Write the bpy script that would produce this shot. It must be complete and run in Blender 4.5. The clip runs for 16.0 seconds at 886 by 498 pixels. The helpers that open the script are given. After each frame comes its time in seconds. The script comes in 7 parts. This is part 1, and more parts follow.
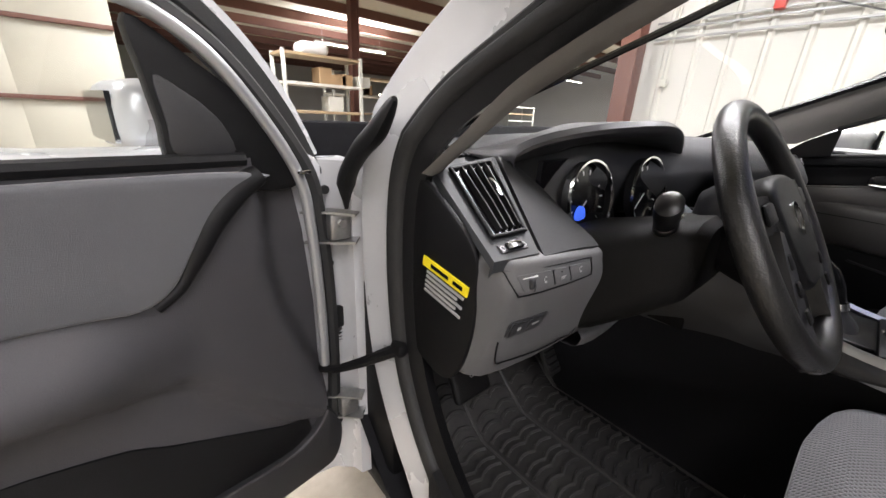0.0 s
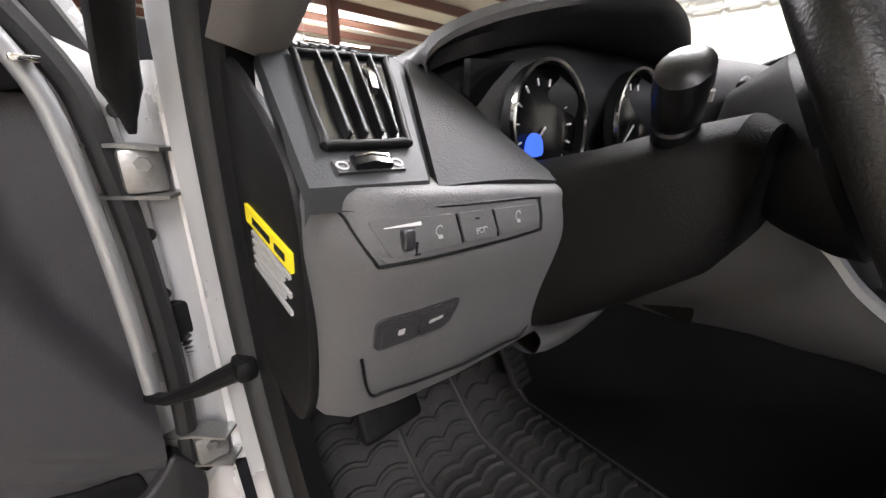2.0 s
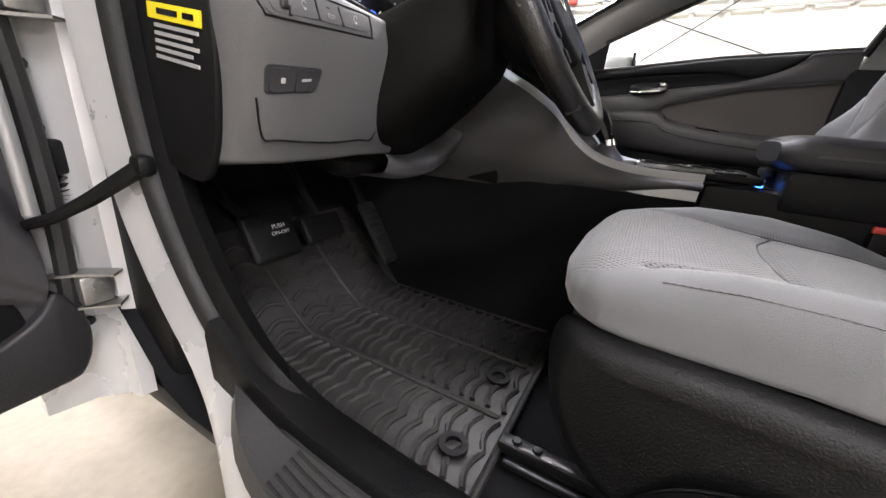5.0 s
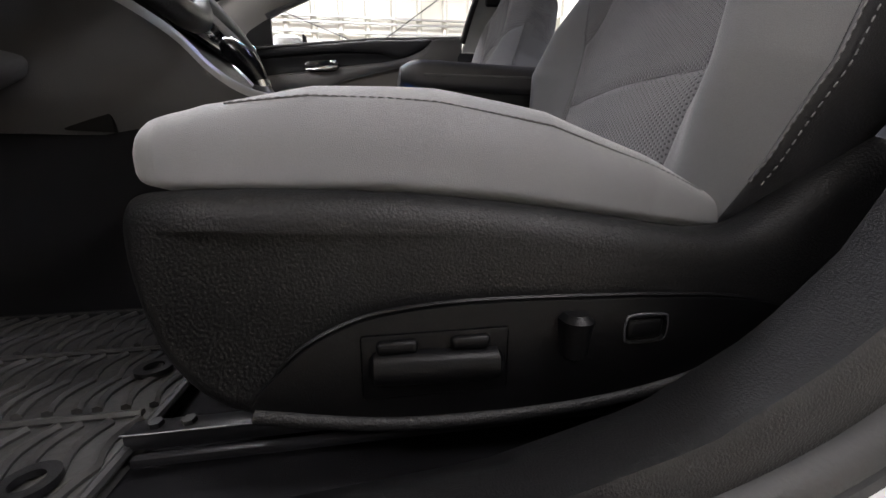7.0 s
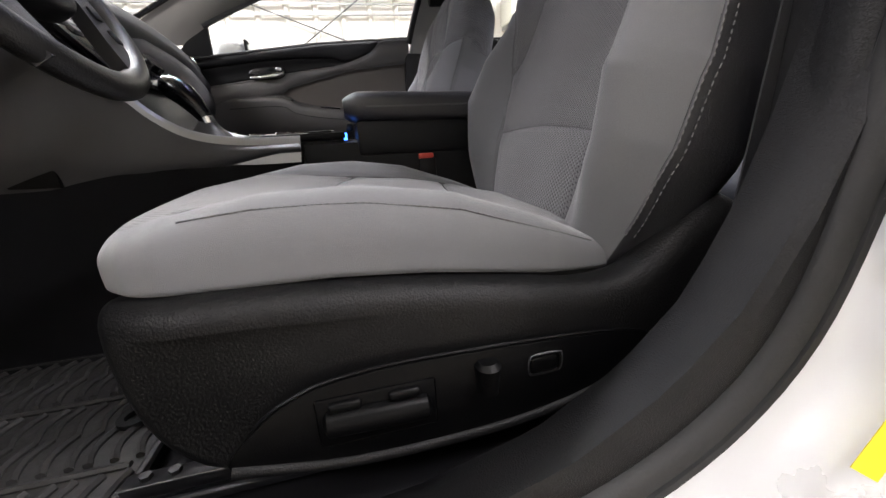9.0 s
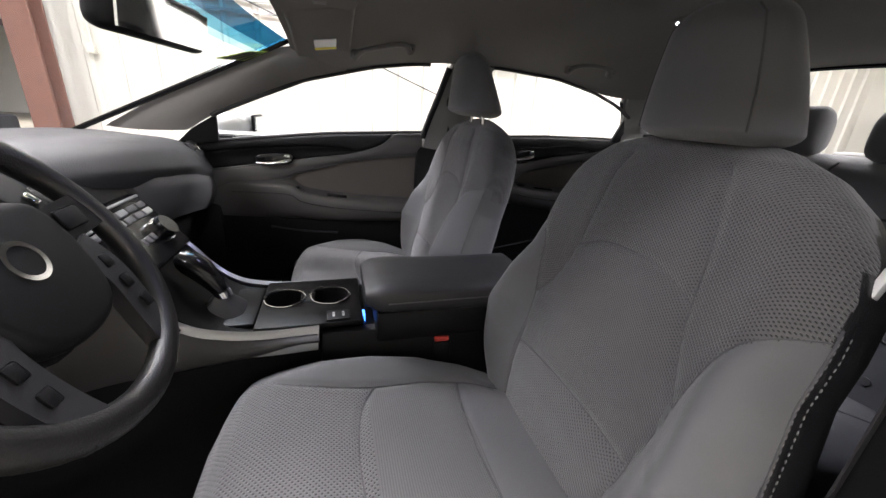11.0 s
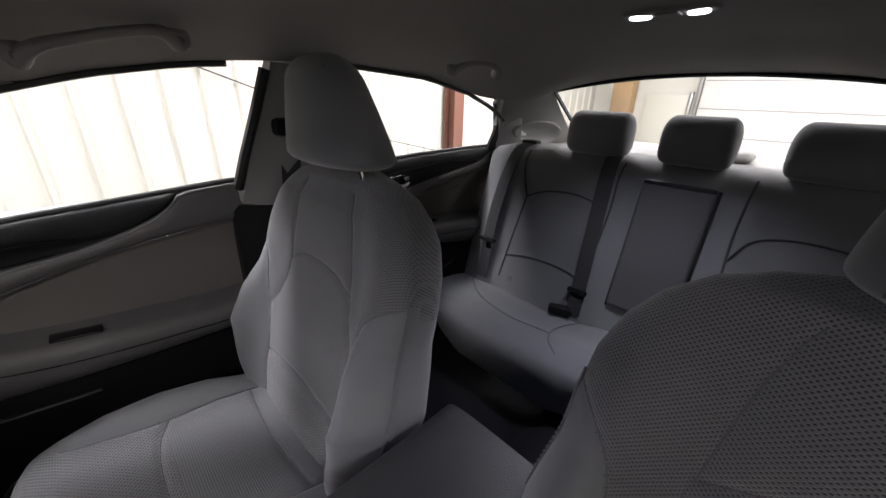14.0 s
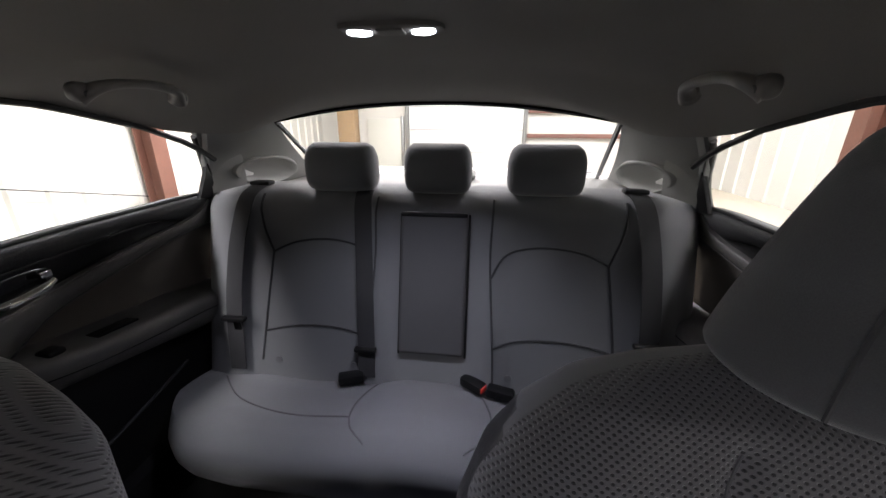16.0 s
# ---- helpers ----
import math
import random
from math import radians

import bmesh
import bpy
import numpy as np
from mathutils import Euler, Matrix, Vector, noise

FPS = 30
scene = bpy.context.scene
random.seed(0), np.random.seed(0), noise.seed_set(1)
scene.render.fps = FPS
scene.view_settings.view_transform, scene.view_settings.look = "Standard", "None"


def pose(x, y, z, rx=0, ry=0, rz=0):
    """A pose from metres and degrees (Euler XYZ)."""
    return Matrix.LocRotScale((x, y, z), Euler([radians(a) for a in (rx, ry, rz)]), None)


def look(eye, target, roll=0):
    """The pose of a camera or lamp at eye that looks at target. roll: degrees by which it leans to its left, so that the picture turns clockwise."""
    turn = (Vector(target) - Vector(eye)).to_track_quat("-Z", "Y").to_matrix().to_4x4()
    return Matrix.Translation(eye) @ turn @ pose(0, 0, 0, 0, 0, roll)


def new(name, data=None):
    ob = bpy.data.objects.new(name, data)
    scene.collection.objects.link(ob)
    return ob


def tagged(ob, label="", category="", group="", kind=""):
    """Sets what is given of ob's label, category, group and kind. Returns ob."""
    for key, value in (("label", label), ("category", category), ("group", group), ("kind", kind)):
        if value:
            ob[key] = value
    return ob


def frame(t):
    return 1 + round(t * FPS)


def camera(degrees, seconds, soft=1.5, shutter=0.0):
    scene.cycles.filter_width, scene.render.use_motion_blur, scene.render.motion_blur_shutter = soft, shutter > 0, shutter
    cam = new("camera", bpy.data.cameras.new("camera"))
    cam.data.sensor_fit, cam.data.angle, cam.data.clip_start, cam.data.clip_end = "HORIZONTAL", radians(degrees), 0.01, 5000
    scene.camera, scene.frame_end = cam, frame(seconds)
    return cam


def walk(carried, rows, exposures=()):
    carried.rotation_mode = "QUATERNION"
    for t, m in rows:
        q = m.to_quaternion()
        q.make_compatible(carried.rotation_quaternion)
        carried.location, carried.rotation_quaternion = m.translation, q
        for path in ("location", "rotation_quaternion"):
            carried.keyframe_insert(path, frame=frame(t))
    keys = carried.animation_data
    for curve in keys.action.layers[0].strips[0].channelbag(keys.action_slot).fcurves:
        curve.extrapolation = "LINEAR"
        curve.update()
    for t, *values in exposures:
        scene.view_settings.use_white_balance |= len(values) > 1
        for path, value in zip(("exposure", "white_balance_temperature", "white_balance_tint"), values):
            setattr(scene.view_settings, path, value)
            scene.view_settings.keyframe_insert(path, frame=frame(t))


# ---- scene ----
cam = camera(101.0, 16.0)

PATH = [
    (0, (-1.049, 0.421, 1.015), (-0.430, 1.126, 0.667), 2.9),
    (0.5, (-0.974, 0.410, 0.967), (-0.348, 1.113, 0.631), 2.9),
    (1, (-0.894, 0.422, 0.944), (-0.255, 1.113, 0.604), 3.0),
    (1.5, (-0.840, 0.460, 0.904), (-0.205, 1.151, 0.559), 2.3),
    (2, (-0.807, 0.491, 0.889), (-0.176, 1.184, 0.540), 2.0),
    (2.5, (-0.814, 0.499, 0.850), (-0.180, 1.199, 0.523), 2.4),
    (3, (-0.828, 0.491, 0.821), (-0.191, 1.198, 0.514), 2.5),
    (3.2, (-0.844, 0.478, 0.810), (-0.206, 1.185, 0.506), 2.7),
    (5.3, (-0.989, 0.259, 0.686), (-0.116, 0.633, 0.371), 3.0),
    (5.5, (-0.992, 0.233, 0.667), (-0.097, 0.559, 0.363), 1.6),
    (6, (-0.943, 0.190, 0.574), (0.009, 0.332, 0.301), 1.0),
    (6.5, (-0.917, 0.176, 0.550), (0.050, 0.126, 0.300), 1.3),
    (7, (-0.907, 0.145, 0.539), (0.052, -0.007, 0.299), -0.0),
    (7.5, (-0.908, 0.127, 0.540), (0.040, -0.073, 0.292), -0.8),
    (8, (-0.922, 0.100, 0.550), (0.019, -0.119, 0.291), -1.2),
    (8.5, (-0.921, 0.095, 0.571), (0.015, -0.127, 0.298), -1.6),
    (9, (-0.955, 0.108, 0.644), (-0.029, -0.113, 0.338), -3.0),
    (9.5, (-0.985, 0.132, 0.757), (0.846, -0.362, 0.133), -1.6),
    (10, (-0.978, 0.176, 0.876), (-0.068, -0.110, 0.576), 2.2),
    (10.2, (-0.952, 0.190, 0.915), (-0.045, -0.107, 0.616), 3.3),
    (12.3, (-0.549, 0.091, 1.217), (0.319, -0.155, 0.786), 2.3),
    (12.5, (-0.515, 0.102, 1.204), (0.331, -0.225, 0.782), 2.4),
    (13, (-0.438, 0.120, 1.169), (0.330, -0.380, 0.769), 2.5),
    (13.5, (-0.327, 0.089, 1.186), (0.372, -0.506, 0.790), 1.9),
    (14, (-0.244, 0.063, 1.196), (0.407, -0.588, 0.806), 1.5),
    (14.5, (-0.187, 0.018, 1.204), (0.320, -0.761, 0.834), 1.2),
    (15, (-0.153, -0.036, 1.201), (0.189, -0.912, 0.863), 1.3),
    (15.5, (-0.148, -0.099, 1.206), (0.082, -1.015, 0.877), 0.8),
    (16, (-0.138, -0.146, 1.210), (-0.022, -1.084, 0.884), 0.2),
]
walk(cam, [(t, look(eye, target, roll)) for t, eye, target, roll in PATH], exposures=((0.0, -0.1), (1.0, 0.15), (2.0, 0.35), (3.2, 0.4), (5.3, 0.44), (6.2, 0.25), (7.2, 0.08), (8.2, 0.14), (9.0, 0.25), (9.5, 0.25), (12.3, 0.0), (13.5, -0.15), (14.8, -0.15), (16.0, 0.05)))

# ---- world and lamps ----
world = bpy.data.worlds.new("hall_air")
scene.world = world
world.use_nodes = True
world.node_tree.nodes["Background"].inputs[0].default_value = (0.9, 0.95, 1.0, 1)
world.node_tree.nodes["Background"].inputs[1].default_value = 0.05
TUBE_POWER = 300.0


# ---- helpers of this scene ----
OFF = {}


def thing(name, at, label="", category="", group="", kind=""):
    ob = new(name)
    ob.location = at
    ob.empty_display_size = 0.05
    OFF[ob.name] = Vector(at)
    return tagged(ob, label, category, group, kind)


def smooth(me, angle=40):
    for p in me.polygons:
        p.use_smooth = True
    me.set_sharp_from_angle(angle=radians(angle))


def part(name, bm, material, parent, label="", flat=False):
    """One mesh object under a thing or a part; bm is in world metres."""
    off = OFF[parent.name] if parent else Vector((0, 0, 0))
    bmesh.ops.translate(bm, vec=-off, verts=bm.verts)
    bmesh.ops.recalc_face_normals(bm, faces=bm.faces)
    me = bpy.data.meshes.new(name)
    bm.to_mesh(me)
    bm.free()
    for m in (material if isinstance(material, (list, tuple)) else (material,)):
        me.materials.append(m)
    if not flat:
        smooth(me)
    ob = new(name, me)
    ob.parent = parent
    OFF[ob.name] = off
    if label:
        ob["label"] = label
    return ob


def solo(name, bm, material, label, category, group="", kind="", flat=False):
    ob = part(name, bm, material, None, "", flat)
    return tagged(ob, label, category, group, kind)


def rbox(x0, x1, y0, y1, z0, z1, r=0.01, seg=2, m=None, bm=None):
    """A box with rounded edges."""
    b = bmesh.new()
    bmesh.ops.create_cube(b, size=1)
    bmesh.ops.scale(b, vec=(abs(x1 - x0), abs(y1 - y0), abs(z1 - z0)), verts=b.verts)
    if r > 0:
        bmesh.ops.bevel(b, geom=b.edges, offset=r, segments=seg, profile=0.5, affect="EDGES")
    bmesh.ops.translate(b, vec=((x0 + x1) / 2, (y0 + y1) / 2, (z0 + z1) / 2), verts=b.verts)
    if m is not None:
        b.transform(m)
    if bm is None:
        return b
    me = bpy.data.meshes.new("tmp")
    b.to_mesh(me)
    b.free()
    bm.from_mesh(me)
    bpy.data.meshes.remove(me)
    return bm


def loft(rings, cap=True, closed=True, bm=None):
    """Skin through rings of equally many points."""
    bm = bm or bmesh.new()
    vs = [[bm.verts.new(p) for p in ring] for ring in rings]
    n = len(vs[0])
    for a, b in zip(vs, vs[1:]):
        for i in range(n if closed else n - 1):
            j = (i + 1) % n
            bm.faces.new((a[i], a[j], b[j], b[i]))
    if cap and closed:
        bm.faces.new(vs[0])
        bm.faces.new(vs[-1])
    return bm


def spline(pts, n=8, loop=False):
    """Smooth points through the given ones (Catmull-Rom)."""
    P = [Vector(p) for p in pts]
    out = []
    k = len(P)
    for i in range(k if loop else k - 1):
        g = lambda j: P[j % k] if loop else P[min(max(j, 0), k - 1)]
        a, b, c, d = g(i - 1), g(i), g(i + 1), g(i + 2)
        for q in range(n):
            t = q / n
            out.append(0.5 * ((2 * b) + (c - a) * t + (2 * a - 5 * b + 4 * c - d) * t * t + (3 * b - a - 3 * c + d) * t ** 3))
    if not loop:
        out.append(P[-1])
    return out


def tube(pts, r, sides=8, loop=False, bm=None, flat=1.0, up=None):
    """A round or oval bar along points; r may be a list."""
    P = [Vector(p) for p in pts]
    k = len(P)
    rings = []
    side = None
    for i, p in enumerate(P):
        a = P[(i - 1) % k] if loop or i else P[0]
        b = P[(i + 1) % k] if loop or i < k - 1 else P[-1]
        t = (b - a).normalized()
        if up is not None:
            side = t.cross(Vector(up)).normalized()
        elif side is None:
            side = t.orthogonal().normalized()
        else:
            side = (side - t * side.dot(t)).normalized()
        w = t.cross(side)
        rad = r[i] if isinstance(r, (list, tuple)) else r
        rings.append([p + rad * (math.cos(q) * side + flat * math.sin(q) * w) for q in np.linspace(0, 2 * math.pi, sides, endpoint=False)])
    if loop:
        rings.append(rings[0])
    bm = loft(rings, cap=not loop, bm=bm)
    if loop:
        bmesh.ops.remove_doubles(bm, verts=bm.verts, dist=1e-6)
    return bm


def ribbon(pts, w, t, across, bm=None):
    """A flat band of width w and thickness t along points; across: the direction of its width."""
    rings = []
    P = [Vector(p) for p in pts]
    for i, p in enumerate(P):
        d = (P[min(i + 1, len(P) - 1)] - P[max(i - 1, 0)]).normalized()
        a = Vector(across)
        a = (a - d * a.dot(d)).normalized()
        n = d.cross(a)
        rings.append([p + a * w / 2 + n * t / 2, p - a * w / 2 + n * t / 2, p - a * w / 2 - n * t / 2, p + a * w / 2 - n * t / 2])
    return loft(rings, bm=bm)


def slab(outline, direction, bm=None, r=0.0, seg=2):
    """A flat outline pushed along a direction, with its rims rounded."""
    b = bmesh.new()
    D = Vector(direction)
    low = [b.verts.new(p) for p in outline]
    high = [b.verts.new(Vector(p) + D) for p in outline]
    n = len(low)
    b.faces.new(low)
    b.faces.new(high)
    for i in range(n):
        j = (i + 1) % n
        b.faces.new((low[i], low[j], high[j], high[i]))
    bmesh.ops.recalc_face_normals(b, faces=b.faces)
    if r:
        rim = [e for e in b.edges if len(e.link_faces) == 2 and max(len(f.verts) for f in e.link_faces) == n and n > 4 or n == 4]
        bmesh.ops.bevel(b, geom=rim, offset=r, segments=seg, profile=0.5, affect="EDGES", clamp_overlap=True)
    if bm is None:
        return b
    me = bpy.data.meshes.new("tmp")
    b.to_mesh(me)
    b.free()
    bm.from_mesh(me)
    bpy.data.meshes.remove(me)
    return bm


def disc(c, axis, r0, r1, depth, n=32, bm=None):
    """A ring (r0 > 0) or a disc, standing out along its axis."""
    A = Vector(axis).normalized()
    u = A.orthogonal().normalized()
    w = A.cross(u)
    C = Vector(c)
    ring = lambda r, d: [C + A * d + r * (math.cos(q) * u + math.sin(q) * w) for q in np.linspace(0, 2 * math.pi, n, endpoint=False)]
    if r0 > 0:
        rs = [ring(r0, 0), ring(r0, depth), ring(r1, depth), ring(r1, 0), ring(r0, 0)]
        b = loft(rs, cap=False, bm=bm)
        return b
    return loft([ring(r1, 0), ring(r1, depth * 0.8), ring(r1 * 0.94, depth)], bm=bm)


# ---- materials ----
def material(name, color, rough=0.5, metal=0.0, grain=0.0, grain_size=400.0, blotch=0.12, blotch_size=6.0, bump=0.15, spec=0.5, second=None, sheen=0.0):
    m = bpy.data.materials.new(name)
    m.use_nodes = True
    nt = m.node_tree
    N, L = nt.nodes, nt.links
    b = N["Principled BSDF"]
    b.inputs["Roughness"].default_value = rough
    b.inputs["Metallic"].default_value = metal
    b.inputs["Specular IOR Level"].default_value = spec
    if sheen:
        b.inputs["Sheen Weight"].default_value = sheen
    co = N.new("ShaderNodeTexCoord")
    n1 = N.new("ShaderNodeTexNoise")
    n1.inputs["Scale"].default_value = blotch_size
    n1.inputs["Detail"].default_value = 6
    n2 = N.new("ShaderNodeTexNoise")
    n2.inputs["Scale"].default_value = grain_size
    n2.inputs["Detail"].default_value = 3
    for n in (n1, n2):
        L.new(co.outputs["Object"], n.inputs["Vector"])
    ramp = N.new("ShaderNodeMix")
    ramp.data_type = "RGBA"
    c2 = second or tuple(c * (1 - 2 * blotch) for c in color)
    ramp.inputs[6].default_value = (*c2, 1)
    ramp.inputs[7].default_value = (*color, 1)
    L.new(n1.outputs["Fac"], ramp.inputs[0])
    mul = N.new("ShaderNodeMix")
    mul.data_type = "RGBA"
    mul.blend_type = "MULTIPLY"
    mul.inputs[0].default_value = grain
    L.new(ramp.outputs[2], mul.inputs[6])
    L.new(n2.outputs["Fac"], mul.inputs[7])
    L.new(mul.outputs[2], b.inputs["Base Color"])
    rr = N.new("ShaderNodeMapRange")
    rr.inputs[3].default_value = max(rough - 0.08, 0.02)
    rr.inputs[4].default_value = min(rough + 0.08, 1)
    L.new(n1.outputs["Fac"], rr.inputs[0])
    L.new(rr.outputs[0], b.inputs["Roughness"])
    if bump:
        bp = N.new("ShaderNodeBump")
        bp.inputs["Strength"].default_value = bump
        bp.inputs["Distance"].default_value = 0.002
        L.new(n2.outputs["Fac"], bp.inputs["Height"])
        L.new(bp.outputs[0], b.inputs["Normal"])
    return m


def knit(name, color, hole=0.5, pitch=0.0042, rib=False):
    """Seat cloth with small regular holes, or with fine ribs across."""
    m = material(name, color, rough=0.9, grain=0.25, grain_size=900, blotch=0.06, bump=0.1, spec=0.2, sheen=0.3)
    nt = m.node_tree
    N, L = nt.nodes, nt.links
    b = N["Principled BSDF"]
    co = N.new("ShaderNodeUVMap")
    if rib:
        t = N.new("ShaderNodeTexWave")
        t.inputs["Scale"].default_value = 1 / pitch / 3.2
        t.bands_direction = "Y"
        out = t.outputs["Fac"]
    else:
        t = N.new("ShaderNodeTexVoronoi")
        t.inputs["Scale"].default_value = 1 / pitch
        t.inputs["Randomness"].default_value = 0.0
        t.voronoi_dimensions = "2D"
        out = t.outputs["Distance"]
    sh = N.new("ShaderNodeMapping")
    sh.vector_type = "POINT"
    sh.inputs["Rotation"].default_value = (0, 0, 0 if rib else radians(45))
    L.new(co.outputs[0], sh.inputs["Vector"])
    L.new(sh.outputs[0], t.inputs["Vector"])
    r = N.new("ShaderNodeMapRange")
    r.inputs[1].default_value, r.inputs[2].default_value = (0.0, 0.6) if rib else (0.2, 0.36)
    r.inputs[3].default_value, r.inputs[4].default_value = 1 - hole, 1.0
    L.new(out, r.inputs[0])
    old = b.inputs["Base Color"].links[0].from_socket
    mul = N.new("ShaderNodeMix")
    mul.data_type = "RGBA"
    mul.blend_type = "MULTIPLY"
    mul.inputs[0].default_value = 1
    L.new(old, mul.inputs[6])
    L.new(r.outputs[0], mul.inputs[7])
    L.new(mul.outputs[2], b.inputs["Base Color"])
    bp = N.new("ShaderNodeBump")
    bp.inputs["Strength"].default_value = 0.7
    bp.inputs["Distance"].default_value = 0.002
    L.new(r.outputs[0], bp.inputs["Height"])
    L.new(bp.outputs[0], b.inputs["Normal"])
    return m


def lamp_glow(name, color, strength):
    m = bpy.data.materials.new(name)
    m.use_nodes = True
    b = m.node_tree.nodes["Principled BSDF"]
    b.inputs["Base Color"].default_value = (*color, 1)
    b.inputs["Emission Color"].default_value = (*color, 1)
    b.inputs["Emission Strength"].default_value = strength
    return m


def pane(name, tint=(0.93, 0.96, 0.95), mirror=0.12):
    m = bpy.data.materials.new(name)
    m.use_nodes = True
    nt = m.node_tree
    N, L = nt.nodes, nt.links
    N.remove(N["Principled BSDF"])
    tr = N.new("ShaderNodeBsdfTransparent")
    tr.inputs[0].default_value = (*tint, 1)
    gl = N.new("ShaderNodeBsdfGlossy")
    gl.inputs["Roughness"].default_value = 0.02
    lw = N.new("ShaderNodeLayerWeight")
    pw = N.new("ShaderNodeMath")
    pw.operation = "POWER"
    pw.inputs[1].default_value = 5.0
    fr = N.new("ShaderNodeMath")
    fr.operation = "MULTIPLY_ADD"
    fr.inputs[1].default_value, fr.inputs[2].default_value = 0.55, 0.035
    lw.inputs[0].default_value = 0.5
    L.new(lw.outputs["Facing"], pw.inputs[0])
    L.new(pw.outputs[0], fr.inputs[0])
    mx = N.new("ShaderNodeMixShader")
    L.new(fr.outputs[0], mx.inputs[0])
    L.new(tr.outputs[0], mx.inputs[1])
    L.new(gl.outputs[0], mx.inputs[2])
    L.new(mx.outputs[0], N["Material Output"].inputs[0])
    return m


CLOTH = material("seat_cloth", (0.135, 0.137, 0.142), 0.85, grain=0.3, grain_size=1200, blotch=0.06, bump=0.25, spec=0.25, sheen=0.3)
KNIT = knit("seat_knit", (0.126, 0.126, 0.129), hole=0.72)
RIBS = knit("seat_ribbed_knit", (0.14, 0.141, 0.145), hole=0.28, pitch=0.0040, rib=True)
BEZEL = material("vent_bezel_plastic", (0.036, 0.038, 0.040), 0.52, grain=0.15, grain_size=700, bump=0.15, blotch=0.04, spec=0.18)
KNIT_FINE = knit("seat_fine_knit", (0.145, 0.145, 0.149), hole=0.68, pitch=0.0056)
THREAD = material("pale_thread", (0.125, 0.125, 0.125), 0.8)
SWITCH_BLACK = material("switch_plastic", (0.0024, 0.0024, 0.0026), 0.36, grain=0.2, grain_size=700, bump=0.15, spec=0.12)
TRIM_BLACK = material("pillar_trim_plastic", (0.0085, 0.0085, 0.009), 0.46, grain=0.25, grain_size=600, bump=0.45, spec=0.24)
RAIL = material("rail_paint", (0.012, 0.012, 0.013), 0.3, bump=0.1, spec=0.5)
STALK = material("stalk_plastic", (0.006, 0.006, 0.0065), 0.32, bump=0.08, spec=0.35)
CONSOLE_GREY = material("console_plastic", (0.048, 0.048, 0.050), 0.5, grain=0.25, grain_size=700, bump=0.25, blotch=0.05)
COLUMN = material("column_plastic", (0.0062, 0.006, 0.0058), 0.6, grain=0.2, grain_size=600, bump=0.3, spec=0.1)
DEEP_SEAM = material("deep_seam", (0.035, 0.035, 0.037), 0.95)
SEAM = material("seam_thread", (0.085, 0.085, 0.088), 0.9)
VINYL = material("dark_vinyl", (0.022, 0.022, 0.024), 0.45, grain=0.2, grain_size=500, bump=0.35, spec=0.5)
SKIN = material("dash_skin", (0.020, 0.0205, 0.022), 0.62, grain=0.3, grain_size=420, bump=0.55, spec=0.25)
# paler dash skin: light falling through the windscreen is put into the colour
DASH_TOP_LIT = material("dash_top_skin_lit", (0.034, 0.035, 0.038), 0.55, grain=0.3, grain_size=450, bump=0.4, spec=0.4)
SCUFF = material("scuff_plastic", (0.034, 0.034, 0.037), 0.42, grain=0.25, grain_size=500, bump=0.35)
SHIELD = material("shield_plastic", (0.0068, 0.0067, 0.0068), 0.46, grain=0.25, grain_size=420, bump=0.5, spec=0.2)
PLASTIC_BLACK = material("black_plastic", (0.007, 0.007, 0.0075), 0.5, grain=0.2, grain_size=700, bump=0.2, spec=0.18)
PLASTIC_DARK = material("charcoal_plastic", (0.021, 0.021, 0.023), 0.5, grain=0.2, grain_size=700, bump=0.3)
PLASTIC_GREY = material("grey_plastic", (0.095, 0.095, 0.098), 0.55, grain=0.25, grain_size=700, bump=0.3, blotch=0.05)
PLASTIC_LIGHT = material("pale_grey_plastic", (0.22, 0.22, 0.21), 0.6, grain=0.25, grain_size=800, bump=0.25, blotch=0.05)
DOOR_GREY = material("door_grey_plastic", (0.047, 0.046, 0.050), 0.58, grain=0.25, grain_size=700, bump=0.3, blotch=0.05, spec=0.4)
DOOR_CLOTH = material("door_cloth", (0.085, 0.087, 0.094), 0.85, grain=0.3, grain_size=1000, blotch=0.05, bump=0.2, sheen=0.2)
ARM_CLOTH = material("armrest_cloth", (0.075, 0.075, 0.077), 0.88, grain=0.3, grain_size=1000, blotch=0.06, bump=0.25, spec=0.2)
DOOR_SWEEP = material("door_sweep_plastic", (0.095, 0.091, 0.088), 0.42, grain=0.25, grain_size=600, bump=0.3, blotch=0.05, spec=0.45)
DOOR_BROWN = material("door_brown_cloth", (0.105, 0.093, 0.082), 0.85, grain=0.3, grain_size=1000, blotch=0.05, bump=0.2)
HEADLINER = material("headliner_felt", (0.25, 0.24, 0.225), 0.95, grain=0.3, grain_size=900, blotch=0.04, bump=0.2, spec=0.1)
PAINT = material("silver_paint", (0.62, 0.63, 0.64), 0.28, metal=0.35, blotch=0.03, bump=0.0)
RUBBER = material("black_rubber", (0.012, 0.012, 0.012), 0.65, grain=0.2, grain_size=300, bump=0.2)
MAT_RUBBER = material("mat_rubber", (0.015, 0.015, 0.0163), 0.42, grain=0.3, grain_size=120, blotch=0.4, blotch_size=30, bump=0.35, spec=0.35, second=(0.06, 0.058, 0.054))
CARPET = material("black_carpet", (0.017, 0.017, 0.019), 1.0, grain=0.5, grain_size=1200, bump=0.8, spec=0.1)
CHROME = material("chrome", (0.8, 0.8, 0.8), 0.12, metal=1.0, bump=0, blotch=0.03)
SATIN = material("satin_silver_plastic", (0.36, 0.37, 0.38), 0.35, metal=0.55, bump=0.05, blotch=0.04)
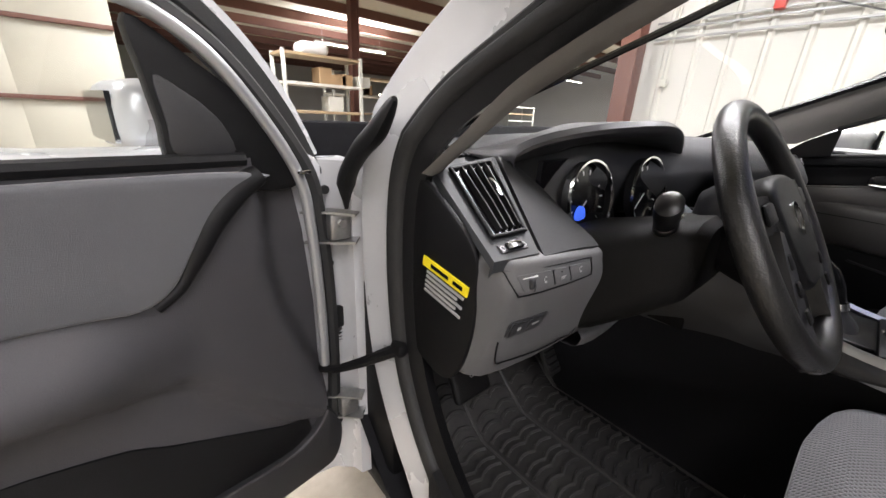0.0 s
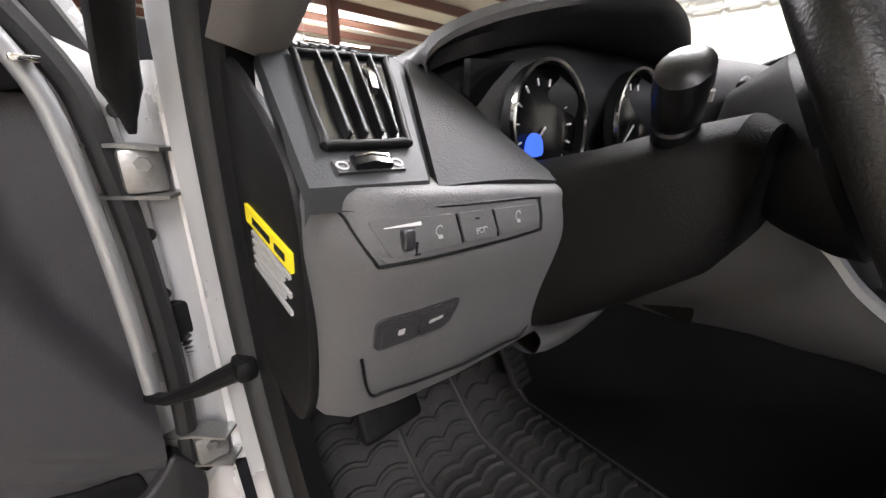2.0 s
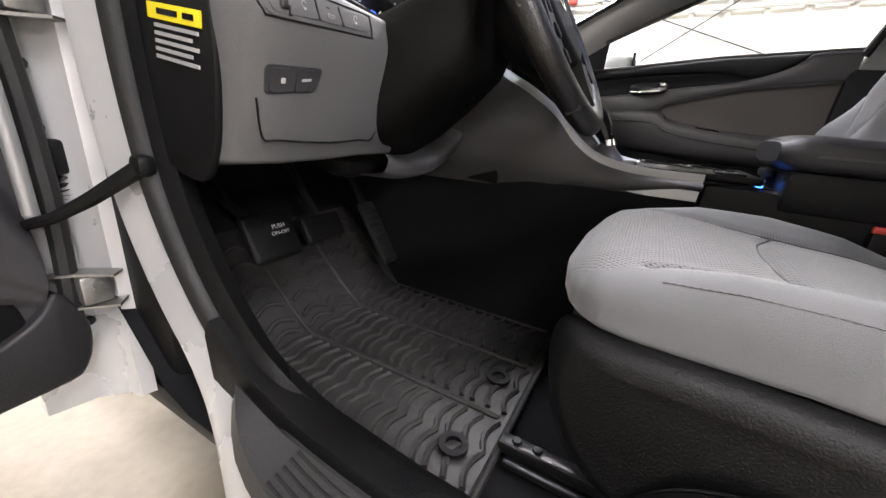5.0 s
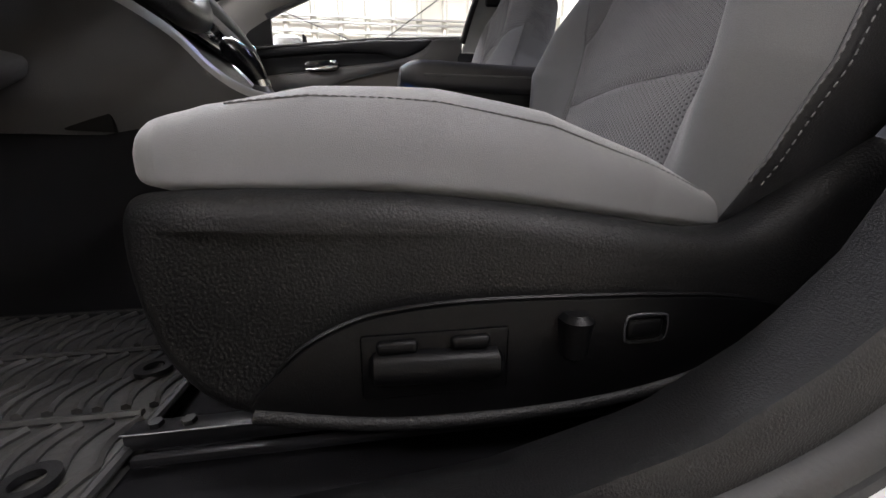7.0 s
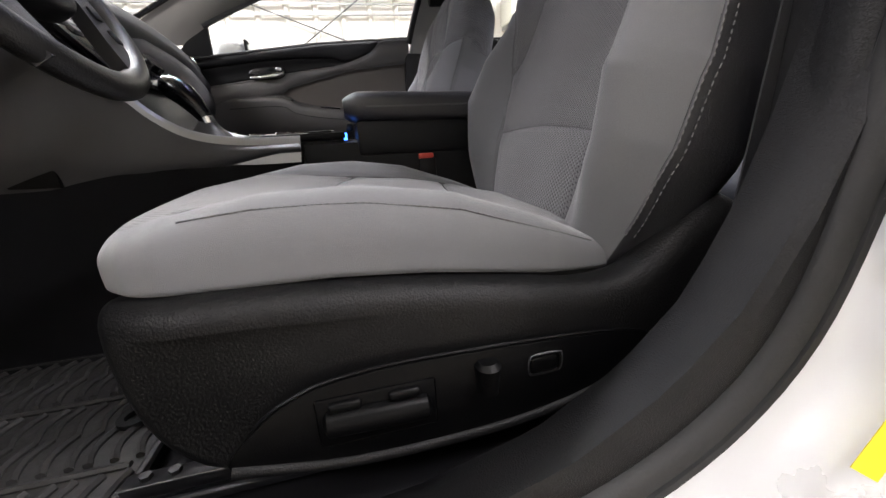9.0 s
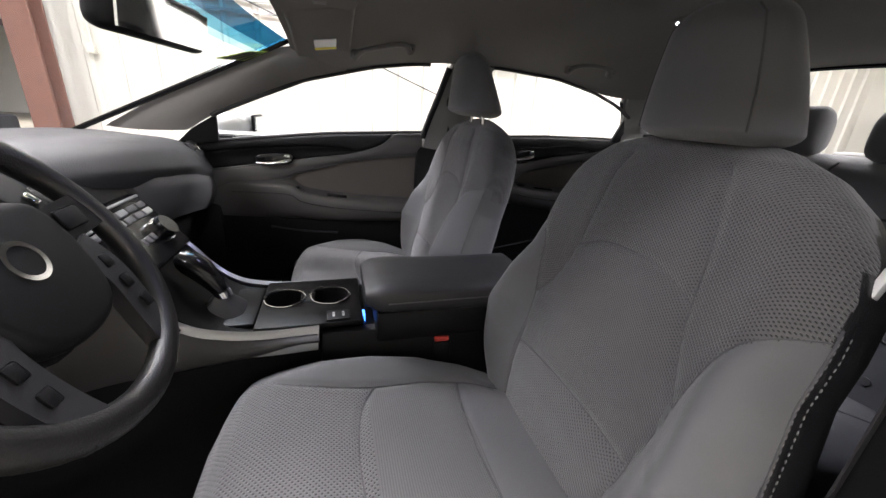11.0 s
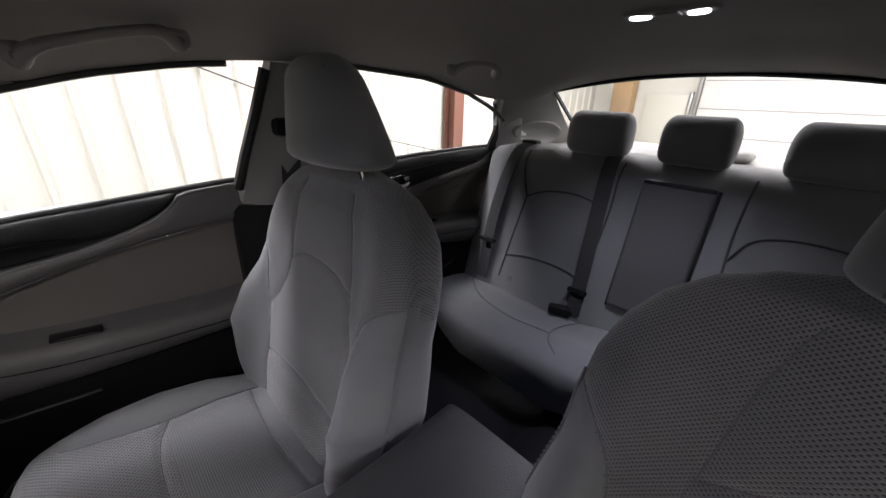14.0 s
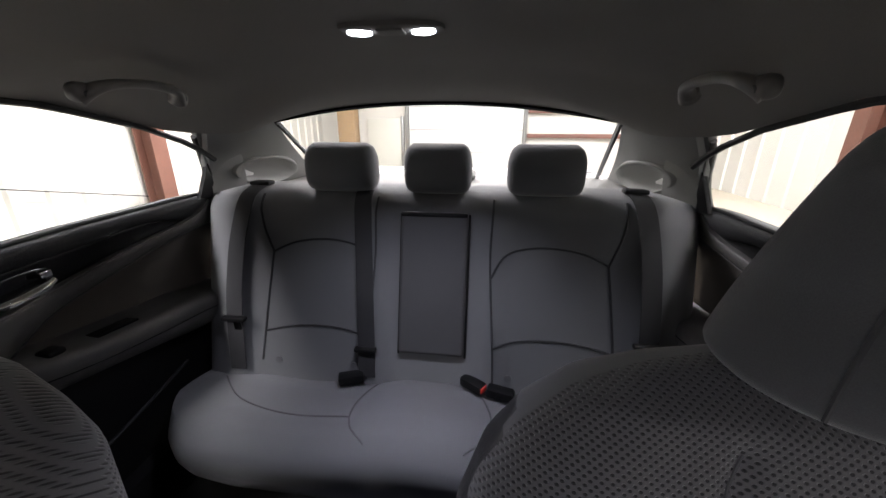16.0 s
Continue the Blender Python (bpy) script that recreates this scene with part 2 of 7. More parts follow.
STEEL = material("zinc_steel", (0.42, 0.42, 0.41), 0.38, metal=0.85, grain=0.3, grain_size=200, blotch=0.15)
LEATHER = material("wheel_leather", (0.014, 0.0135, 0.013), 0.36, grain=0.3, grain_size=420, bump=0.35, blotch=0.15, blotch_size=20)
GLOSS_BLACK = material("gloss_black", (0.006, 0.006, 0.007), 0.2, bump=0, spec=0.4)
WHITE_INK = material("white_print", (0.75, 0.75, 0.75), 0.6, bump=0)
GREY_INK = material("grey_print", (0.4, 0.4, 0.4), 0.6, bump=0)
YELLOW = material("yellow_label", (0.85, 0.70, 0.02), 0.45, bump=0, blotch=0.03)
LABEL_WHITE = material("white_label", (0.7, 0.7, 0.68), 0.4, bump=0, blotch=0.03)
TEAL = material("teal_print", (0.02, 0.42, 0.5), 0.5, bump=0)
RED = material("red_plastic", (0.65, 0.07, 0.05), 0.4, bump=0.05)
BELT = material("belt_webbing", (0.02, 0.02, 0.022), 0.7, grain=0.4, grain_size=1500, bump=0.4)
GLASS = pane("window_glass")
BAND = pane("tinted_glass", (0.012, 0.10, 0.20))
BAND_MID = pane("half_tinted_glass", (0.10, 0.36, 0.50))
BAND_PALE = pane("pale_tinted_glass", (0.45, 0.72, 0.80))
MIRROR = material("mirror_glass", (0.85, 0.87, 0.88), 0.02, metal=1.0, bump=0, blotch=0.01)
BLUE_GLOW = lamp_glow("blue_display", (0.06, 0.16, 0.9), 0.9)
BLUE_LED = lamp_glow("blue_led", (0.05, 0.22, 1.0), 5.0)
DOME_GLOW = lamp_glow("dome_diffuser", (0.85, 0.88, 1.0), 14.0)
TUBE_GLOW = lamp_glow("tube_glow", (1.0, 0.97, 0.9), 14.0)
CONCRETE = material("concrete", (0.42, 0.37, 0.29), 0.6, grain=0.3, grain_size=40, blotch=0.25, blotch_size=2.5, bump=0.2)
SHEET = material("wall_sheet", (0.66, 0.65, 0.60), 0.5, grain=0.1, grain_size=60, blotch=0.06, blotch_size=1.2, bump=0.05)
QUILT = material("insulation_facing", (0.62, 0.6, 0.5), 0.6, grain=0.1, grain_size=30, blotch=0.06, blotch_size=1.0, bump=0.15)
RUST = material("red_oxide_steel", (0.20, 0.085, 0.06), 0.6, grain=0.3, grain_size=60, blotch=0.15, bump=0.15)
WOOD = material("shelf_board", (0.45, 0.33, 0.19), 0.6, grain=0.3, grain_size=80, blotch=0.15)
RACK = material("rack_paint", (0.62, 0.62, 0.55), 0.5, blotch=0.08)
CARDBOARD = material("cardboard", (0.38, 0.25, 0.13), 0.8, grain=0.2, blotch=0.1)
CABINET = material("cabinet_paint", (0.40, 0.42, 0.40), 0.45, blotch=0.06)
CABLE = material("cable", (0.05, 0.05, 0.05), 0.6)


# ---- the hall ----
GROUND = part("ground", rbox(-7, 22, -9.2, 27, -0.15, 0, 0), CONCRETE, None, flat=True)
tagged(GROUND, "worn beige concrete floor of the hall", "floor", kind="structure")


def ribbed_wall(name, x, y0, y1, z1, pitch=0.30):
    """Sheet wall along y with upright ribs."""
    bm = bmesh.new()
    ys, k = [], 0
    y = y0
    while y < y1:
        for dy, d in ((0, 0), (pitch - 0.07, 0), (pitch - 0.05, 0.03), (pitch - 0.02, 0.03)):
            ys.append((y + dy, d))
        y += pitch
    s = -1 if x > 0 else 1
    a = [bm.verts.new((x + s * d, yy, 0)) for yy, d in ys]
    b = [bm.verts.new((x + s * d, yy, z1)) for yy, d in ys]
    for i in range(len(ys) - 1):
        bm.faces.new((a[i], a[i + 1], b[i + 1], b[i]))
    rbox(x - s * 0.005, x - s * 0.12, y0, y1, 0, z1, 0, bm=bm)
    ob = part(name, bm, SHEET, None, flat=True)
    return tagged(ob, "pale cream ribbed metal sheet wall", "wall", kind="structure")


ribbed_wall("wall_east", 3.9, -9, 2.55, 3.7)
ribbed_wall("wall_west", -4.6, -9, 8.9, 3.7, 0.4)
back = thing("wall_south", (0, -9, 0), "cream sheet wall with a white roller door", "wall", kind="structure")
part("wall_face", rbox(-4.6, 3.9, -9.12, -9, 0, 3.7, 0), SHEET, back, flat=True)
bm = rbox(-0.85, 1.75, -9.0, -8.94, 0, 3.0, 0.005)
part("roller_door", bm, material("door_white", (0.8, 0.8, 0.78), 0.5), back)
for i in range(5):
    z = 0.55 + 0.5 * i
    part("door_joint", rbox(-0.83, 1.73, -8.938, -8.93, z, z + 0.02, 0.003), GREY_INK, back)
for x in (-0.93, 1.76):
    part("door_track", rbox(x, x + 0.07, -9.0, -8.88, 0, 3.1, 0.005), STEEL, back)
for z in (0.9, 1.42):
    part("girt", rbox(-4.5, -0.95, -9.0, -8.9, z, z + 0.09, 0.005), RUST, back)
part("man_door", rbox(1.95, 2.75, -9.0, -8.95, 0, 1.3, 0.01), RACK, back)
part("man_door_frame", rbox(1.88, 1.95, -9.0, -8.92, 0, 1.36, 0.01), STEEL, back)
part("crate", rbox(2.95, 3.35, -8.95, -8.6, 0, 1.6, 0.02), CARDBOARD, back)

north = thing("wall_north", (-3, 9, 0), "quilted cream insulation over brown wall girts", "wall", kind="structure")
bm = bmesh.new()
for i in range(4):
    x0 = -5.9 + 1.28 * i
    for z0, z1 in ((0, 0.93), (0.97, 2.0), (2.05, 3.7)):
        rows = [[(x0 + 1.28 * u, 9.0 - 0.07 * math.sin(math.pi * u) ** 0.5 * math.sin(math.pi * v) ** 0.5, z0 + (z1 - z0) * v) for u in np.linspace(0, 1, 13)] for v in np.linspace(0, 1, 9)]
        loft(rows, closed=False, bm=bm)
part("quilt", bm, QUILT, north)
part("wall_face", rbox(-6, -0.78, 9.03, 9.1, 0, 3.7, 0), SHEET, north, flat=True)
for z in (0.93, 2.0):
    part("girt", rbox(-6, -0.78, 8.88, 9.02, z, z + 0.06, 0.004), RUST, north)
for nm, b in (("wall_far", rbox(-6, 22, 26.9, 27, 0, 3.7, 0)), ("wall_far_east", rbox(21.9, 22, 2.5, 27, 0, 3.7, 0)), ("wall_far_west", rbox(-6.1, -6, 8.9, 27, 0, 3.7, 0)), ("wall_return", rbox(3.9, 22, 2.45, 2.55, 0, 3.7, 0))):
    tagged(part(nm, b, SHEET, None, flat=True), "cream sheet wall at the far end of the hall", "wall", kind="structure")
bm = rbox(-7, 22, -9.2, 27, 3.66, 3.75, 0)
y = -8.0
while y < 27:
    rbox(-7, 22, y, y + 0.10, 3.42, 3.659, 0.01, 1, bm=bm)
    y += 1.9
for f in bm.faces:
    c = f.calc_center_median()
    f.material_index = 1 if c.z < 3.659 and abs(f.normal.z) < 2 and c.z > 3.4 and c.z != 3.66 and c.z < 3.65 else 0
tagged(part("ceiling", bm, (QUILT, RUST), None, flat=True), "white insulated roof with brown steel purlins", "ceiling", kind="structure")


def column(x, y, z1=3.45):
    t = thing("steel_column", (x, y, 0), "red-brown oxide steel column beside the sheet wall", "column", "hall columns")
    part("flange", rbox(x - 0.11, x - 0.09, y - 0.1, y + 0.1, 0, z1, 0.004, 1), RUST, t)
    part("flange", rbox(x + 0.09, x + 0.11, y - 0.1, y + 0.1, 0, z1, 0.004, 1), RUST, t)
    part("web", rbox(x - 0.09, x + 0.09, y - 0.008, y + 0.008, 0, z1, 0), RUST, t)
    part("base_plate", rbox(x - 0.16, x + 0.16, y - 0.16, y + 0.16, 0, 0.02, 0.004, 1), RUST, t)
    return t


for x, y in ((3.72, 2.68), (3.72, -4.05), (-4.4, -5.1), (3.72, 9.5), (9.5, 13.0)):
    column(x, y)


def beam(name, a, b, h, w, mat, label, cat, group=""):
    a, b = Vector(a), Vector(b)
    bm = ribbon([a, b], w, h, (b - a).cross(Vector((0, 0, 1))))
    return solo(name, bm, mat, label, cat, group)


beam("mezzanine_beam", (3.72, 2.75, 2.22), (12.5, 15.5, 2.30), 0.16, 0.10, RUST, "red-brown steel beam reaching off the column", "beam")
beam("mezzanine_beam", (3.72, 2.75, 2.95), (12.5, 15.5, 2.75), 0.12, 0.10, RUST, "red-brown upper steel beam off the column", "beam")
for i in range(5):
    p = Vector((3.72, 2.75, 2.33)).lerp(Vector((12.5, 15.5, 2.4)), 0.03 + 0.09 * i)
    solo("beam_clip", rbox(p.x - 0.1, p.x + 0.1, p.y - 0.05, p.y + 0.05, p.z - 0.02, p.z + 0.10, 0.005), PLASTIC_BLACK, "small black bracket standing on the steel beam", "bracket", "beam brackets")
solo("white_duct", tube([(4.6, 3.6, 2.75), (14, 15.5, 2.7)], 0.28, 20), QUILT, "fat white wrapped duct beside the beam", "duct")
beam("brace_rod", (3.83, 1.35, 0.98), (3.83, -1.05, 2.68), 0.012, 0.012, CABLE, "thin steel cross-bracing rod on the wall", "rod", "brace rods")
beam("brace_rod", (3.83, -1.7, 1.08), (3.83, 2.6, 2.62), 0.012, 0.012, CABLE, "thin steel cross-bracing rod on the wall", "rod", "brace rods")
beam("brace_rod", (3.83, -4.1, 0.35), (3.83, -1.3, 1.0), 0.012, 0.012, CABLE, "thin steel rod low on the wall", "rod", "brace rods")
for k, z in enumerate((2.06, 2.12, 1.96)):
    beam("conduit", (3.84, -1.2 - k * 0.2, z), (3.84, 2.5, z - 0.05), 0.02, 0.02, STEEL, "thin grey electrical conduit along the wall", "conduit", "wall conduits")
box_ = thing("outlet_box", (3.84, 2.3, 1.4), "small grey wall socket under a conduit", "socket")
part("box", rbox(3.8, 3.87, 2.27, 2.33, 1.42, 1.50, 0.004), RACK, box_)
part("drop_pipe", tube([(3.84, 2.3, 1.5), (3.84, 2.3, 2.4)], 0.012), RACK, box_)
bell = thing("fire_strobe", (3.84, 1.44, 2.12), "red and white fire strobe on the wall", "alarm")
part("housing", rbox(3.76, 3.86, 1.40, 1.48, 2.06, 2.2, 0.01), RED, bell)
part("lens", rbox(3.74, 3.77, 1.42, 1.46, 2.14, 2.19, 0.004), WHITE_INK, bell)
ac = thing("wall_fan_unit", (3.8, -2.2, 1.85), "white wall-mounted unit with a round fan grille", "air conditioner")
part("casing", rbox(3.55, 3.88, -2.52, -1.93, 1.84, 2.14, 0.02), RACK, ac)
part("fan_ring", disc((3.55, -2.2, 1.99), (-1, 0, 0), 0.09, 0.11, 0.02), PLASTIC_GREY, ac)
part("fan_hub", disc((3.55, -2.2, 1.99), (-1, 0, 0), 0, 0.03, 0.02), WHITE_INK, ac)
part("bracket", rbox(3.6, 3.88, -2.5, -1.95, 1.80, 1.84, 0.004), STEEL, ac)


def lamp_fixture(x, y, z, along="x", length=2.4, power=None):
    lx, ly = (length / 2, 0.06) if along == "x" else (0.06, length / 2)
    t = thing("tube_lamp", (x, y, z), "white fluorescent tube lamp hung under the roof", "lamp", "tube lamps")
    part("housing", rbox(x - lx, x + lx, y - ly, y + ly, z + 0.03, z + 0.08, 0.01), WHITE_INK, t)
    part("tube", rbox(x - lx + 0.03, x + lx - 0.03, y - ly + 0.02, y + ly - 0.02, z, z + 0.03, 0.012), TUBE_GLOW, t)
    for s in (-1, 1):
        px, py = (x + s * lx * 0.8, y) if along == "x" else (x, y + s * ly * 0.8)
        part("hanger", tube([(px, py, z + 0.08), (px, py, 3.68)], 0.004, 6), STEEL, t)
    if power:
        d = bpy.data.lights.new("tube_light", "AREA")
        d.shape, d.size, d.size_y = "RECTANGLE", max(2 * lx, 0.6), max(2 * ly, 0.6)
        d.energy, d.color = power, (0.99, 0.955, 1.02)
        o = new("tube_light", d)
        o.location = (x, y, z - 0.01)
        # added upward light above the opaque housing, to brighten the roof
        d = bpy.data.lights.new("ceiling_fill", "AREA")
        d.shape, d.size, d.size_y = "RECTANGLE", 2 * lx, 2 * ly
        d.energy, d.color = power * 0.5, (0.99, 0.955, 1.02)
        o = new("ceiling_fill", d)
        o.location = (x, y, z + 0.09)
        o.rotation_euler = (math.pi, 0, 0)


# fixtures added round the car, each powered to suit the walls and cabin
for x, y in ((-1.75, -1.6), (-4.6, -5.6), (-2.6, 3.2), (1.95, -3.8), (1.4, 1.2), (-0.2, -6.0), (0.2, 6.6)):
    lamp_fixture(x, y, 3.25, "y", 2.4, TUBE_POWER * (0.4 if -2 < x < -1 else 3.0 if x < -4 else 0.6 if x < -2 else 1.0 if y > 6 else 0.7 if y < -5 else 0.8 if y > 0 else 1.1))
lamp_fixture(5.5, 13.0, 2.9, "x", 2.6, TUBE_POWER * 2.0)
lamp_fixture(2.2, 17.0, 3.0, "x", 2.4)
lamp_fixture(13.2, 10.6, 2.85, "x", 2.6, TUBE_POWER * 2.0)
lamp_fixture(17.5, 12.2, 2.9, "x", 2.4)
lamp_fixture(12.4, 15.5, 2.6, "x", 2.0)
lamp_fixture(18.5, 16.5, 2.7, "x", 2.0)


def shelving(x, y, w, d, h, levels, turn=0.0):
    t = thing("shelf_rack", (x, y, 0), "pale storage rack with boxes on wooden boards", "shelf", "storage racks")
    for sx in (0, w):
        for sy in (0, d):
            part("post", rbox(x + sx - 0.03, x + sx + 0.03, y + sy - 0.03, y + sy + 0.03, 0, h, 0.004, 1), RACK, t)
    for i in range(levels):
        z = h * (i + 1) / levels - 0.03
        part("board", rbox(x - 0.03, x + w + 0.03, y - 0.02, y + d + 0.02, z - 0.05, z, 0.005, 1), WOOD if i % 2 else RACK, t)
    return t


shelving(1.4, 7.7, 1.5, 0.6, 1.95, 4)
shelving(3.6, 10.5, 2.2, 0.6, 1.9, 4)
shelving(6.6, 12.5, 3.0, 0.6, 1.6, 4)
shelving(10.5, 12.0, 4.0, 0.7, 1.5, 5)
random.seed(4)
for i in range(16):
    x, y, z = random.choice(((1.6, 7.75, 0.94), (2.3, 7.75, 1.43), (1.9, 7.75, 1.43), (4.2, 10.55, 1.4), (5.0, 10.55, 0.92), (7.2, 12.55, 1.17), (8.4, 12.55, 0.77), (11.2, 12.1, 0.87), (13, 12.1, 1.17)))
    x += random.uniform(0, 0.7)
    w, h = random.uniform(0.2, 0.4), random.uniform(0.14, 0.3)
    solo("storage_box", rbox(x, x + w, y + 0.02, y + 0.4, z, z + h, 0.01, 1), random.choice((CARDBOARD, RACK, CARDBOARD, LABEL_WHITE)), "plain storage box standing on the rack", "box", "boxes on the racks")
solo("white_sack", rbox(1.75, 2.3, 7.75, 8.2, 1.92, 2.14, 0.09, 4), LABEL_WHITE, "slack white sack on top of the rack", "sack")
solo("steel_cabinet", rbox(7.6, 8.5, 9.2, 9.7, 0, 1.35, 0.02), CABINET, "grey-green steel cabinet with a plain front", "cabinet", "steel cabinets")
solo("steel_cabinet", rbox(8.55, 9.5, 9.3, 9.8, 0, 1.35, 0.02), CABINET, "grey-green steel cabinet with a plain front", "cabinet", "steel cabinets")


# ---- the car: shell ----
car = thing("car", (0, 0, 0), "silver sedan parked in the hall with its driver door open", "car")


def curve2(pts, q):
    a = np.array(pts, float)
    o = np.argsort(a[:, 0])
    return float(np.interp(q, a[o, 0], a[o, 1]))


APERTURE = [(0.60, 1.150), (0.70, 1.105), (0.795, 1.05), (0.855, 0.98), (0.887, 0.90), (0.892, 0.76), (0.874, 0.62), (0.835, 0.52), (0.775, 0.43), (0.70, 0.365), (0.60, 0.328), (0.45, 0.310), (0.25, 0.304), (0.08, 0.318),
            (-0.05, 0.330), (-0.165, 0.384), (-0.238, 0.468), (-0.268, 0.59), (-0.280, 0.72), (-0.285, 0.84), (-0.292, 0.96), (-0.295, 1.08), (-0.285, 1.18), (-0.22, 1.25), (-0.10, 1.27), (0.10, 1.265), (0.30, 1.24), (0.46, 1.205)]
LOOP = [Vector((0, y, z)) for y, z in APERTURE]
LOOP = spline(LOOP, 5, loop=True)
MID = Vector((0, 0.30, 0.78))


def ease(q):
    q = max(0.0, min(1.0, q))
    return q * q * (3 - 2 * q)


def wide(p):
    return 1.0 + 1.4 * ease((0.05 - p.y) / 0.2)


def around(rear_x, rear_off, front_x=None, front_off=None, spread=None):
    """The door opening's outline pushed outwards, blending from the sill and rear section to the front pillar's."""
    out = []
    n = len(LOOP)
    for i, p in enumerate(LOOP):
        t = (LOOP[(i + 1) % n] - LOOP[i - 1]).normalized()
        w = Vector((0, t.z, -t.y))
        if w.dot(p - MID) < 0:
            w = -w
        k = ease((p.y - 0.50) / 0.28)
        o = rear_off * (spread(p) if spread else 1.0)
        fx = rear_x if front_x is None else front_x
        fo = rear_off if front_off is None else front_off
        out.append(Vector((rear_x + (fx - rear_x) * k + 0.38 * max(0.0, p.z - 0.98), p.y + w.y * (o + (fo - o) * k), p.z + w.z * (o + (fo - o) * k))))
    return out


bm = loft([around(-0.762, 0.012, -0.739, 0.012), around(-0.775, 0.02, -0.743, 0.026), around(-0.79, 0.034, -0.747, 0.040), around(-0.815, 0.042, -0.751, 0.056), around(-0.835, 0.06, -0.756, 0.068),
           around(-0.848, 0.09, -0.757, 0.076), around(-0.855, 0.14, -0.752, 0.081, wide), around(-0.86, 0.17, -0.742, 0.084, wide), around(-0.80, 0.18, -0.72, 0.084, wide)], cap=False, closed=True)
part("body_side", bm, PAINT, car, "silver painted pillar and sill metal")
part("door_seal", tube(around(-0.757, 0.002, -0.735, 0.0), 0.012, 10, loop=True, flat=1.25), RUBBER, car, "black rubber door seal")
part("seal_lip", tube(around(-0.770, 0.014, -0.742, 0.013), 0.005, 6, loop=True), RUBBER, car)
bm = loft([around(-0.752, 0.004, -0.735, 0.0), around(-0.742, -0.010, -0.733, -0.015), around(-0.728, -0.014, -0.729, -0.03), around(-0.705, -0.006, -0.724, -0.042), around(-0.69, 0.03, -0.70, -0.03), around(-0.69, 0.06, -0.69, 0.03)], cap=False)
part("opening_trim", bm, TRIM_BLACK, car, "charcoal plastic trim round the opening")


def sill_z(y):
    return curve2([(-0.30, 0.80), (-0.27, 0.66), (-0.25, 0.58), (-0.2, 0.475), (-0.13, 0.405), (-0.04, 0.352), (0.08, 0.320), (0.25, 0.306), (0.45, 0.312), (0.60, 0.330), (0.70, 0.367), (0.775, 0.43)], y)


ys = np.linspace(0.02, 0.69, 24)
bm = loft([[(-0.832 + 0.03 * ease((y - 0.5) / 0.2) + 0.03 * max(0, (y - 0.61) / 0.08) ** 2, y, sill_z(y) - 0.012), (-0.824 + 0.03 * ease((y - 0.5) / 0.2) + 0.03 * max(0, (y - 0.61) / 0.08) ** 2, y, sill_z(y) + 0.008), (-0.765, y, sill_z(y) + 0.016), (-0.758, y, sill_z(y))] for y in ys])
plate = part("scuff_plate", bm, SCUFF, car, "ribbed charcoal scuff plate on the sill")
for i in range(5):
    x = -0.815 + 0.010 * i
    part("rib", tube([(x + 0.02 * ease((y - 0.5) / 0.2), y, sill_z(y) + 0.0095 + 0.0013 * i) for y in ys[1:-4]], 0.0025, 6), RUBBER, plate)
bm = loft([[(-0.757, y, sill_z(y) + 0.002), (-0.75, y, sill_z(y) + 0.02), (-0.715, y, sill_z(y) + 0.018), (-0.69, y, sill_z(y) + 0.004), (-0.665, y, 0.262), (-0.66, y, 0.24), (-0.75, y, 0.24)] for y in np.linspace(-0.29, 0.76, 44)])
part("sill_trim", bm, TRIM_BLACK, car, "smooth black inner sill trim")

part("sill_trim", rbox(0.655, 0.76, -1.35, 0.78, 0.2, 0.40, 0.03), PLASTIC_BLACK, car)
part("sill_trim", rbox(-0.76, -0.655, -1.35, -0.42, 0.2, 0.42, 0.03), PLASTIC_BLACK, car)
bm = bmesh.new()
prof = lambda y: 0.245 + (0.0 if y < 0.88 else (y - 0.88) * 1.05)
rows = [[(x, y, prof(y) + 0.10 * math.exp(-((x / 0.13) ** 4))) for x in np.linspace(-0.76, 0.76, 41)] for y in np.linspace(-1.3, 1.15, 40)]
loft(rows, closed=False, bm=bm)
part("floor_carpet", bm, CARPET, car, "black carpet of the cabin floor")
for s in (1, -1):
    part("tunnel_carpet", loft([[(s * k * x, y, z) for x, z in ((0.10, 0.612), (0.150, 0.600), (0.160, 0.57), (0.163, 0.45), (0.170, 0.36), (0.195, 0.27), (0.25, 0.24))] for y, k in ((0.12, 0.62), (0.22, 0.66), (0.30, 0.75), (0.36, 0.86), (0.43, 0.95), (0.52, 1.0), (0.8, 1.0), (1.14, 1.0))], closed=False), CARPET, car, "black carpet on the tunnel side")
part("underbody", rbox(-0.73, 0.73, -1.9, 1.2, 0.14, 0.2, 0.02), PLASTIC_BLACK, car)
part("fire_wall", rbox(-0.8, 0.8, 1.14, 1.18, 0.2, 0.99, 0.01), CARPET, car)
part("kick_panel", rbox(-0.74, -0.69, 0.90, 1.12, 0.26, 0.72, 0.02), PLASTIC_BLACK, car)
part("kick_panel", rbox(0.68, 0.74, 0.56, 1.12, 0.26, 0.72, 0.02), PLASTIC_BLACK, car)

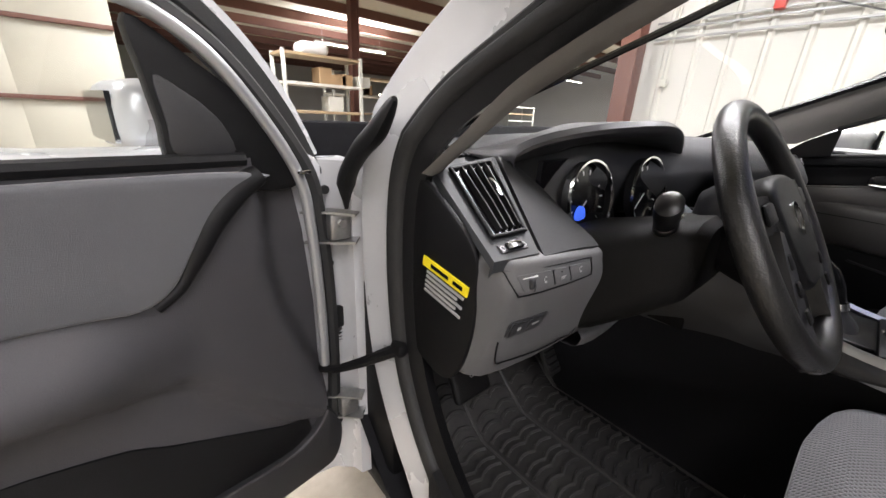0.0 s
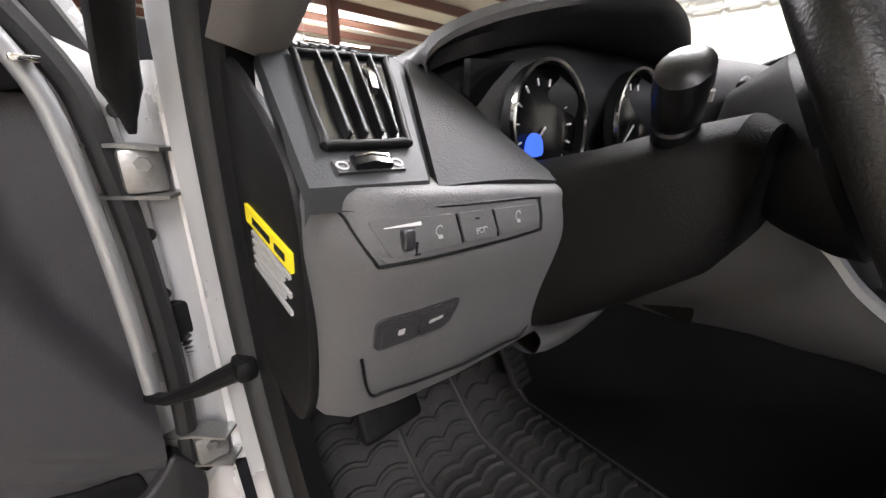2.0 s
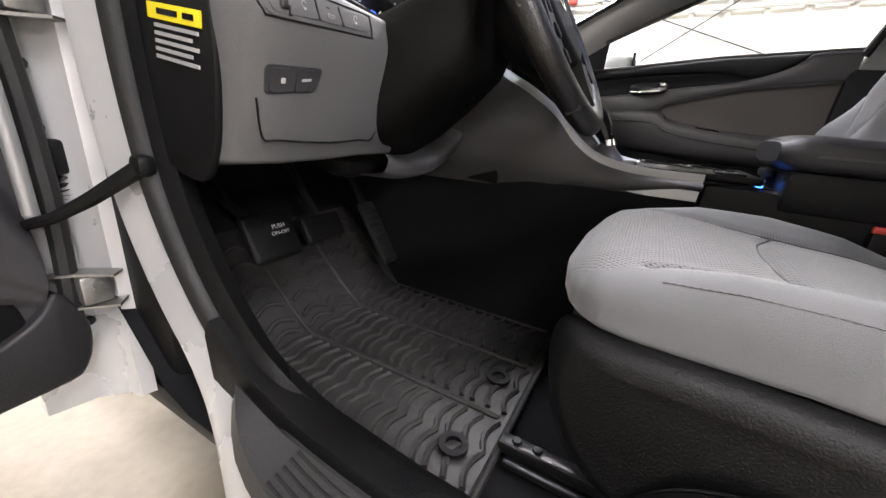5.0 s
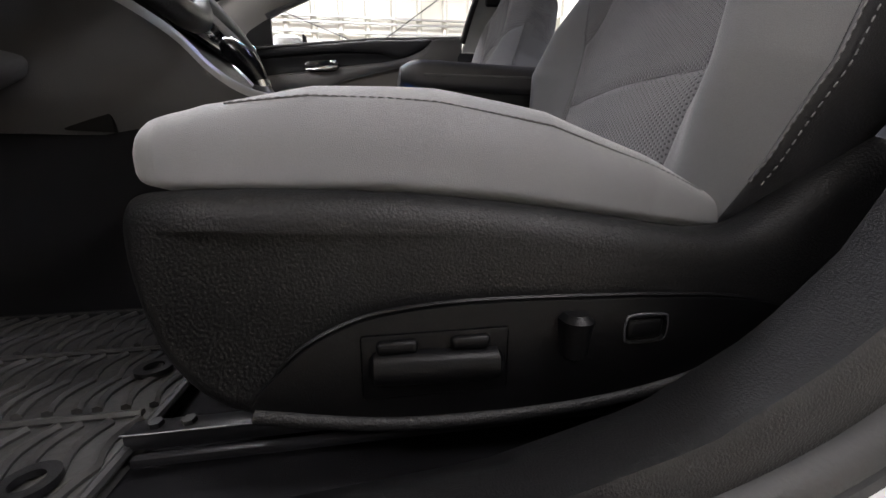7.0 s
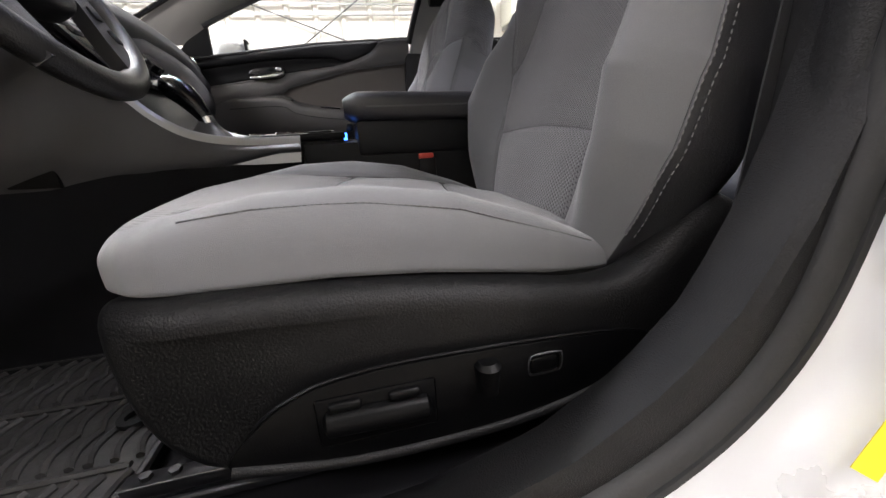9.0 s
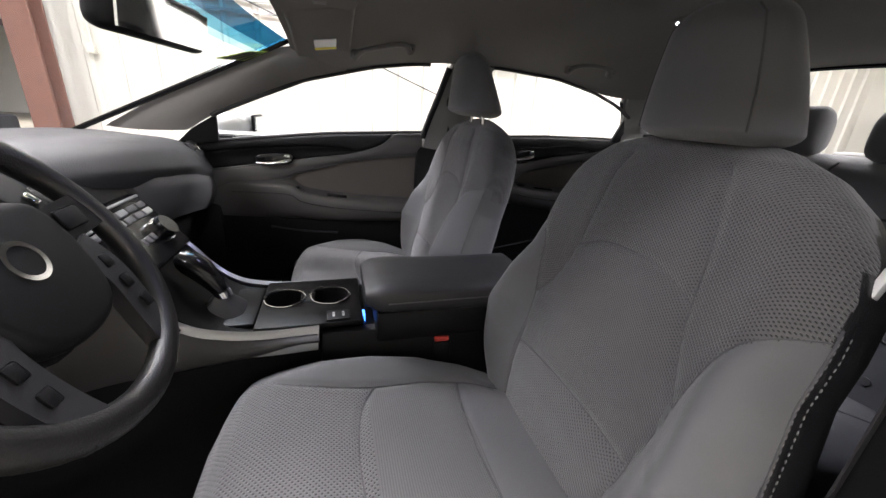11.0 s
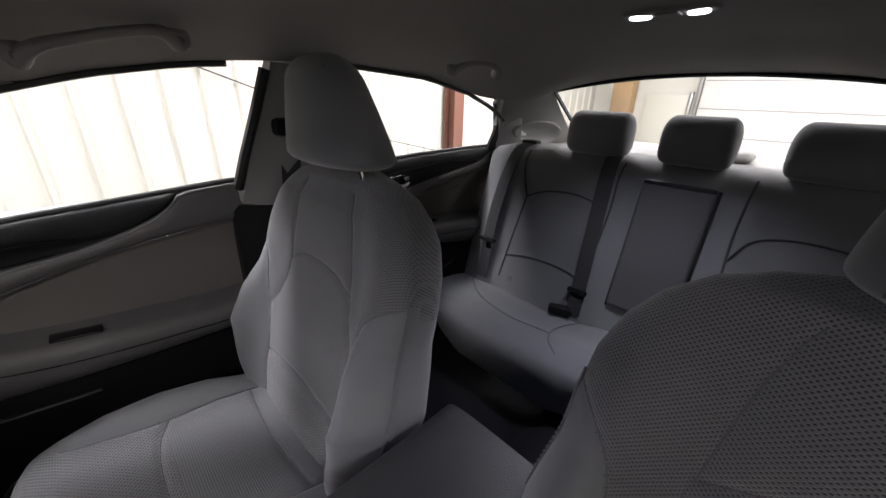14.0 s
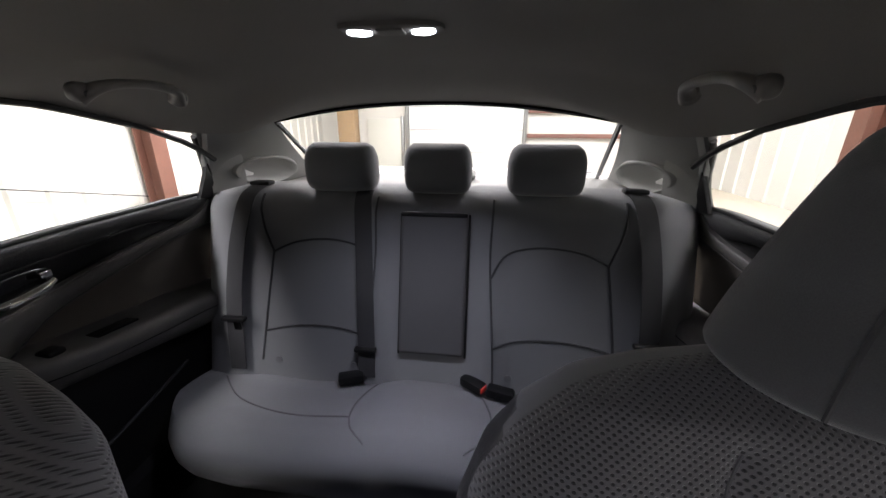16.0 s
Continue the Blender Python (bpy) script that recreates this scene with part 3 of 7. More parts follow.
# fender and hinge post beside the open door
bm = loft([[(-0.735, 1.00, z), (-0.757, 1.005, z), (-0.765, 1.03, z), (-0.80, 1.06, z), (-0.86, 1.07, z), (-0.86, 1.10, z), (-0.735, 1.10, z)] for z in (0.2, 0.5, 0.8, 0.93)])
part("hinge_post", bm, PAINT, car, "silver hinge post")
bm = loft([[(-0.875, 1.09, z), (-0.86 - 0.02 * (0.95 - z), 1.085, z), (-0.80, 1.12, z), (-0.80, 1.6, z), (-0.87, 1.7, z)] for z in np.linspace(0.25, 0.93, 6)])
part("fender", bm, PAINT, car)
bm = tube(spline([(-0.775, 0.84, 1.03), (-0.779, 0.875, 0.99), (-0.782, 0.925, 0.955), (-0.785, 0.962, 0.91), (-0.785, 0.968, 0.86)], 6), [0.006, 0.010, 0.013, 0.016, 0.018, 0.02] + [0.021] * 14 + [0.016, 0.012, 0.008, 0.006, 0.004], 10, flat=0.7)
part("pillar_cover", bm, PLASTIC_BLACK, car, "black plastic corner cover at the pillar foot")

# roof, headliner and pillars
TOP = [(0.60, 0.985), (0.53, 1.03), (0.40, 1.088), (0.24, 1.156), (0.02, 1.214), (-0.12, 1.237), (-0.28, 1.248), (-0.47, 1.254), (-0.72, 1.238), (-0.9, 1.2), (-1.03, 1.155), (-1.12, 1.10)]
rows_in, rows_out = [], []
for y in np.linspace(0.27, -1.16, 40):
    ze = curve2(TOP, y) + 0.004
    hw = 0.615
    zc = curve2([(0.27, 1.268), (0.1, 1.30), (-0.2, 1.325), (-0.65, 1.333), (-0.95, 1.318), (-1.16, 1.262)], y)
    if y < -0.92:
        q = (-0.92 - y) / 0.24
        hw = 0.615 - 0.155 * q
        ze = ze * (1 - q) + 1.212 * q
    if y > 0.1:
        q = (y - 0.1) / 0.17
        hw = 0.615 - 0.09 * q
        ze = ze * (1 - q) + 1.235 * q
    zl = max(ze, 1.242) if y > -0.33 else ze
    edge = lambda u: zl if u < 0 else ze
    rows_in.append([(hw * u, y, edge(u) + (zc - edge(u)) * (1 - abs(u) ** 2.6)) for u in np.linspace(-1, 1, 33)])
    rows_out.append([(hw * 1.09 * u, y, edge(u) + 0.03 + (zc + 0.02 - edge(u)) * (1 - abs(u) ** 2.6)) for u in np.linspace(-1, 1, 33)])
part("headliner", loft(rows_in, closed=False), HEADLINER, car, "warm grey felt headliner")
part("roof_skin", loft(rows_out, closed=False), PAINT, car)


def band(a, b, t, mat, name, label="", n=8, crown=0.02):
    """A trim band between two curves, swelling towards the cabin."""
    A, B = spline(a, n), spline(b, n)
    rings = []
    for p, q in zip(A, B):
        inward = Vector((-math.copysign(1, p.x), 0, -0.25)).normalized()
        mid = [p.lerp(q, u) + inward * crown * math.sin(math.pi * u) for u in np.linspace(0, 1, 7)]
        rings.append(mid + [q - inward * t, p - inward * t])
    return part(name, loft(rings), mat, car, label)


for s in (1, -1):
    if s > 0:
        band([(0.655, 0.62, 0.975), (0.645, 0.53, 1.03), (0.635, 0.40, 1.088), (0.62, 0.24, 1.156), (0.615, 0.10, 1.196)],
             [(0.69, 0.86, 0.975), (0.64, 0.72, 1.05), (0.595, 0.55, 1.14), (0.55, 0.38, 1.215), (0.525, 0.25, 1.245)], 0.03, HEADLINER, "front_pillar_trim", "pale grey windscreen pillar trim")
    else:
        band([(-0.718, 0.83, 0.93), (-0.708, 0.765, 0.985), (-0.69, 0.68, 1.06), (-0.655, 0.5, 1.15), (-0.60, 0.26, 1.24)],
             [(-0.668, 0.88, 0.925), (-0.655, 0.81, 0.982), (-0.635, 0.70, 1.06), (-0.60, 0.5, 1.165), (-0.54, 0.26, 1.252)], 0.02, HEADLINER, "front_pillar_trim", "pale grey windscreen pillar trim", crown=0.006)
    back = 0.0 if s > 0 else -0.125
    band([(s * 0.665, -0.185 + back, 0.95), (s * 0.65, -0.215 + back, 1.06), (s * 0.63, -0.25 + back, 1.16), (s * 0.615, -0.275 + back, 1.25)],
         [(s * 0.665, -0.34 + back, 0.95), (s * 0.65, -0.37 + back, 1.06), (s * 0.63, -0.40 + back, 1.16), (s * 0.615, -0.44 + back, 1.255)], 0.035, PLASTIC_LIGHT, "centre_pillar_trim", "cream-grey upper door pillar trim", crown=0.03 if s > 0 else 0.0)
    band([(s * 0.675, -0.158 + back, 0.30), (s * 0.675, -0.158 + back, 0.6), (s * 0.67, -0.165 + back, 0.95)], [(s * 0.675, -0.34 + back, 0.30), (s * 0.675, -0.34 + back, 0.6), (s * 0.67, -0.345 + back, 0.95)], 0.04, PLASTIC_BLACK, "centre_pillar_foot", "black lower pillar trim", crown=0.03 if s > 0 else 0.0)
    band([(s * 0.685, -1.10, 0.96), (s * 0.655, -1.115, 1.04), (s * 0.62, -1.08, 1.13), (s * 0.57, -1.03, 1.20)],
         [(s * 0.60, -1.66, 1.0), (s * 0.565, -1.50, 1.075), (s * 0.515, -1.32, 1.15), (s * 0.462, -1.16, 1.213)], 0.03, PLASTIC_LIGHT, "rear_pillar_trim", "pale grey rear pillar trim", crown=0.012)
    C, e1, e2, n_in = Vector((s * 0.592, -1.29, 1.065)), Vector((-s * 0.030, -0.125, -0.006)), Vector((-s * 0.016, 0.022, 0.046)), Vector((-s * 0.86, 0.32, -0.2)).normalized()
    dish = [[C + (e1 * math.cos(a) + e2 * math.sin(a)) * k + n_in * d for a in np.linspace(0, 2 * math.pi, 36, endpoint=False)] for k, d in ((1.12, 0.0), (1.0, 0.018), (0.93, 0.019), (0.8, 0.012), (0.5, 0.006), (0.02, 0.005))]
    q = part("rear_pillar_recess", loft(dish), PLASTIC_LIGHT, car, "pale grey bowl in the rear pillar")
    # opaque white patch: the brightness outside the quarter window is put into its colour
    part("quarter_glass_white", slab([C + e1 * a + e2 * b + n_in * 0.013 for a, b in ((-0.80, -0.25), (-0.74, 0.20), (-0.50, -0.10), (-0.52, -0.25))], n_in * 0.002), LABEL_WHITE, q, "small quarter window, opaque white for the bright outside")
    part("window_corner", slab([(s * 0.668, -1.06, 1.008), (s * 0.657, -1.085, 1.075), (s * 0.652, -1.095, 1.110), (s * 0.652, -1.11, 1.115), (s * 0.664, -1.135, 1.06), (s * 0.675, -1.155, 0.99)], (-s * 0.014, 0, 0), r=0.004), PLASTIC_BLACK, car, "black rear window corner cover")
    part("rear_pillar_edge", tube(spline([(s * 0.672, -1.125, 0.93), (s * 0.664, -1.112, 1.04), (s * 0.648, -1.085, 1.125), (s * 0.62, -1.04, 1.175)], 6), 0.007, 8), RUBBER, car)
    part("rear_pillar_post", slab([(s * 0.655, -1.12, 0.95), (s * 0.648, -1.105, 1.05), (s * 0.632, -1.075, 1.135), (s * 0.60, -1.03, 1.19), (s * 0.57, -1.15, 1.18), (s * 0.60, -1.2, 1.05), (s * 0.62, -1.22, 0.97)], (s * 0.02, 0, 0.004), r=0.006), PLASTIC_LIGHT, car)
part("parcel_shelf", rbox(-0.62, 0.62, -1.68, -1.13, 0.98, 1.005, 0.008), PLASTIC_LIGHT, car, "pale parcel shelf under the rear window")
part("shelf_lamp", rbox(-0.09, 0.09, -1.62, -1.5, 1.005, 1.04, 0.02, 3), PLASTIC_LIGHT, car)
for s in (1, -1):
    part("rear_quarter", rbox(s * 0.70, s * 0.84, -1.9, -1.12, 0.3, 0.97, 0.03), PAINT, car)
part("boot_lid", rbox(-0.72, 0.72, -2.3, -1.68, 0.9, 0.97, 0.03), PAINT, car)

ws = thing("windscreen", (0, 0.7, 1.1), "clear raked windscreen with a blue shade band", "windscreen")


def ws_pt(u, v):
    x = u * (0.675 - 0.155 * v)
    return (x, 0.95 + 0.10 * (1 - u * u) - v * (0.68 + 0.02 * (1 - u * u)), 0.952 + 0.305 * v + 0.02 * v * (1 - u * u))


def patch(f, u0, u1, v0, v1, n=13, k=7):
    return loft([[f(u, v) for u in np.linspace(u0, u1, n)] for v in np.linspace(v0, v1, k)], closed=False)


for nm, v0, v1, mt in (("pane", 0, 0.84, GLASS), ("shade_band", 0.84, 0.87, BAND_PALE), ("shade_band", 0.87, 0.91, BAND_MID), ("shade_band", 0.91, 0.99, BAND)):
    o = part(nm, patch(ws_pt, -1, 1, v0, v1), mt, ws)
    o.visible_shadow = False
part("edge_frit", tube([ws_pt(u, 0.0) for u in np.linspace(-1, 1, 21)], 0.005, 6), GLOSS_BLACK, ws)
part("edge_frit", tube([ws_pt(1.0, v) for v in np.linspace(0, 1, 9)], 0.008, 6), GLOSS_BLACK, ws)
part("edge_frit", tube([ws_pt(-1.0, v) for v in np.linspace(0, 1, 9)], 0.004, 6), GLOSS_BLACK, ws)
st = [Vector(ws_pt(u, v)) - Vector((0, 0.006, 0.008)) for u, v in ((0.80, 0.76), (0.97, 0.80), (0.98, 0.90), (0.88, 0.86))]
sticker = thing("screen_sticker", st[0], "yellow and green sticker in the windscreen corner", "sticker")
part("backing", slab(st, (0, -0.001, -0.001)), material("sticker_green", (0.30, 0.42, 0.04), 0.5, bump=0), sticker)
for k in range(3):
    a, b = st[0].lerp(st[1], 0.15 + 0.28 * k), st[3].lerp(st[2], 0.15 + 0.28 * k)
    part("print_bar", ribbon([a.lerp(b, 0.1) + Vector((0, -0.003, -0.003)), a.lerp(b, 0.9) + Vector((0, -0.003, -0.003))], 0.012, 0.001, (1, 0, 0)), PLASTIC_DARK, sticker)


def rear_pt(u, v):
    return (u * (0.56 - 0.10 * v), -1.66 + 0.5 * v, 1.005 + 0.21 * v + 0.045 * v * (1 - u * u))


o = part("rear_window", patch(rear_pt, -1, 1, 0, 1), GLASS, car)
o.visible_shadow = False
for u in (1, -1):
    part("rear_window_edge", tube([rear_pt(u, v) for v in np.linspace(0, 1, 9)], 0.008, 6), GLOSS_BLACK, car)
part("rear_window_edge", tube([rear_pt(u, 1) for u in np.linspace(-1, 1, 15)], 0.006, 6), GLOSS_BLACK, car)

dome = thing("dome_lamp", (0, -0.69, 1.32), "rear dome lamp with two lit white lenses", "lamp")
part("frame", slab([(p.x, p.y, 1.336) for p in spline([(0.072, -0.69, 0), (0.06, -0.668, 0), (0, -0.660, 0), (-0.06, -0.668, 0), (-0.072, -0.69, 0), (-0.06, -0.712, 0), (0, -0.718, 0), (0.06, -0.712, 0)], 5, loop=True)], (0, 0, -0.010), r=0.004), HEADLINER, dome)
part("switch", rbox(-0.018, 0.018, -0.704, -0.674, 1.323, 1.328, 0.002), HEADLINER, dome)
for s in (1, -1):
    part("lens", slab([(s * p.x, p.y, 1.3265) for p in spline([(0.028, -0.696, 0), (0.031, -0.684, 0), (0.050, -0.677, 0), (0.060, -0.685, 0), (0.056, -0.697, 0), (0.042, -0.703, 0)], 3, loop=True)], (0, 0, -0.004), r=0.001), DOME_GLOW, dome, "bright white lens")
d = bpy.data.lights.new("dome_light", "AREA")
d.shape, d.size, d.size_y, d.energy, d.color = "RECTANGLE", 0.16, 0.05, 2.1, (0.82, 0.82, 1.0)
o = new("dome_light", d)
d.spread = radians(105)
o.location = (0, -0.69, 1.305)
front_lamp = thing("map_lamp", (0, 0.18, 1.27), "front map lamp console under the headliner", "lamp")
part("housing", rbox(-0.10, 0.10, 0.10, 0.24, 1.262, 1.29, 0.012), HEADLINER, front_lamp)
for s in (1, -1):
    part("lens", rbox(s * 0.04, s * 0.07, 0.16, 0.185, 1.2605, 1.264, 0.001), PLASTIC_LIGHT, front_lamp)
# added bluish fill for the cabin; the map lamp itself is unlit
d = bpy.data.lights.new("cabin_fill", "AREA")
d.shape, d.size, d.size_y, d.energy, d.color = "RECTANGLE", 0.14, 0.05, 0.4, (0.55, 0.58, 1.0)
o = new("cabin_fill", d)
o.location = (0, 0.17, 1.25)


def grab_handle(x, line):
    """A folded handle: broad feet on the roof's edge and a bowed bar; line gives lengthwise place and height."""
    t = thing("grab_handle", (x, line[2][0], line[2][1]), "grey folding grab handle under the headliner", "handle", "grab handles")
    s = math.copysign(1, x)
    pts = spline([(x + s * (0.022 if k in (0, len(line) - 1) else 0.004), y, z) for k, (y, z) in enumerate(line)], 6)
    n = len(pts) - 1
    part("bar", tube(pts, [0.0072 + 0.0055 * abs(2 * k / n - 1) ** 3 for k in range(n + 1)], 12, flat=1.25), HANDLE, t)
    for y, z in (line[0], line[-1]):
        part("mount", rbox(x + s * 0.006, x + s * 0.032, y - 0.015, y + 0.015, z - 0.008, z + 0.020, 0.011, 4), HANDLE, t)
        part("screw_cap", disc((x + s * 0.007, y, z + 0.004), (-s, 0, -0.3), 0, 0.005, 0.002, 12), PLASTIC_GREY, t)


HANDLE = material("handle_plastic", (0.20, 0.19, 0.18), 0.55, bump=0.1)
grab_handle(0.44, [(0.084, 1.222), (0.066, 1.236), (0.030, 1.248), (-0.025, 1.262), (-0.062, 1.266), (-0.086, 1.254)])
for s in (1, -1):
    grab_handle(s * 0.43, [(-0.644, 1.244), (-0.662, 1.258), (-0.70, 1.266), (-0.75, 1.269), (-0.80, 1.263), (-0.822, 1.248)])
visor = thing("sun_visor", (0.36, 0.2, 1.27), "folded grey sun visor with a warning label", "visor")
vm = pose(0.36, 0.17, 1.262, -9, 9, 0)
part("flap", rbox(-0.17, 0.17, -0.075, 0.085, -0.011, 0.009, 0.01, 3, m=vm), HEADLINER, visor)
part("label", rbox(0.02, 0.10, -0.03, 0.03, -0.0135, -0.0115, 0, m=vm), LABEL_WHITE, visor)
part("label_stripe", rbox(0.082, 0.10, -0.03, 0.03, -0.0145, -0.0125, 0, m=vm), YELLOW, visor)
part("pivot", rbox(-0.2, -0.15, 0.06, 0.09, -0.01, 0.02, 0.006, m=vm), HEADLINER, visor)
rear_mirror = thing("rear_view_mirror", (0.02, 0.42, 1.19), "black rear-view mirror on the windscreen", "mirror")
mm = pose(-0.01, 0.41, 1.19, 8, 0, -12)
part("shell", rbox(-0.125, 0.125, 0.0, 0.045, -0.038, 0.038, 0.018, 3, m=mm), PLASTIC_BLACK, rear_mirror)
part("glass", rbox(-0.115, 0.115, -0.003, 0.001, -0.03, 0.03, 0, m=mm), MIRROR, rear_mirror)
part("stem", tube([(0.02, 0.43, 1.20), (0.02, 0.455, 1.235)], 0.012, 10), PLASTIC_BLACK, rear_mirror)


# ---- doors ----
HX, HY, SWING = -0.815, 1.0, radians(80)
DM = Matrix(((-math.sin(SWING), math.cos(SWING), 0, HX), (-math.cos(SWING), -math.sin(SWING), 0, HY), (0, 0, 1, 0), (0, 0, 0, 1)))


def D(s, n, z):
    """A place on the open door: along it from the hinge, towards the cabin side, height."""
    return DM @ Vector((s, n, z))


DN = (DM.to_3x3() @ Vector((0, 1, 0)))
out2 = spline([(-0.03, 0, 0.31), (-0.05, 0, 0.5), (-0.05, 0, 0.70), (-0.035, 0, 0.86), (0.0, 0, 0.95), (0.3, 0, 0.955), (1.06, 0, 0.98), (1.1, 0, 0.6), (1.0, 0, 0.3), (0.3, 0, 0.27)], 5, loop=True)
fdoor = part("door", slab([D(p.x, -0.13, p.z) for p in out2], DN * 0.095, r=0.02), PAINT, car, "open driver door with a silver shell and grey trim")


def door_relief(q, z):
    """How far the trim stands out towards the cabin."""
    crease = curve2([(0.42, 0.005), (0.487, 0.022), (0.589, 0.060), (0.691, 0.095), (0.77, 0.110), (0.844, 0.113), (0.90, 0.110), (0.95, 0.11)], z)
    out = -0.028 * ease((crease - q) / 0.04)
    arm = ease((q - 0.19 - 0.25 * max(0.0, 0.62 - z)) / 0.16)
    out += 0.050 * arm * math.exp(-(((z - 0.715) / 0.062) ** 2))
    fold = curve2([(0.016, 0.438), (0.116, 0.532), (0.179, 0.601), (0.225, 0.656), (0.25, 0.650), (0.307, 0.662), (0.385, 0.695), (1.1, 0.70)], q)
    second = fold - curve2([(0.0, 0.012), (0.10, 0.048), (0.20, 0.032), (0.26, 0.006), (1.1, 0.006)], q)
    return out - 0.010 * ease((fold - z) / 0.010) - 0.014 * ease((second - z) / 0.014)


front_edge = lambda z: curve2([(0.36, 0.025), (0.52, 0.012), (0.68, 0.012), (0.82, 0.022), (0.91, 0.036), (0.95, 0.05)], z)
rows = []
for z in np.linspace(0.335, 0.945, 74):
    e = front_edge(z)
    qs = e + (1.05 - e) * np.linspace(0, 1, 70) ** 1.8
    rows.append([D(e, -0.045, z)] + [D(q, door_relief(q, z), z) for q in qs] + [D(1.05, -0.045, z)])
part("trim_panel", loft(rows, closed=False), DOOR_GREY, fdoor, "grey moulded door trim panel")
out3 = spline([(-0.005, 0, 0.34), (-0.018, 0, 0.52), (-0.018, 0, 0.70), (-0.008, 0, 0.84), (0.01, 0, 0.925), (0.09, 0, 1.045), (0.16, 0, 1.105), (0.26, 0, 1.145), (0.5, 0, 1.2)], 6)
part("seal", tube([D(p.x, -0.022, p.z) for p in out3], 0.013, 8), RUBBER, fdoor, "black rubber seal round the door")
edge = spline([(0.012, 0, 0.55), (0.012, 0, 0.68), (0.018, 0, 0.82), (0.035, 0, 0.92), (0.105, 0, 1.035), (0.17, 0, 1.095), (0.26, 0, 1.125), (0.5, 0, 1.18)], 6)
part("bright_frame", tube([D(p.x, -0.004, p.z) for p in edge], 0.009, 10), SATIN, fdoor, "satin silver window frame edge")
part("frame_clip", rbox(0, 0.02, 0, 0.012, 0, 0.006, 0.002, m=DM @ pose(0.02, 0.002, 0.918)), CHROME, fdoor)
bm = slab([D(p.x, -0.03, p.z) for p in spline([(0.03, 0, 0.900), (0.05, 0, 0.95), (0.10, 0, 1.02), (0.15, 0, 1.06), (0.208, 0, 1.098), (0.203, 0, 1.036), (0.197, 0, 0.988), (0.19, 0, 0.943), (0.118, 0, 0.942), (0.105, 0, 0.900)], 4, loop=True)], DN * 0.026, r=0.005)
part("sail_cover", bm, PLASTIC_BLACK, fdoor, "black plastic mirror corner cover")
bm = slab([D(p.x, -0.008, p.z) for p in spline([(0.122, 0, 0.95), (0.128, 0, 0.985), (0.146, 0, 1.008), (0.168, 0, 1.026), (0.195, 0, 1.040), (0.191, 0, 0.99), (0.185, 0, 0.952)], 4, loop=True)], DN * 0.006, r=0.003)
part("sail_inset", bm, PLASTIC_DARK, fdoor)
part("outer_frame", tube([D(p.x, -0.075, p.z) for p in spline([(-0.02, 0, 0.90), (0.03, 0, 1.0), (0.10, 0, 1.09), (0.18, 0, 1.15), (0.28, 0, 1.19), (0.6, 0, 1.24)], 6)], 0.022, 8, flat=1.6), RUBBER, fdoor)
part("outer_frame_skin", tube([D(p.x, -0.10, p.z) for p in spline([(-0.03, 0, 0.93), (0.02, 0, 1.03), (0.09, 0, 1.115), (0.18, 0, 1.175), (0.30, 0, 1.215), (0.6, 0, 1.26)], 6)], 0.018, 8, flat=1.8), PAINT, fdoor)
part("belt_strip", tube([D(s, -0.004, 0.942 + 0.01 * s) for s in np.linspace(0.11, 1.0, 12)], 0.010, 8), PLASTIC_BLACK, fdoor)
o = part("window_pane", loft([[D(s, -0.05, z) for s in (0.195, 0.6, 1.0)] for z in (0.95, 1.06, 1.17)], closed=False), GLASS, fdoor)
o.visible_shadow = False
bm = slab([D(p.x, 0, p.z) for p in spline([(0.105, 0, 0.928), (0.15, 0, 0.895), (0.19, 0, 0.845), (0.222, 0, 0.795), (0.262, 0, 0.775), (0.34, 0, 0.785), (0.7, 0, 0.82), (1.0, 0, 0.86), (1.0, 0, 0.935), (0.5, 0, 0.935)], 4, loop=True)], DN * 0.020, r=0.008, seg=3)
part("cloth_insert", bm, DOOR_CLOTH, fdoor, "blue-grey cloth insert")
rim_line = spline([(0.098, 0, 0.924), (0.135, 0, 0.902), (0.168, 0, 0.868), (0.192, 0, 0.828), (0.215, 0, 0.792), (0.245, 0, 0.772)], 6)
part("insert_rim", tube([D(p.x, 0.008, p.z) for p in rim_line], [0.010 + 0.009 * math.sin(math.pi * min(1.0, (k + 4) / 26)) for k in range(len(rim_line))], 14, flat=0.85), PLASTIC_BLACK, fdoor, "black padded rim of the insert")
part("trim_joint", tube([D(q, door_relief(q, z) + 0.0005, z) for q, z in ((0.104, 0.897), (0.085, 0.896), (0.06, 0.895), (0.032, 0.895))], 0.0015, 6), PLASTIC_BLACK, fdoor)
bm = slab([D(p.x, -0.032, p.z) for p in spline([(0.045, 0, 0.417), (0.10, 0, 0.447), (0.158, 0, 0.478), (0.257, 0, 0.531), (0.328, 0, 0.570), (0.5, 0, 0.61), (0.9, 0, 0.62), (0.9, 0, 0.37), (0.14, 0, 0.345)], 4, loop=True)], DN * 0.012, r=0.003)
part("map_pocket", bm, PLASTIC_BLACK, fdoor, "black map pocket opening")
bm = slab([D(p.x, -0.04, p.z) for p in spline([(0.008, 0, 0.432), (0.03, 0, 0.408), (0.06, 0, 0.388), (0.11, 0, 0.378), (0.30, 0, 0.39), (0.30, 0, 0.31), (0.05, 0, 0.285), (-0.005, 0, 0.30), (-0.02, 0, 0.37)], 4, loop=True)], DN * 0.034, r=0.008, seg=3)
part("pocket_lip", bm, PLASTIC_DARK, fdoor)
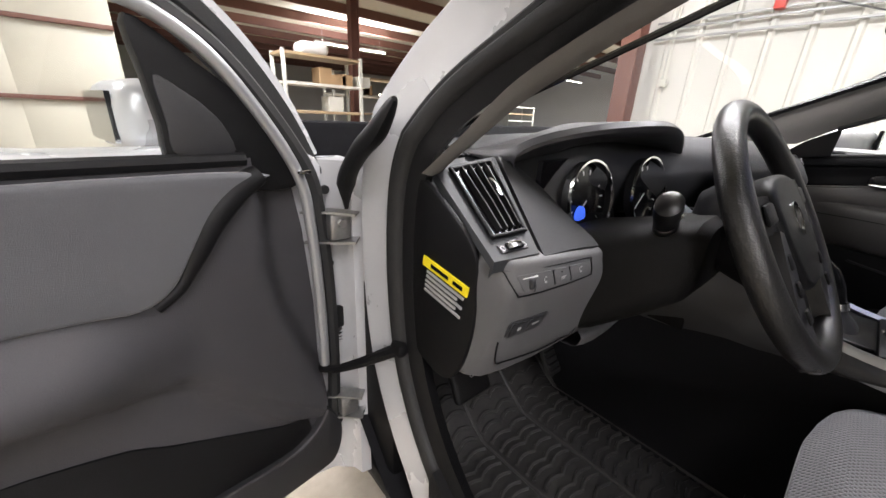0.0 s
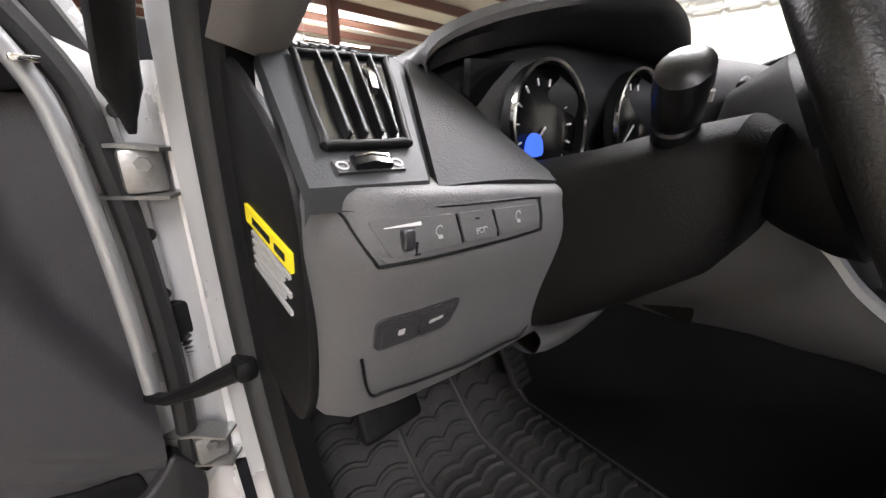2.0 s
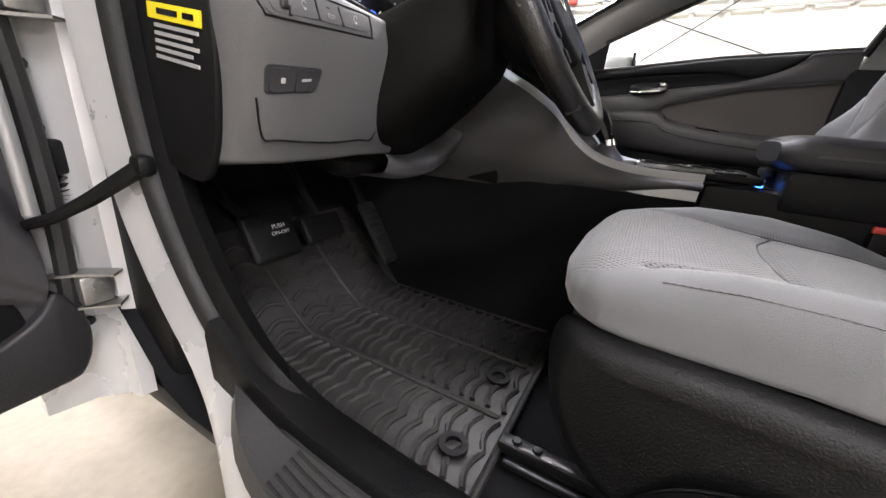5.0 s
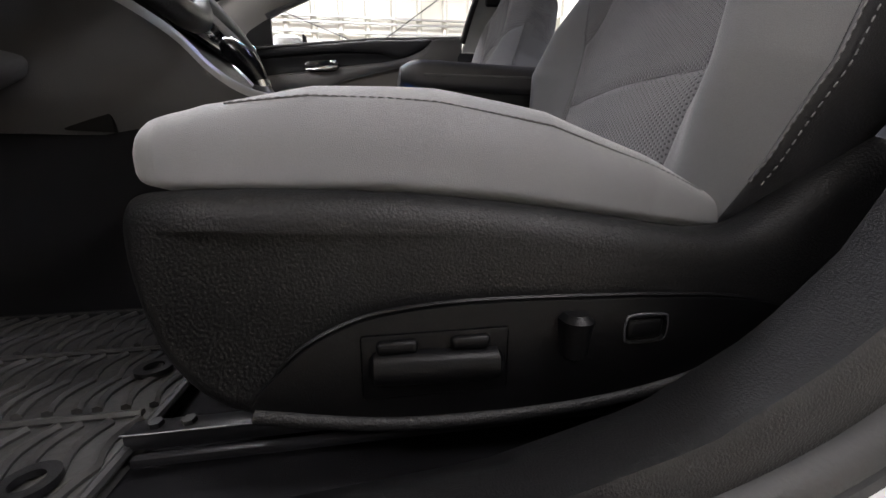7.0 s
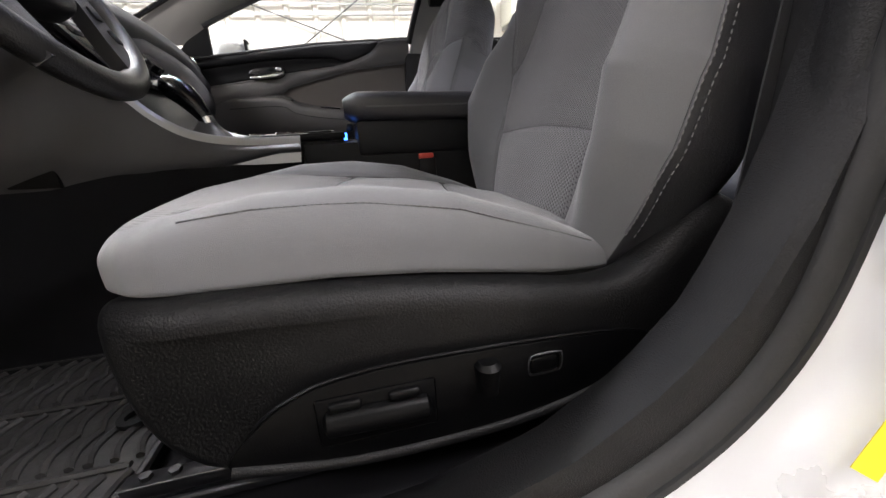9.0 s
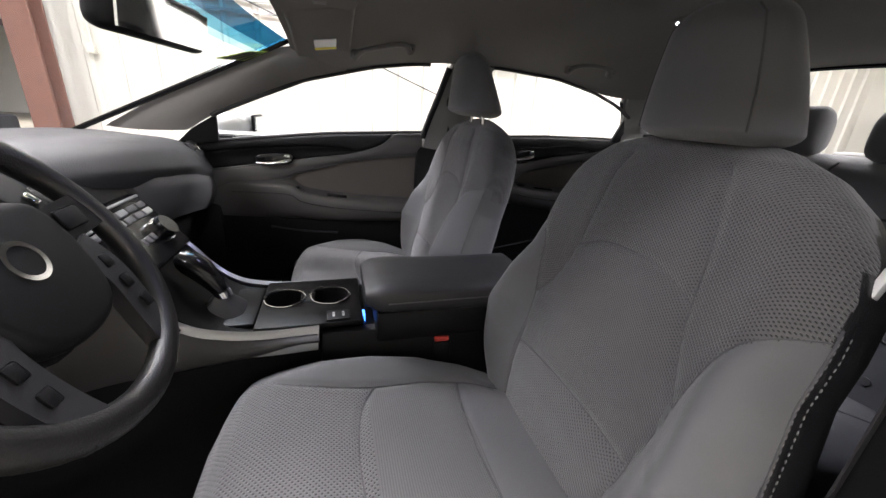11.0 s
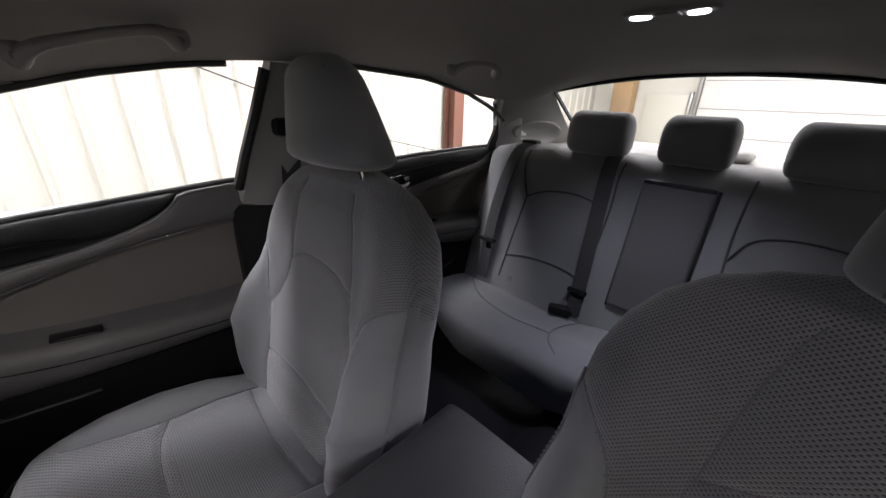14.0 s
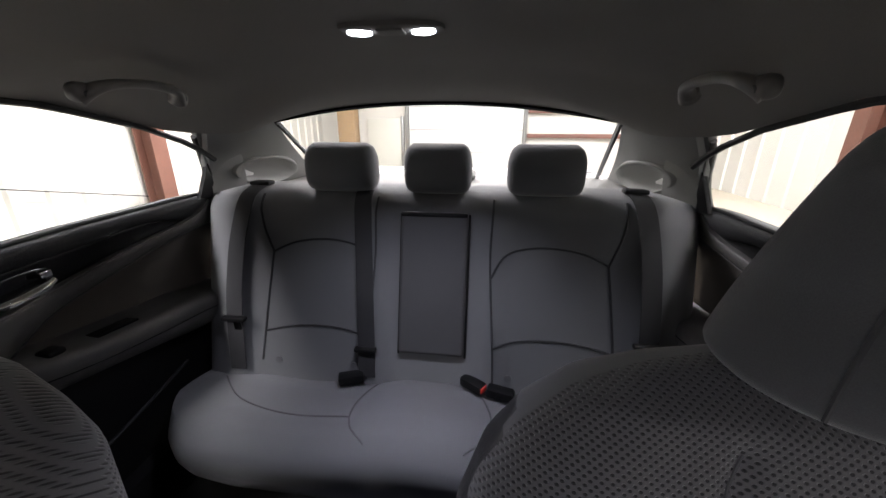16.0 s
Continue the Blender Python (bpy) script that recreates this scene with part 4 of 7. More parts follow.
for z in (0.82, 0.425):
    a, b = D(0.0, -0.045, z), Vector((-0.757, 0.985, z))
    part("hinge", rbox(-0.02, 0.02, -0.012, 0.012, -0.024, 0.024, 0.006, 2, m=Matrix.Translation(a.lerp(b, 0.62))), STEEL, fdoor, "galvanised door hinge")
    for dz in (-0.028, 0.026):
        part("hinge_leaf", ribbon([a + Vector((-0.01, 0, dz)), a.lerp(b, 0.5) + Vector((0, 0, dz)), b + Vector((0, 0, dz * 0.9))], 0.03, 0.004, (0, 1, 0)), STEEL, fdoor)
    part("hinge_pin", tube([a.lerp(b, 0.3) + Vector((0, 0, -0.034)), a.lerp(b, 0.3) + Vector((0, 0, 0.034))], 0.006, 10), STEEL, fdoor)
    part("hinge_bolt", disc(a.lerp(b, 0.62) + Vector((0, -0.012, 0.008)), (0, -1, 0), 0, 0.008, 0.006, 6), STEEL, fdoor)
bm = bmesh.new()
boot = [D(-0.04 - 0.02 * math.sin(a), -0.05, 0.60 - 0.03 * a) for a in np.linspace(0, 2.2, 26)]
tube(boot, [0.019 + 0.005 * math.sin(i * 2.2) for i in range(26)], 12, bm=bm)
part("harness_boot", bm, RUBBER, fdoor, "ribbed black wiring boot")
part("harness_plug", rbox(-0.055, -0.02, -0.075, -0.025, 0.595, 0.645, 0.006, m=DM), PLASTIC_BLACK, fdoor)
chk = [D(0.02, -0.03, 0.53), Vector((-0.815, 0.975, 0.548)), Vector((-0.785, 0.93, 0.578)), Vector((-0.745, 0.87, 0.625))]
part("check_strap", tube(chk, [0.007, 0.008, 0.010, 0.012], 8), PLASTIC_BLACK, fdoor, "black door check strap")
part("check_bracket", rbox(-0.757, -0.733, 0.855, 0.885, 0.612, 0.64, 0.009), PLASTIC_BLACK, fdoor)
for z in (0.66, 0.74, 0.88, 0.36):
    part("grommet", disc(D(-0.03, -0.034, z), DN, 0, 0.008, 0.005, 12), RUBBER, fdoor)
part("outer_mirror", rbox(0.10, 0.215, -0.31, -0.11, 0.935, 1.04, 0.035, 4, m=DM), PAINT, fdoor, "silver outside mirror")
part("mirror_glass", rbox(0.212, 0.218, -0.285, -0.135, 0.955, 1.022, 0.0, m=DM), MIRROR, fdoor)


S1 = [(0.66, 0.925), (0.53, 0.942), (0.40, 0.957), (0.17, 0.982), (-0.17, 1.002)]
S2 = [(-0.34, 0.990), (-0.57, 1.004), (-0.74, 1.012), (-1.03, 1.016), (-1.12, 1.012), (-1.18, 0.99)]
# lines of the trim along each door: under the padded roll, under the dark band, over and under the cloth, foot of the armrest, its depth
FRONT_LINES = dict(ends=(0.64, -0.18), sill=S1,
                   roll=[(0.64, 0.900), (0.45, 0.922), (0.308, 0.935), (0.21, 0.938), (0.13, 0.938), (0.075, 0.926), (0.03, 0.934), (-0.039, 0.966), (-0.068, 0.994), (-0.1, 1.02)],
                   dark=[(0.64, 0.835), (0.45, 0.862), (0.325, 0.880), (0.222, 0.895), (0.10, 0.911), (0.005, 0.939), (-0.039, 0.963), (-0.068, 0.993), (-0.1, 1.02)],
                   over=[(0.64, 0.765), (0.345, 0.812), (0.301, 0.833), (0.194, 0.861), (0.062, 0.892), (-0.138, 0.915), (-0.2, 0.917)],
                   arm=[(0.64, 0.80), (0.345, 0.806), (0.285, 0.780), (0.226, 0.765), (0.115, 0.750), (-0.092, 0.734), (-0.2, 0.732)],
                   foot=[(0.64, 0.675), (0.385, 0.668), (0.254, 0.658), (0.137, 0.650), (-0.081, 0.646), (-0.2, 0.644)],
                   depth=[(0.64, 0.004), (0.50, 0.022), (0.38, 0.055), (0.25, 0.072), (0.05, 0.078), (-0.2, 0.074)],
                   cloth=(0.345, -0.178), rest=(0.62, -0.176), pocket=[(0.40, 0.628), (0.35, 0.618), (0.26, 0.604), (0.152, 0.596)], bowl=(0.30, 0.43, 0.868, 0.908), cup=(0.113, 0.188), keys=(0.285, 0.33))
REAR_LINES = dict(ends=(-0.34, -1.16), sill=S2,
                  roll=[(-0.34, 0.945), (-0.50, 0.958), (-0.629, 0.966), (-0.736, 0.971), (-0.886, 0.981), (-0.96, 0.972), (-1.0, 0.964), (-1.05, 0.972), (-1.118, 1.009), (-1.16, 1.03)],
                  dark=[(-0.34, 0.83), (-0.50, 0.866), (-0.606, 0.891), (-0.687, 0.907), (-0.79, 0.928), (-0.921, 0.946), (-1.044, 0.965), (-1.118, 1.008), (-1.16, 1.03)],
                  over=[(-0.34, 0.74), (-0.55, 0.795), (-0.613, 0.822), (-0.672, 0.856), (-0.776, 0.882), (-0.91, 0.910), (-1.033, 0.926), (-1.2, 0.93)],
                  arm=[(-0.34, 0.83), (-0.55, 0.815), (-0.674, 0.797), (-0.804, 0.784), (-0.932, 0.772), (-1.02, 0.756), (-1.2, 0.75)],
                  foot=[(-0.34, 0.74), (-0.55, 0.725), (-0.698, 0.707), (-0.841, 0.681), (-0.994, 0.650), (-1.2, 0.64)],
                  depth=[(-0.34, 0.01), (-0.48, 0.04), (-0.60, 0.075), (-0.80, 0.095), (-0.97, 0.095), (-1.05, 0.06), (-1.16, 0.01)],
                  cloth=(-0.56, -1.155), rest=(-0.36, -1.15), pocket=[(-0.5, 0.49), (-0.75, 0.53), (-0.93, 0.57)], bowl=(-0.69, -0.56, 0.912, 0.956), cup=(-0.79, -0.70), keys=(-0.645, -0.615))


def shut_door(s, q, label):
    """A shut door seen from the cabin: s is its side, q the lines of its trim."""
    y0, y1 = q["ends"]
    line = {k: [(p.x, p.y) for p in spline([(a, b, 0) for a, b in q[k]], 6)] for k in ("roll", "dark", "over", "arm", "foot", "depth")}
    at = lambda k, y: min(curve2(line[k], y), curve2(q["sill"], y) - 0.001) if k != "sill" else curve2(q["sill"], y)
    face = lambda z: 0.698 - 0.022 * ease((z - 0.85) / 0.15)
    t = part("door", rbox(s * 0.76, s * 0.84, y1 if s > 0 else max(y1, -1.12), y0 if s > 0 else -0.52, 0.25, 0.97, 0.03), PAINT, car, label)

    def strip(name, low, high, ya, yb, lift, bulge, mat, text=""):
        rings = []
        for y in np.linspace(ya, yb, 44):
            a, b = low(y), max(high(y), low(y) + 0.0015)
            e = min(1.0, (b - a) / 0.02)
            ring = [(s * 0.72, y, a)]
            for v in np.concatenate([[0, 0.03], np.linspace(0.1, 0.9, 9), [0.97, 1]]):
                z = a + (b - a) * v
                edge = 0.004 * (1 - min(1.0, min(v, 1 - v) / 0.06))
                ring.append((s * (face(z) - e * (lift - edge + bulge * math.sin(math.pi * v))), y, z))
            rings.append(ring + [(s * 0.72, y, b)])
        return part(name, loft(rings, closed=False), mat, t, text)

    strip("lower_panel", lambda y: 0.30, lambda y: at("foot", y) + 0.01, y0, y1, 0.004, 0.0, PLASTIC_BLACK, "black lower door trim")
    strip("cloth_insert", lambda y: at("arm", y) - 0.01, lambda y: at("over", y), *q["cloth"], 0.002, -0.006, DOOR_BROWN, "brown-grey cloth insert")
    strip("sweep_panel", lambda y: at("over", y), lambda y: at("dark", y), y0, y1, 0.011, 0.006, DOOR_SWEEP, "charcoal panel sweeping up to the sill")
    strip("dark_band", lambda y: at("dark", y), lambda y: at("roll", y), y0, y1, 0.003, -0.004, PLASTIC_BLACK, "black band behind the handle")
    strip("padded_roll", lambda y: at("roll", y), lambda y: at("sill", y), y0, y1, 0.008, 0.007, SKIN, "charcoal padded roll under the window")
    part("piping", tube([(s * (face(at("over", y)) - 0.0085), y, at("over", y) - 0.001) for y in np.linspace(*q["cloth"], 40)], 0.0018, 6), PLASTIC_GREY, t)
    part("sweep_edge", tube([(s * (face(at("dark", y)) - 0.010), y, at("dark", y) - 0.003) for y in np.linspace(y0, y1, 44)], 0.0034, 8), DOOR_SWEEP, t)
    part("window_rubber", tube([(s * 0.678, y, at("sill", y) + 0.003) for y in np.linspace(y0, y1, 30)], 0.006, 8), RUBBER, t)
    rings = []
    for y in np.linspace(*q["rest"], 36):
        a, f, d = at("arm", y), at("foot", y), curve2(line["depth"], y)
        rings.append([(s * (0.70 - d * u), y, a + (f - a) * w + h) for u, w, h in ((-0.1, 0, 0.014), (0.12, 0, 0.004), (0.45, 0, 0.0), (0.78, 0, -0.003), (0.92, 0, -0.008), (0.985, 0, -0.017), (1.0, 0, -0.028), (0.97, 0.45, 0), (0.86, 0.65, 0), (0.62, 0.88, 0), (0.35, 1, 0), (-0.1, 1, -0.01))])
    part("armrest", loft(rings), DOOR_SWEEP, t, "charcoal padded armrest")
    part("armrest_seam", tube([(s * (0.70 - 1.0 * curve2(line["depth"], y)), y, at("arm", y) - 0.040) for y in np.linspace(q["rest"][0] - 0.1, q["rest"][1] + 0.02, 30)], 0.0012, 6), PLASTIC_BLACK, t)
    ca, cb = q["cup"]
    dm = curve2(line["depth"], (ca + cb) / 2)
    tilt = math.degrees(math.atan2(at("arm", cb) - at("arm", ca), cb - ca))
    part("pull_cup", rbox(-0.016, 0.016, -(cb - ca) / 2, (cb - ca) / 2, -0.004, 0.0015, 0.0025, m=pose(s * (0.70 - dm * 0.5), (ca + cb) / 2, at("arm", (ca + cb) / 2) + 0.0015, tilt, 0, 0)), GLOSS_BLACK, t, "dark pull cup")
    ka, kb = q["keys"]
    part("window_switch", rbox(s * (0.70 - curve2(line["depth"], ka) * 0.75), s * (0.70 - curve2(line["depth"], ka) * 0.35), ka, kb, at("arm", ka) - 0.002, at("arm", ka) + 0.010, 0.004), PLASTIC_BLACK, t)
    part("pocket_edge", tube(spline([(s * 0.690, y, z) for y, z in q["pocket"]], 6), 0.004, 8), PLASTIC_DARK, t)
    ya, yb, za, zb = q["bowl"]
    part("handle_bowl", slab([(s * 0.692, p.y, p.z) for p in spline([(0, ya, (za + zb) / 2 + 0.004), (0, ya + 0.02, zb), (0, yb - 0.02, zb - 0.006), (0, yb, (za + zb) / 2 - 0.006), (0, yb - 0.02, za - 0.004), (0, ya + 0.02, za)], 5, loop=True)], (-s * 0.016, 0, 0), r=0.004), GLOSS_BLACK, t, "black handle bowl")
    part("handle", tube(spline([(s * 0.674, yb - 0.006, za + 0.004), (s * 0.664, yb - 0.05, za + 0.004), (s * 0.662, ya + 0.03, za + 0.012), (s * 0.668, ya + 0.008, za + 0.018)], 5), [0.006] * 4 + [0.009] * 8 + [0.007] * 4, 10, flat=0.7), CHROME, t, "chrome inner door handle")
    part("lock_button", rbox(s * 0.660, s * 0.674, ya + 0.010, ya + 0.030, zb - 0.017, zb - 0.004, 0.003), CHROME, t)
    return t


pdoor = shut_door(1, FRONT_LINES, "shut front passenger door with charcoal trim and brown cloth")
part("sail_cover", slab([(0.665, 0.66, 0.93), (0.66, 0.53, 0.945), (0.648, 0.525, 1.03), (0.652, 0.60, 0.985)], (-0.012, 0, 0)), PLASTIC_BLACK, pdoor, "black mirror corner cover")
rdoor = shut_door(1, REAR_LINES, "shut rear passenger door with charcoal trim")
ldoor = shut_door(-1, REAR_LINES, "shut rear driver-side door with charcoal trim")


def side_pane(s, ys, sill, owner, name="side_window"):
    rows = []
    for v in np.linspace(0, 1, 5):
        rows.append([(s * (0.70 - 0.085 * v), y, curve2(sill, y) + (curve2(TOP, y) - curve2(sill, y)) * v) for y in ys])
    o = part(name, loft(rows, closed=False), GLASS, owner)
    o.visible_shadow = False
    part("window_channel", tube([(s * 0.62, y, curve2(TOP, y)) for y in ys], 0.007, 6), RUBBER, owner)


side_pane(1, np.linspace(0.535, -0.19, 16), S1, pdoor)
part("window_post", tube(spline([(0.672, -0.183, 0.985), (0.655, -0.205, 1.06), (0.635, -0.235, 1.15), (0.618, -0.262, 1.236)], 6), 0.011, 8, flat=1.3), RUBBER, pdoor, "black window post")
side_pane(1, np.linspace(-0.36, -1.10, 16), S2, rdoor)
side_pane(-1, np.linspace(-0.36, -1.10, 16), S2, ldoor)
pm = thing("outer_mirror", (0.92, 0.47, 0.98), "silver passenger outside mirror with black rim", "mirror")
part("housing", rbox(0.80, 1.0, 0.45, 0.58, 0.925, 1.035, 0.04, 4), PAINT, pm)
part("rim", rbox(0.805, 0.995, 0.442, 0.452, 0.93, 1.03, 0.004, 2), PLASTIC_BLACK, pm)
part("glass", rbox(0.812, 0.988, 0.436, 0.441, 0.937, 1.023, 0), MIRROR, pm)
part("foot", rbox(0.72, 0.84, 0.50, 0.58, 0.925, 0.96, 0.012), PLASTIC_BLACK, pm)


# ---- seats ----
def uv_from(ob, a, b):
    me = ob.data
    uv = me.uv_layers.new(name="UVMap")
    co = np.empty(len(me.vertices) * 3)
    me.vertices.foreach_get("co", co)
    co = co.reshape(-1, 3)
    idx = np.empty(len(me.loops), dtype=int)
    me.loops.foreach_get("vertex_index", idx)
    co[:, 2] -= co[:, 1] * (0.8 if b == 2 else 0.0)
    uv.data.foreach_set("uv", co[idx][:, (a, b)].ravel())


TILT = radians(16.5)
UPS = Vector((0, -math.sin(TILT), math.cos(TILT))) * 0.970
FWD = Vector((0, math.cos(TILT), math.sin(TILT)))


def sg(v, p):
    return math.copysign(abs(v) ** p, v)


def back_w(s):
    return curve2([(-0.02, 0.215), (0.05, 0.248), (0.13, 0.274), (0.22, 0.280), (0.29, 0.268), (0.35, 0.256), (0.41, 0.254), (0.47, 0.248), (0.52, 0.230), (0.56, 0.202), (0.59, 0.166), (0.61, 0.122), (0.625, 0.06)], s)


def back_front(u, s):
    bol = curve2([(-0.02, 0.005), (0.08, 0.055), (0.2, 0.098), (0.29, 0.080), (0.36, 0.046), (0.44, 0.030), (0.52, 0.015), (0.6, 0.0)], s)
    base = curve2([(-0.02, 0.04), (0.1, 0.048), (0.25, 0.042), (0.4, 0.046), (0.54, 0.06), (0.59, 0.05), (0.625, 0.012)], s)
    return base + bol * math.exp(-(((abs(u) - 0.84) / 0.17) ** 2))


# seams of a front backrest, across (share of the half width) and up
WING_IN = [(0.62, 0.265), (0.555, 0.30), (0.485, 0.37), (0.45, 0.45), (0.445, 0.52), (0.45, 0.575)]
WING_OUT = [(0.62, 0.265), (0.675, 0.315), (0.76, 0.375), (0.86, 0.405), (0.985, 0.425)]
BOLSTER_IN = [(0.57, 0.0), (0.565, 0.148), (0.59, 0.22), (0.62, 0.265)]
CROSS_LOW = [(-0.565, 0.148), (-0.3, 0.156), (0, 0.159), (0.3, 0.156), (0.565, 0.148)]
CROSS_HIGH = [(-0.47, 0.392), (-0.25, 0.418), (0, 0.424), (0.25, 0.418), (0.47, 0.392)]


def mirrored(q):
    return [(-a, b) for a, b in q]


def near_seams(px, py, seams):
    """Shortest distance from each place to the seam lines, all in metres on the flat cloth."""
    best = np.full(px.shape, 9.0)
    for q in seams:
        for (ax, ay), (bx, by) in zip(q, q[1:]):
            dx, dy = bx - ax, by - ay
            k = np.clip(((px - ax) * dx + (py - ay) * dy) / (dx * dx + dy * dy + 1e-12), 0, 1)
            best = np.minimum(best, np.hypot(px - ax - k * dx, py - ay - k * dy))
    return best


def stitching(name, pts, mat, owner, pitch=0.008, long=0.0048, r=0.0008, out=(0, 0, 0)):
    """Single thread stitches along a line, joined into one mesh."""
    P = [Vector(p) + Vector(out) for p in pts]
    bm = bmesh.new()
    gone, want = 0.0, 0.0
    for a, b in zip(P, P[1:]):
        d = (b - a).length
        while want < gone + d:
            c = a.lerp(b, (want - gone) / d)
            e = (b - a).normalized() * long / 2
            tube([c - e, c - e * 0.6, c + e * 0.6, c + e], [r * 0.4, r, r, r * 0.4], 6, bm=bm)
            want += pitch
        gone += d
    return part(name, bm, mat, owner)


def back_pt(org, u, s, lift=0.0, up=UPS):
    f = back_front(u, s) * max(0.0, 1 - abs(u) ** 2.667) ** 0.3
    return org + Vector((u * back_w(s), 0, 0)) + up * s + FWD * (f + lift)


def side_line(q):
    """How far forward the stitched seam runs on a backrest's side."""
    a = 7 * 2 * math.pi / 208
    return back_front(math.cos(a) ** 0.75, q) * math.sin(a) ** 0.6


def side_pt(org, up, sx, q, d):
    """The place on a backrest's side at height q that stands d forward."""
    lo, hi = 0.0, 0.7
    for _ in range(24):
        a = (lo + hi) / 2
        u = math.cos(a) ** 0.75
        if back_front(u, q) * math.sin(a) ** 0.6 < d:
            lo = a
        else:
            hi = a
    return org + Vector((sx * (math.cos(lo) ** 0.75 * back_w(q) + 0.0015), 0, 0)) + up * q + FWD * d


def front_seat(x0, driver):
    lab = "driver seat in grey knit cloth with a charcoal base" if driver else "front passenger seat in grey knit cloth"
    t = thing("front_seat", (x0, 0.0, 0.26), lab, "car seat", "front seats")
    dy = 0.055 if driver else 0.118
    org = Vector((x0, -0.265 + dy, 0.485))
    up = UPS
    # backrest
    lines = [spline([(a, c, 0) for a, c in q], 5) for q in (WING_IN, mirrored(WING_IN), WING_OUT, mirrored(WING_OUT), BOLSTER_IN, mirrored(BOLSTER_IN), CROSS_LOW, CROSS_HIGH)]
    flat = [[(p.x * back_w(p.y), p.y) for p in q] for q in lines]
    ss = np.concatenate([np.linspace(-0.02, 0.5, 105), np.linspace(0.504, 0.625, 34)])
    angles = np.linspace(0, 2 * math.pi, 208, endpoint=False)
    us = np.array([sg(math.cos(a), 0.75) for a in angles])
    ws = np.array([back_w(q) for q in ss])
    dist = near_seams(us[None, :] * ws[:, None], np.repeat(ss[:, None], len(us), 1), flat)
    dip = 0.0045 * np.exp(-((dist / 0.0055) ** 2)) - 0.003 * np.clip(dist / 0.05, 0, 1)
    rings = []
    for i, q in enumerate(ss):
        ring = []
        rear_d = curve2([(-0.02, 0.07), (0.2, 0.105), (0.42, 0.10), (0.53, 0.09), (0.59, 0.065), (0.625, 0.02)], q) + (0.03 * min(1, (0.63 - q) / 0.1) if driver else 0)
        for j, a in enumerate(angles):
            u, v = us[j], math.sin(a)
            if v >= 0:
                p = org + Vector((u * ws[i], 0, 0)) + up * q
                d = back_front(u, q) * abs(v) ** 0.6 - dip[i, j] * min(1.0, 3 * v) + 0.0022 * noise.noise(p * 9) * v
            else:
                p = org + Vector((u * ws[i], 0, 0)) + up * q
                d = -rear_d * abs(v) ** 0.55 + 0.002 * noise.noise(p * 7)
            ring.append(p + FWD * d)
        rings.append(ring)
    bm = loft(rings)
    inner = lambda q: curve2([(c, a) for a, c in WING_IN], q)
    outer = lambda q: curve2([(c, a) for a, c in WING_OUT], q)
    for f in bm.faces:
        c = f.calc_center_median() - org
        q = c.dot(up) / up.length_squared
        u, d = abs(c.x) / max(back_w(q), 0.01), c.dot(FWD)
        k = 0
        if d > 0.0:
            if q > 0.43 or (q > 0.265 and u < outer(q)) or (q <= 0.265 and u < 0.575):
                k = 1
            if u < 0.565 and q < curve2(CROSS_LOW, u):
                k = 2
        elif q > 0.40 and not driver:
            k = 1
        if driver and d < side_line(q) and u > 0.9 and q < 0.50 or driver and d < -0.008 and q < 0.56:
            k = 3
        f.material_index = k
    b = part("backrest", bm, (CLOTH, KNIT, KNIT_FINE, VINYL), t, "grey cloth backrest with perforated knit centre")
    uv_from(b, 0, 2)
    for q in lines:
        part("seam", tube([back_pt(org, p.x, p.y, -0.0038, up) for p in q], 0.0010, 6), SEAM, b)
    for sx in (-1, 1):
        for k, off in enumerate((0.0, -0.010)):
            pts = [side_pt(org, up, sx, q, side_line(q) + off) for q in np.linspace(0.03, 0.44, 44)]
            if k == 0:
                part("side_seam", tube(pts, 0.0016, 6), SEAM, b)
            stitching("stitching", pts, THREAD, b, out=(sx * 0.0012, 0, 0.0) if k else (sx * 0.0016, 0, 0))
    # cushion
    yo = lambda y: y if driver else -0.2 + (y + 0.2) * 0.89

    def cz(y):
        return curve2([(-0.20, 0.512), (-0.1, 0.535), (0.0, 0.553), (0.1, 0.566), (0.2, 0.576), (0.28, 0.581), (0.325, 0.576), (0.35, 0.562), (0.37, 0.535)], y)

    def cw(y):
        return curve2([(-0.20, 0.215), (-0.1, 0.236), (0.1, 0.244), (0.22, 0.245), (0.28, 0.243), (0.31, 0.236), (0.33, 0.222), (0.345, 0.198), (0.358, 0.155), (0.368, 0.09)], y)

    def crest(y):
        return curve2([(-0.2, -0.012), (-0.12, 0.010), (0.0, 0.036), (0.1, 0.039), (0.2, 0.028), (0.27, 0.013), (0.33, 0.0)], y)

    def c_low(y):
        return curve2([(-0.2, 0.462), (-0.07, 0.482), (0.04, 0.50), (0.14, 0.510), (0.3, 0.510), (0.35, 0.516)], y)

    def c_top(u, y):
        return cz(y) + crest(y) * math.exp(-(((abs(u) - 0.88) / 0.21) ** 2))
    nose = lambda y: 1 - max(0, (y - 0.325) / 0.044) ** 2 * 0.5
    CUT = [[(-0.62, 0.10), (-0.4, 0.127), (0, 0.137), (0.4, 0.127), (0.62, 0.10)], [(-0.68, -0.075), (0, -0.06), (0.68, -0.075)]]
    for sx in (-1, 1):
        CUT += [[(sx * 0.70, -0.17), (sx * 0.68, -0.075), (sx * 0.65, 0.02), (sx * 0.62, 0.10), (sx * 0.645, 0.18), (sx * 0.70, 0.24), (sx * 0.76, 0.275)]]
    cuts = [spline([(a, c, 0) for a, c in q], 5) for q in CUT]
    flat = [[(p.x * cw(p.y), p.y) for p in q] for q in cuts]
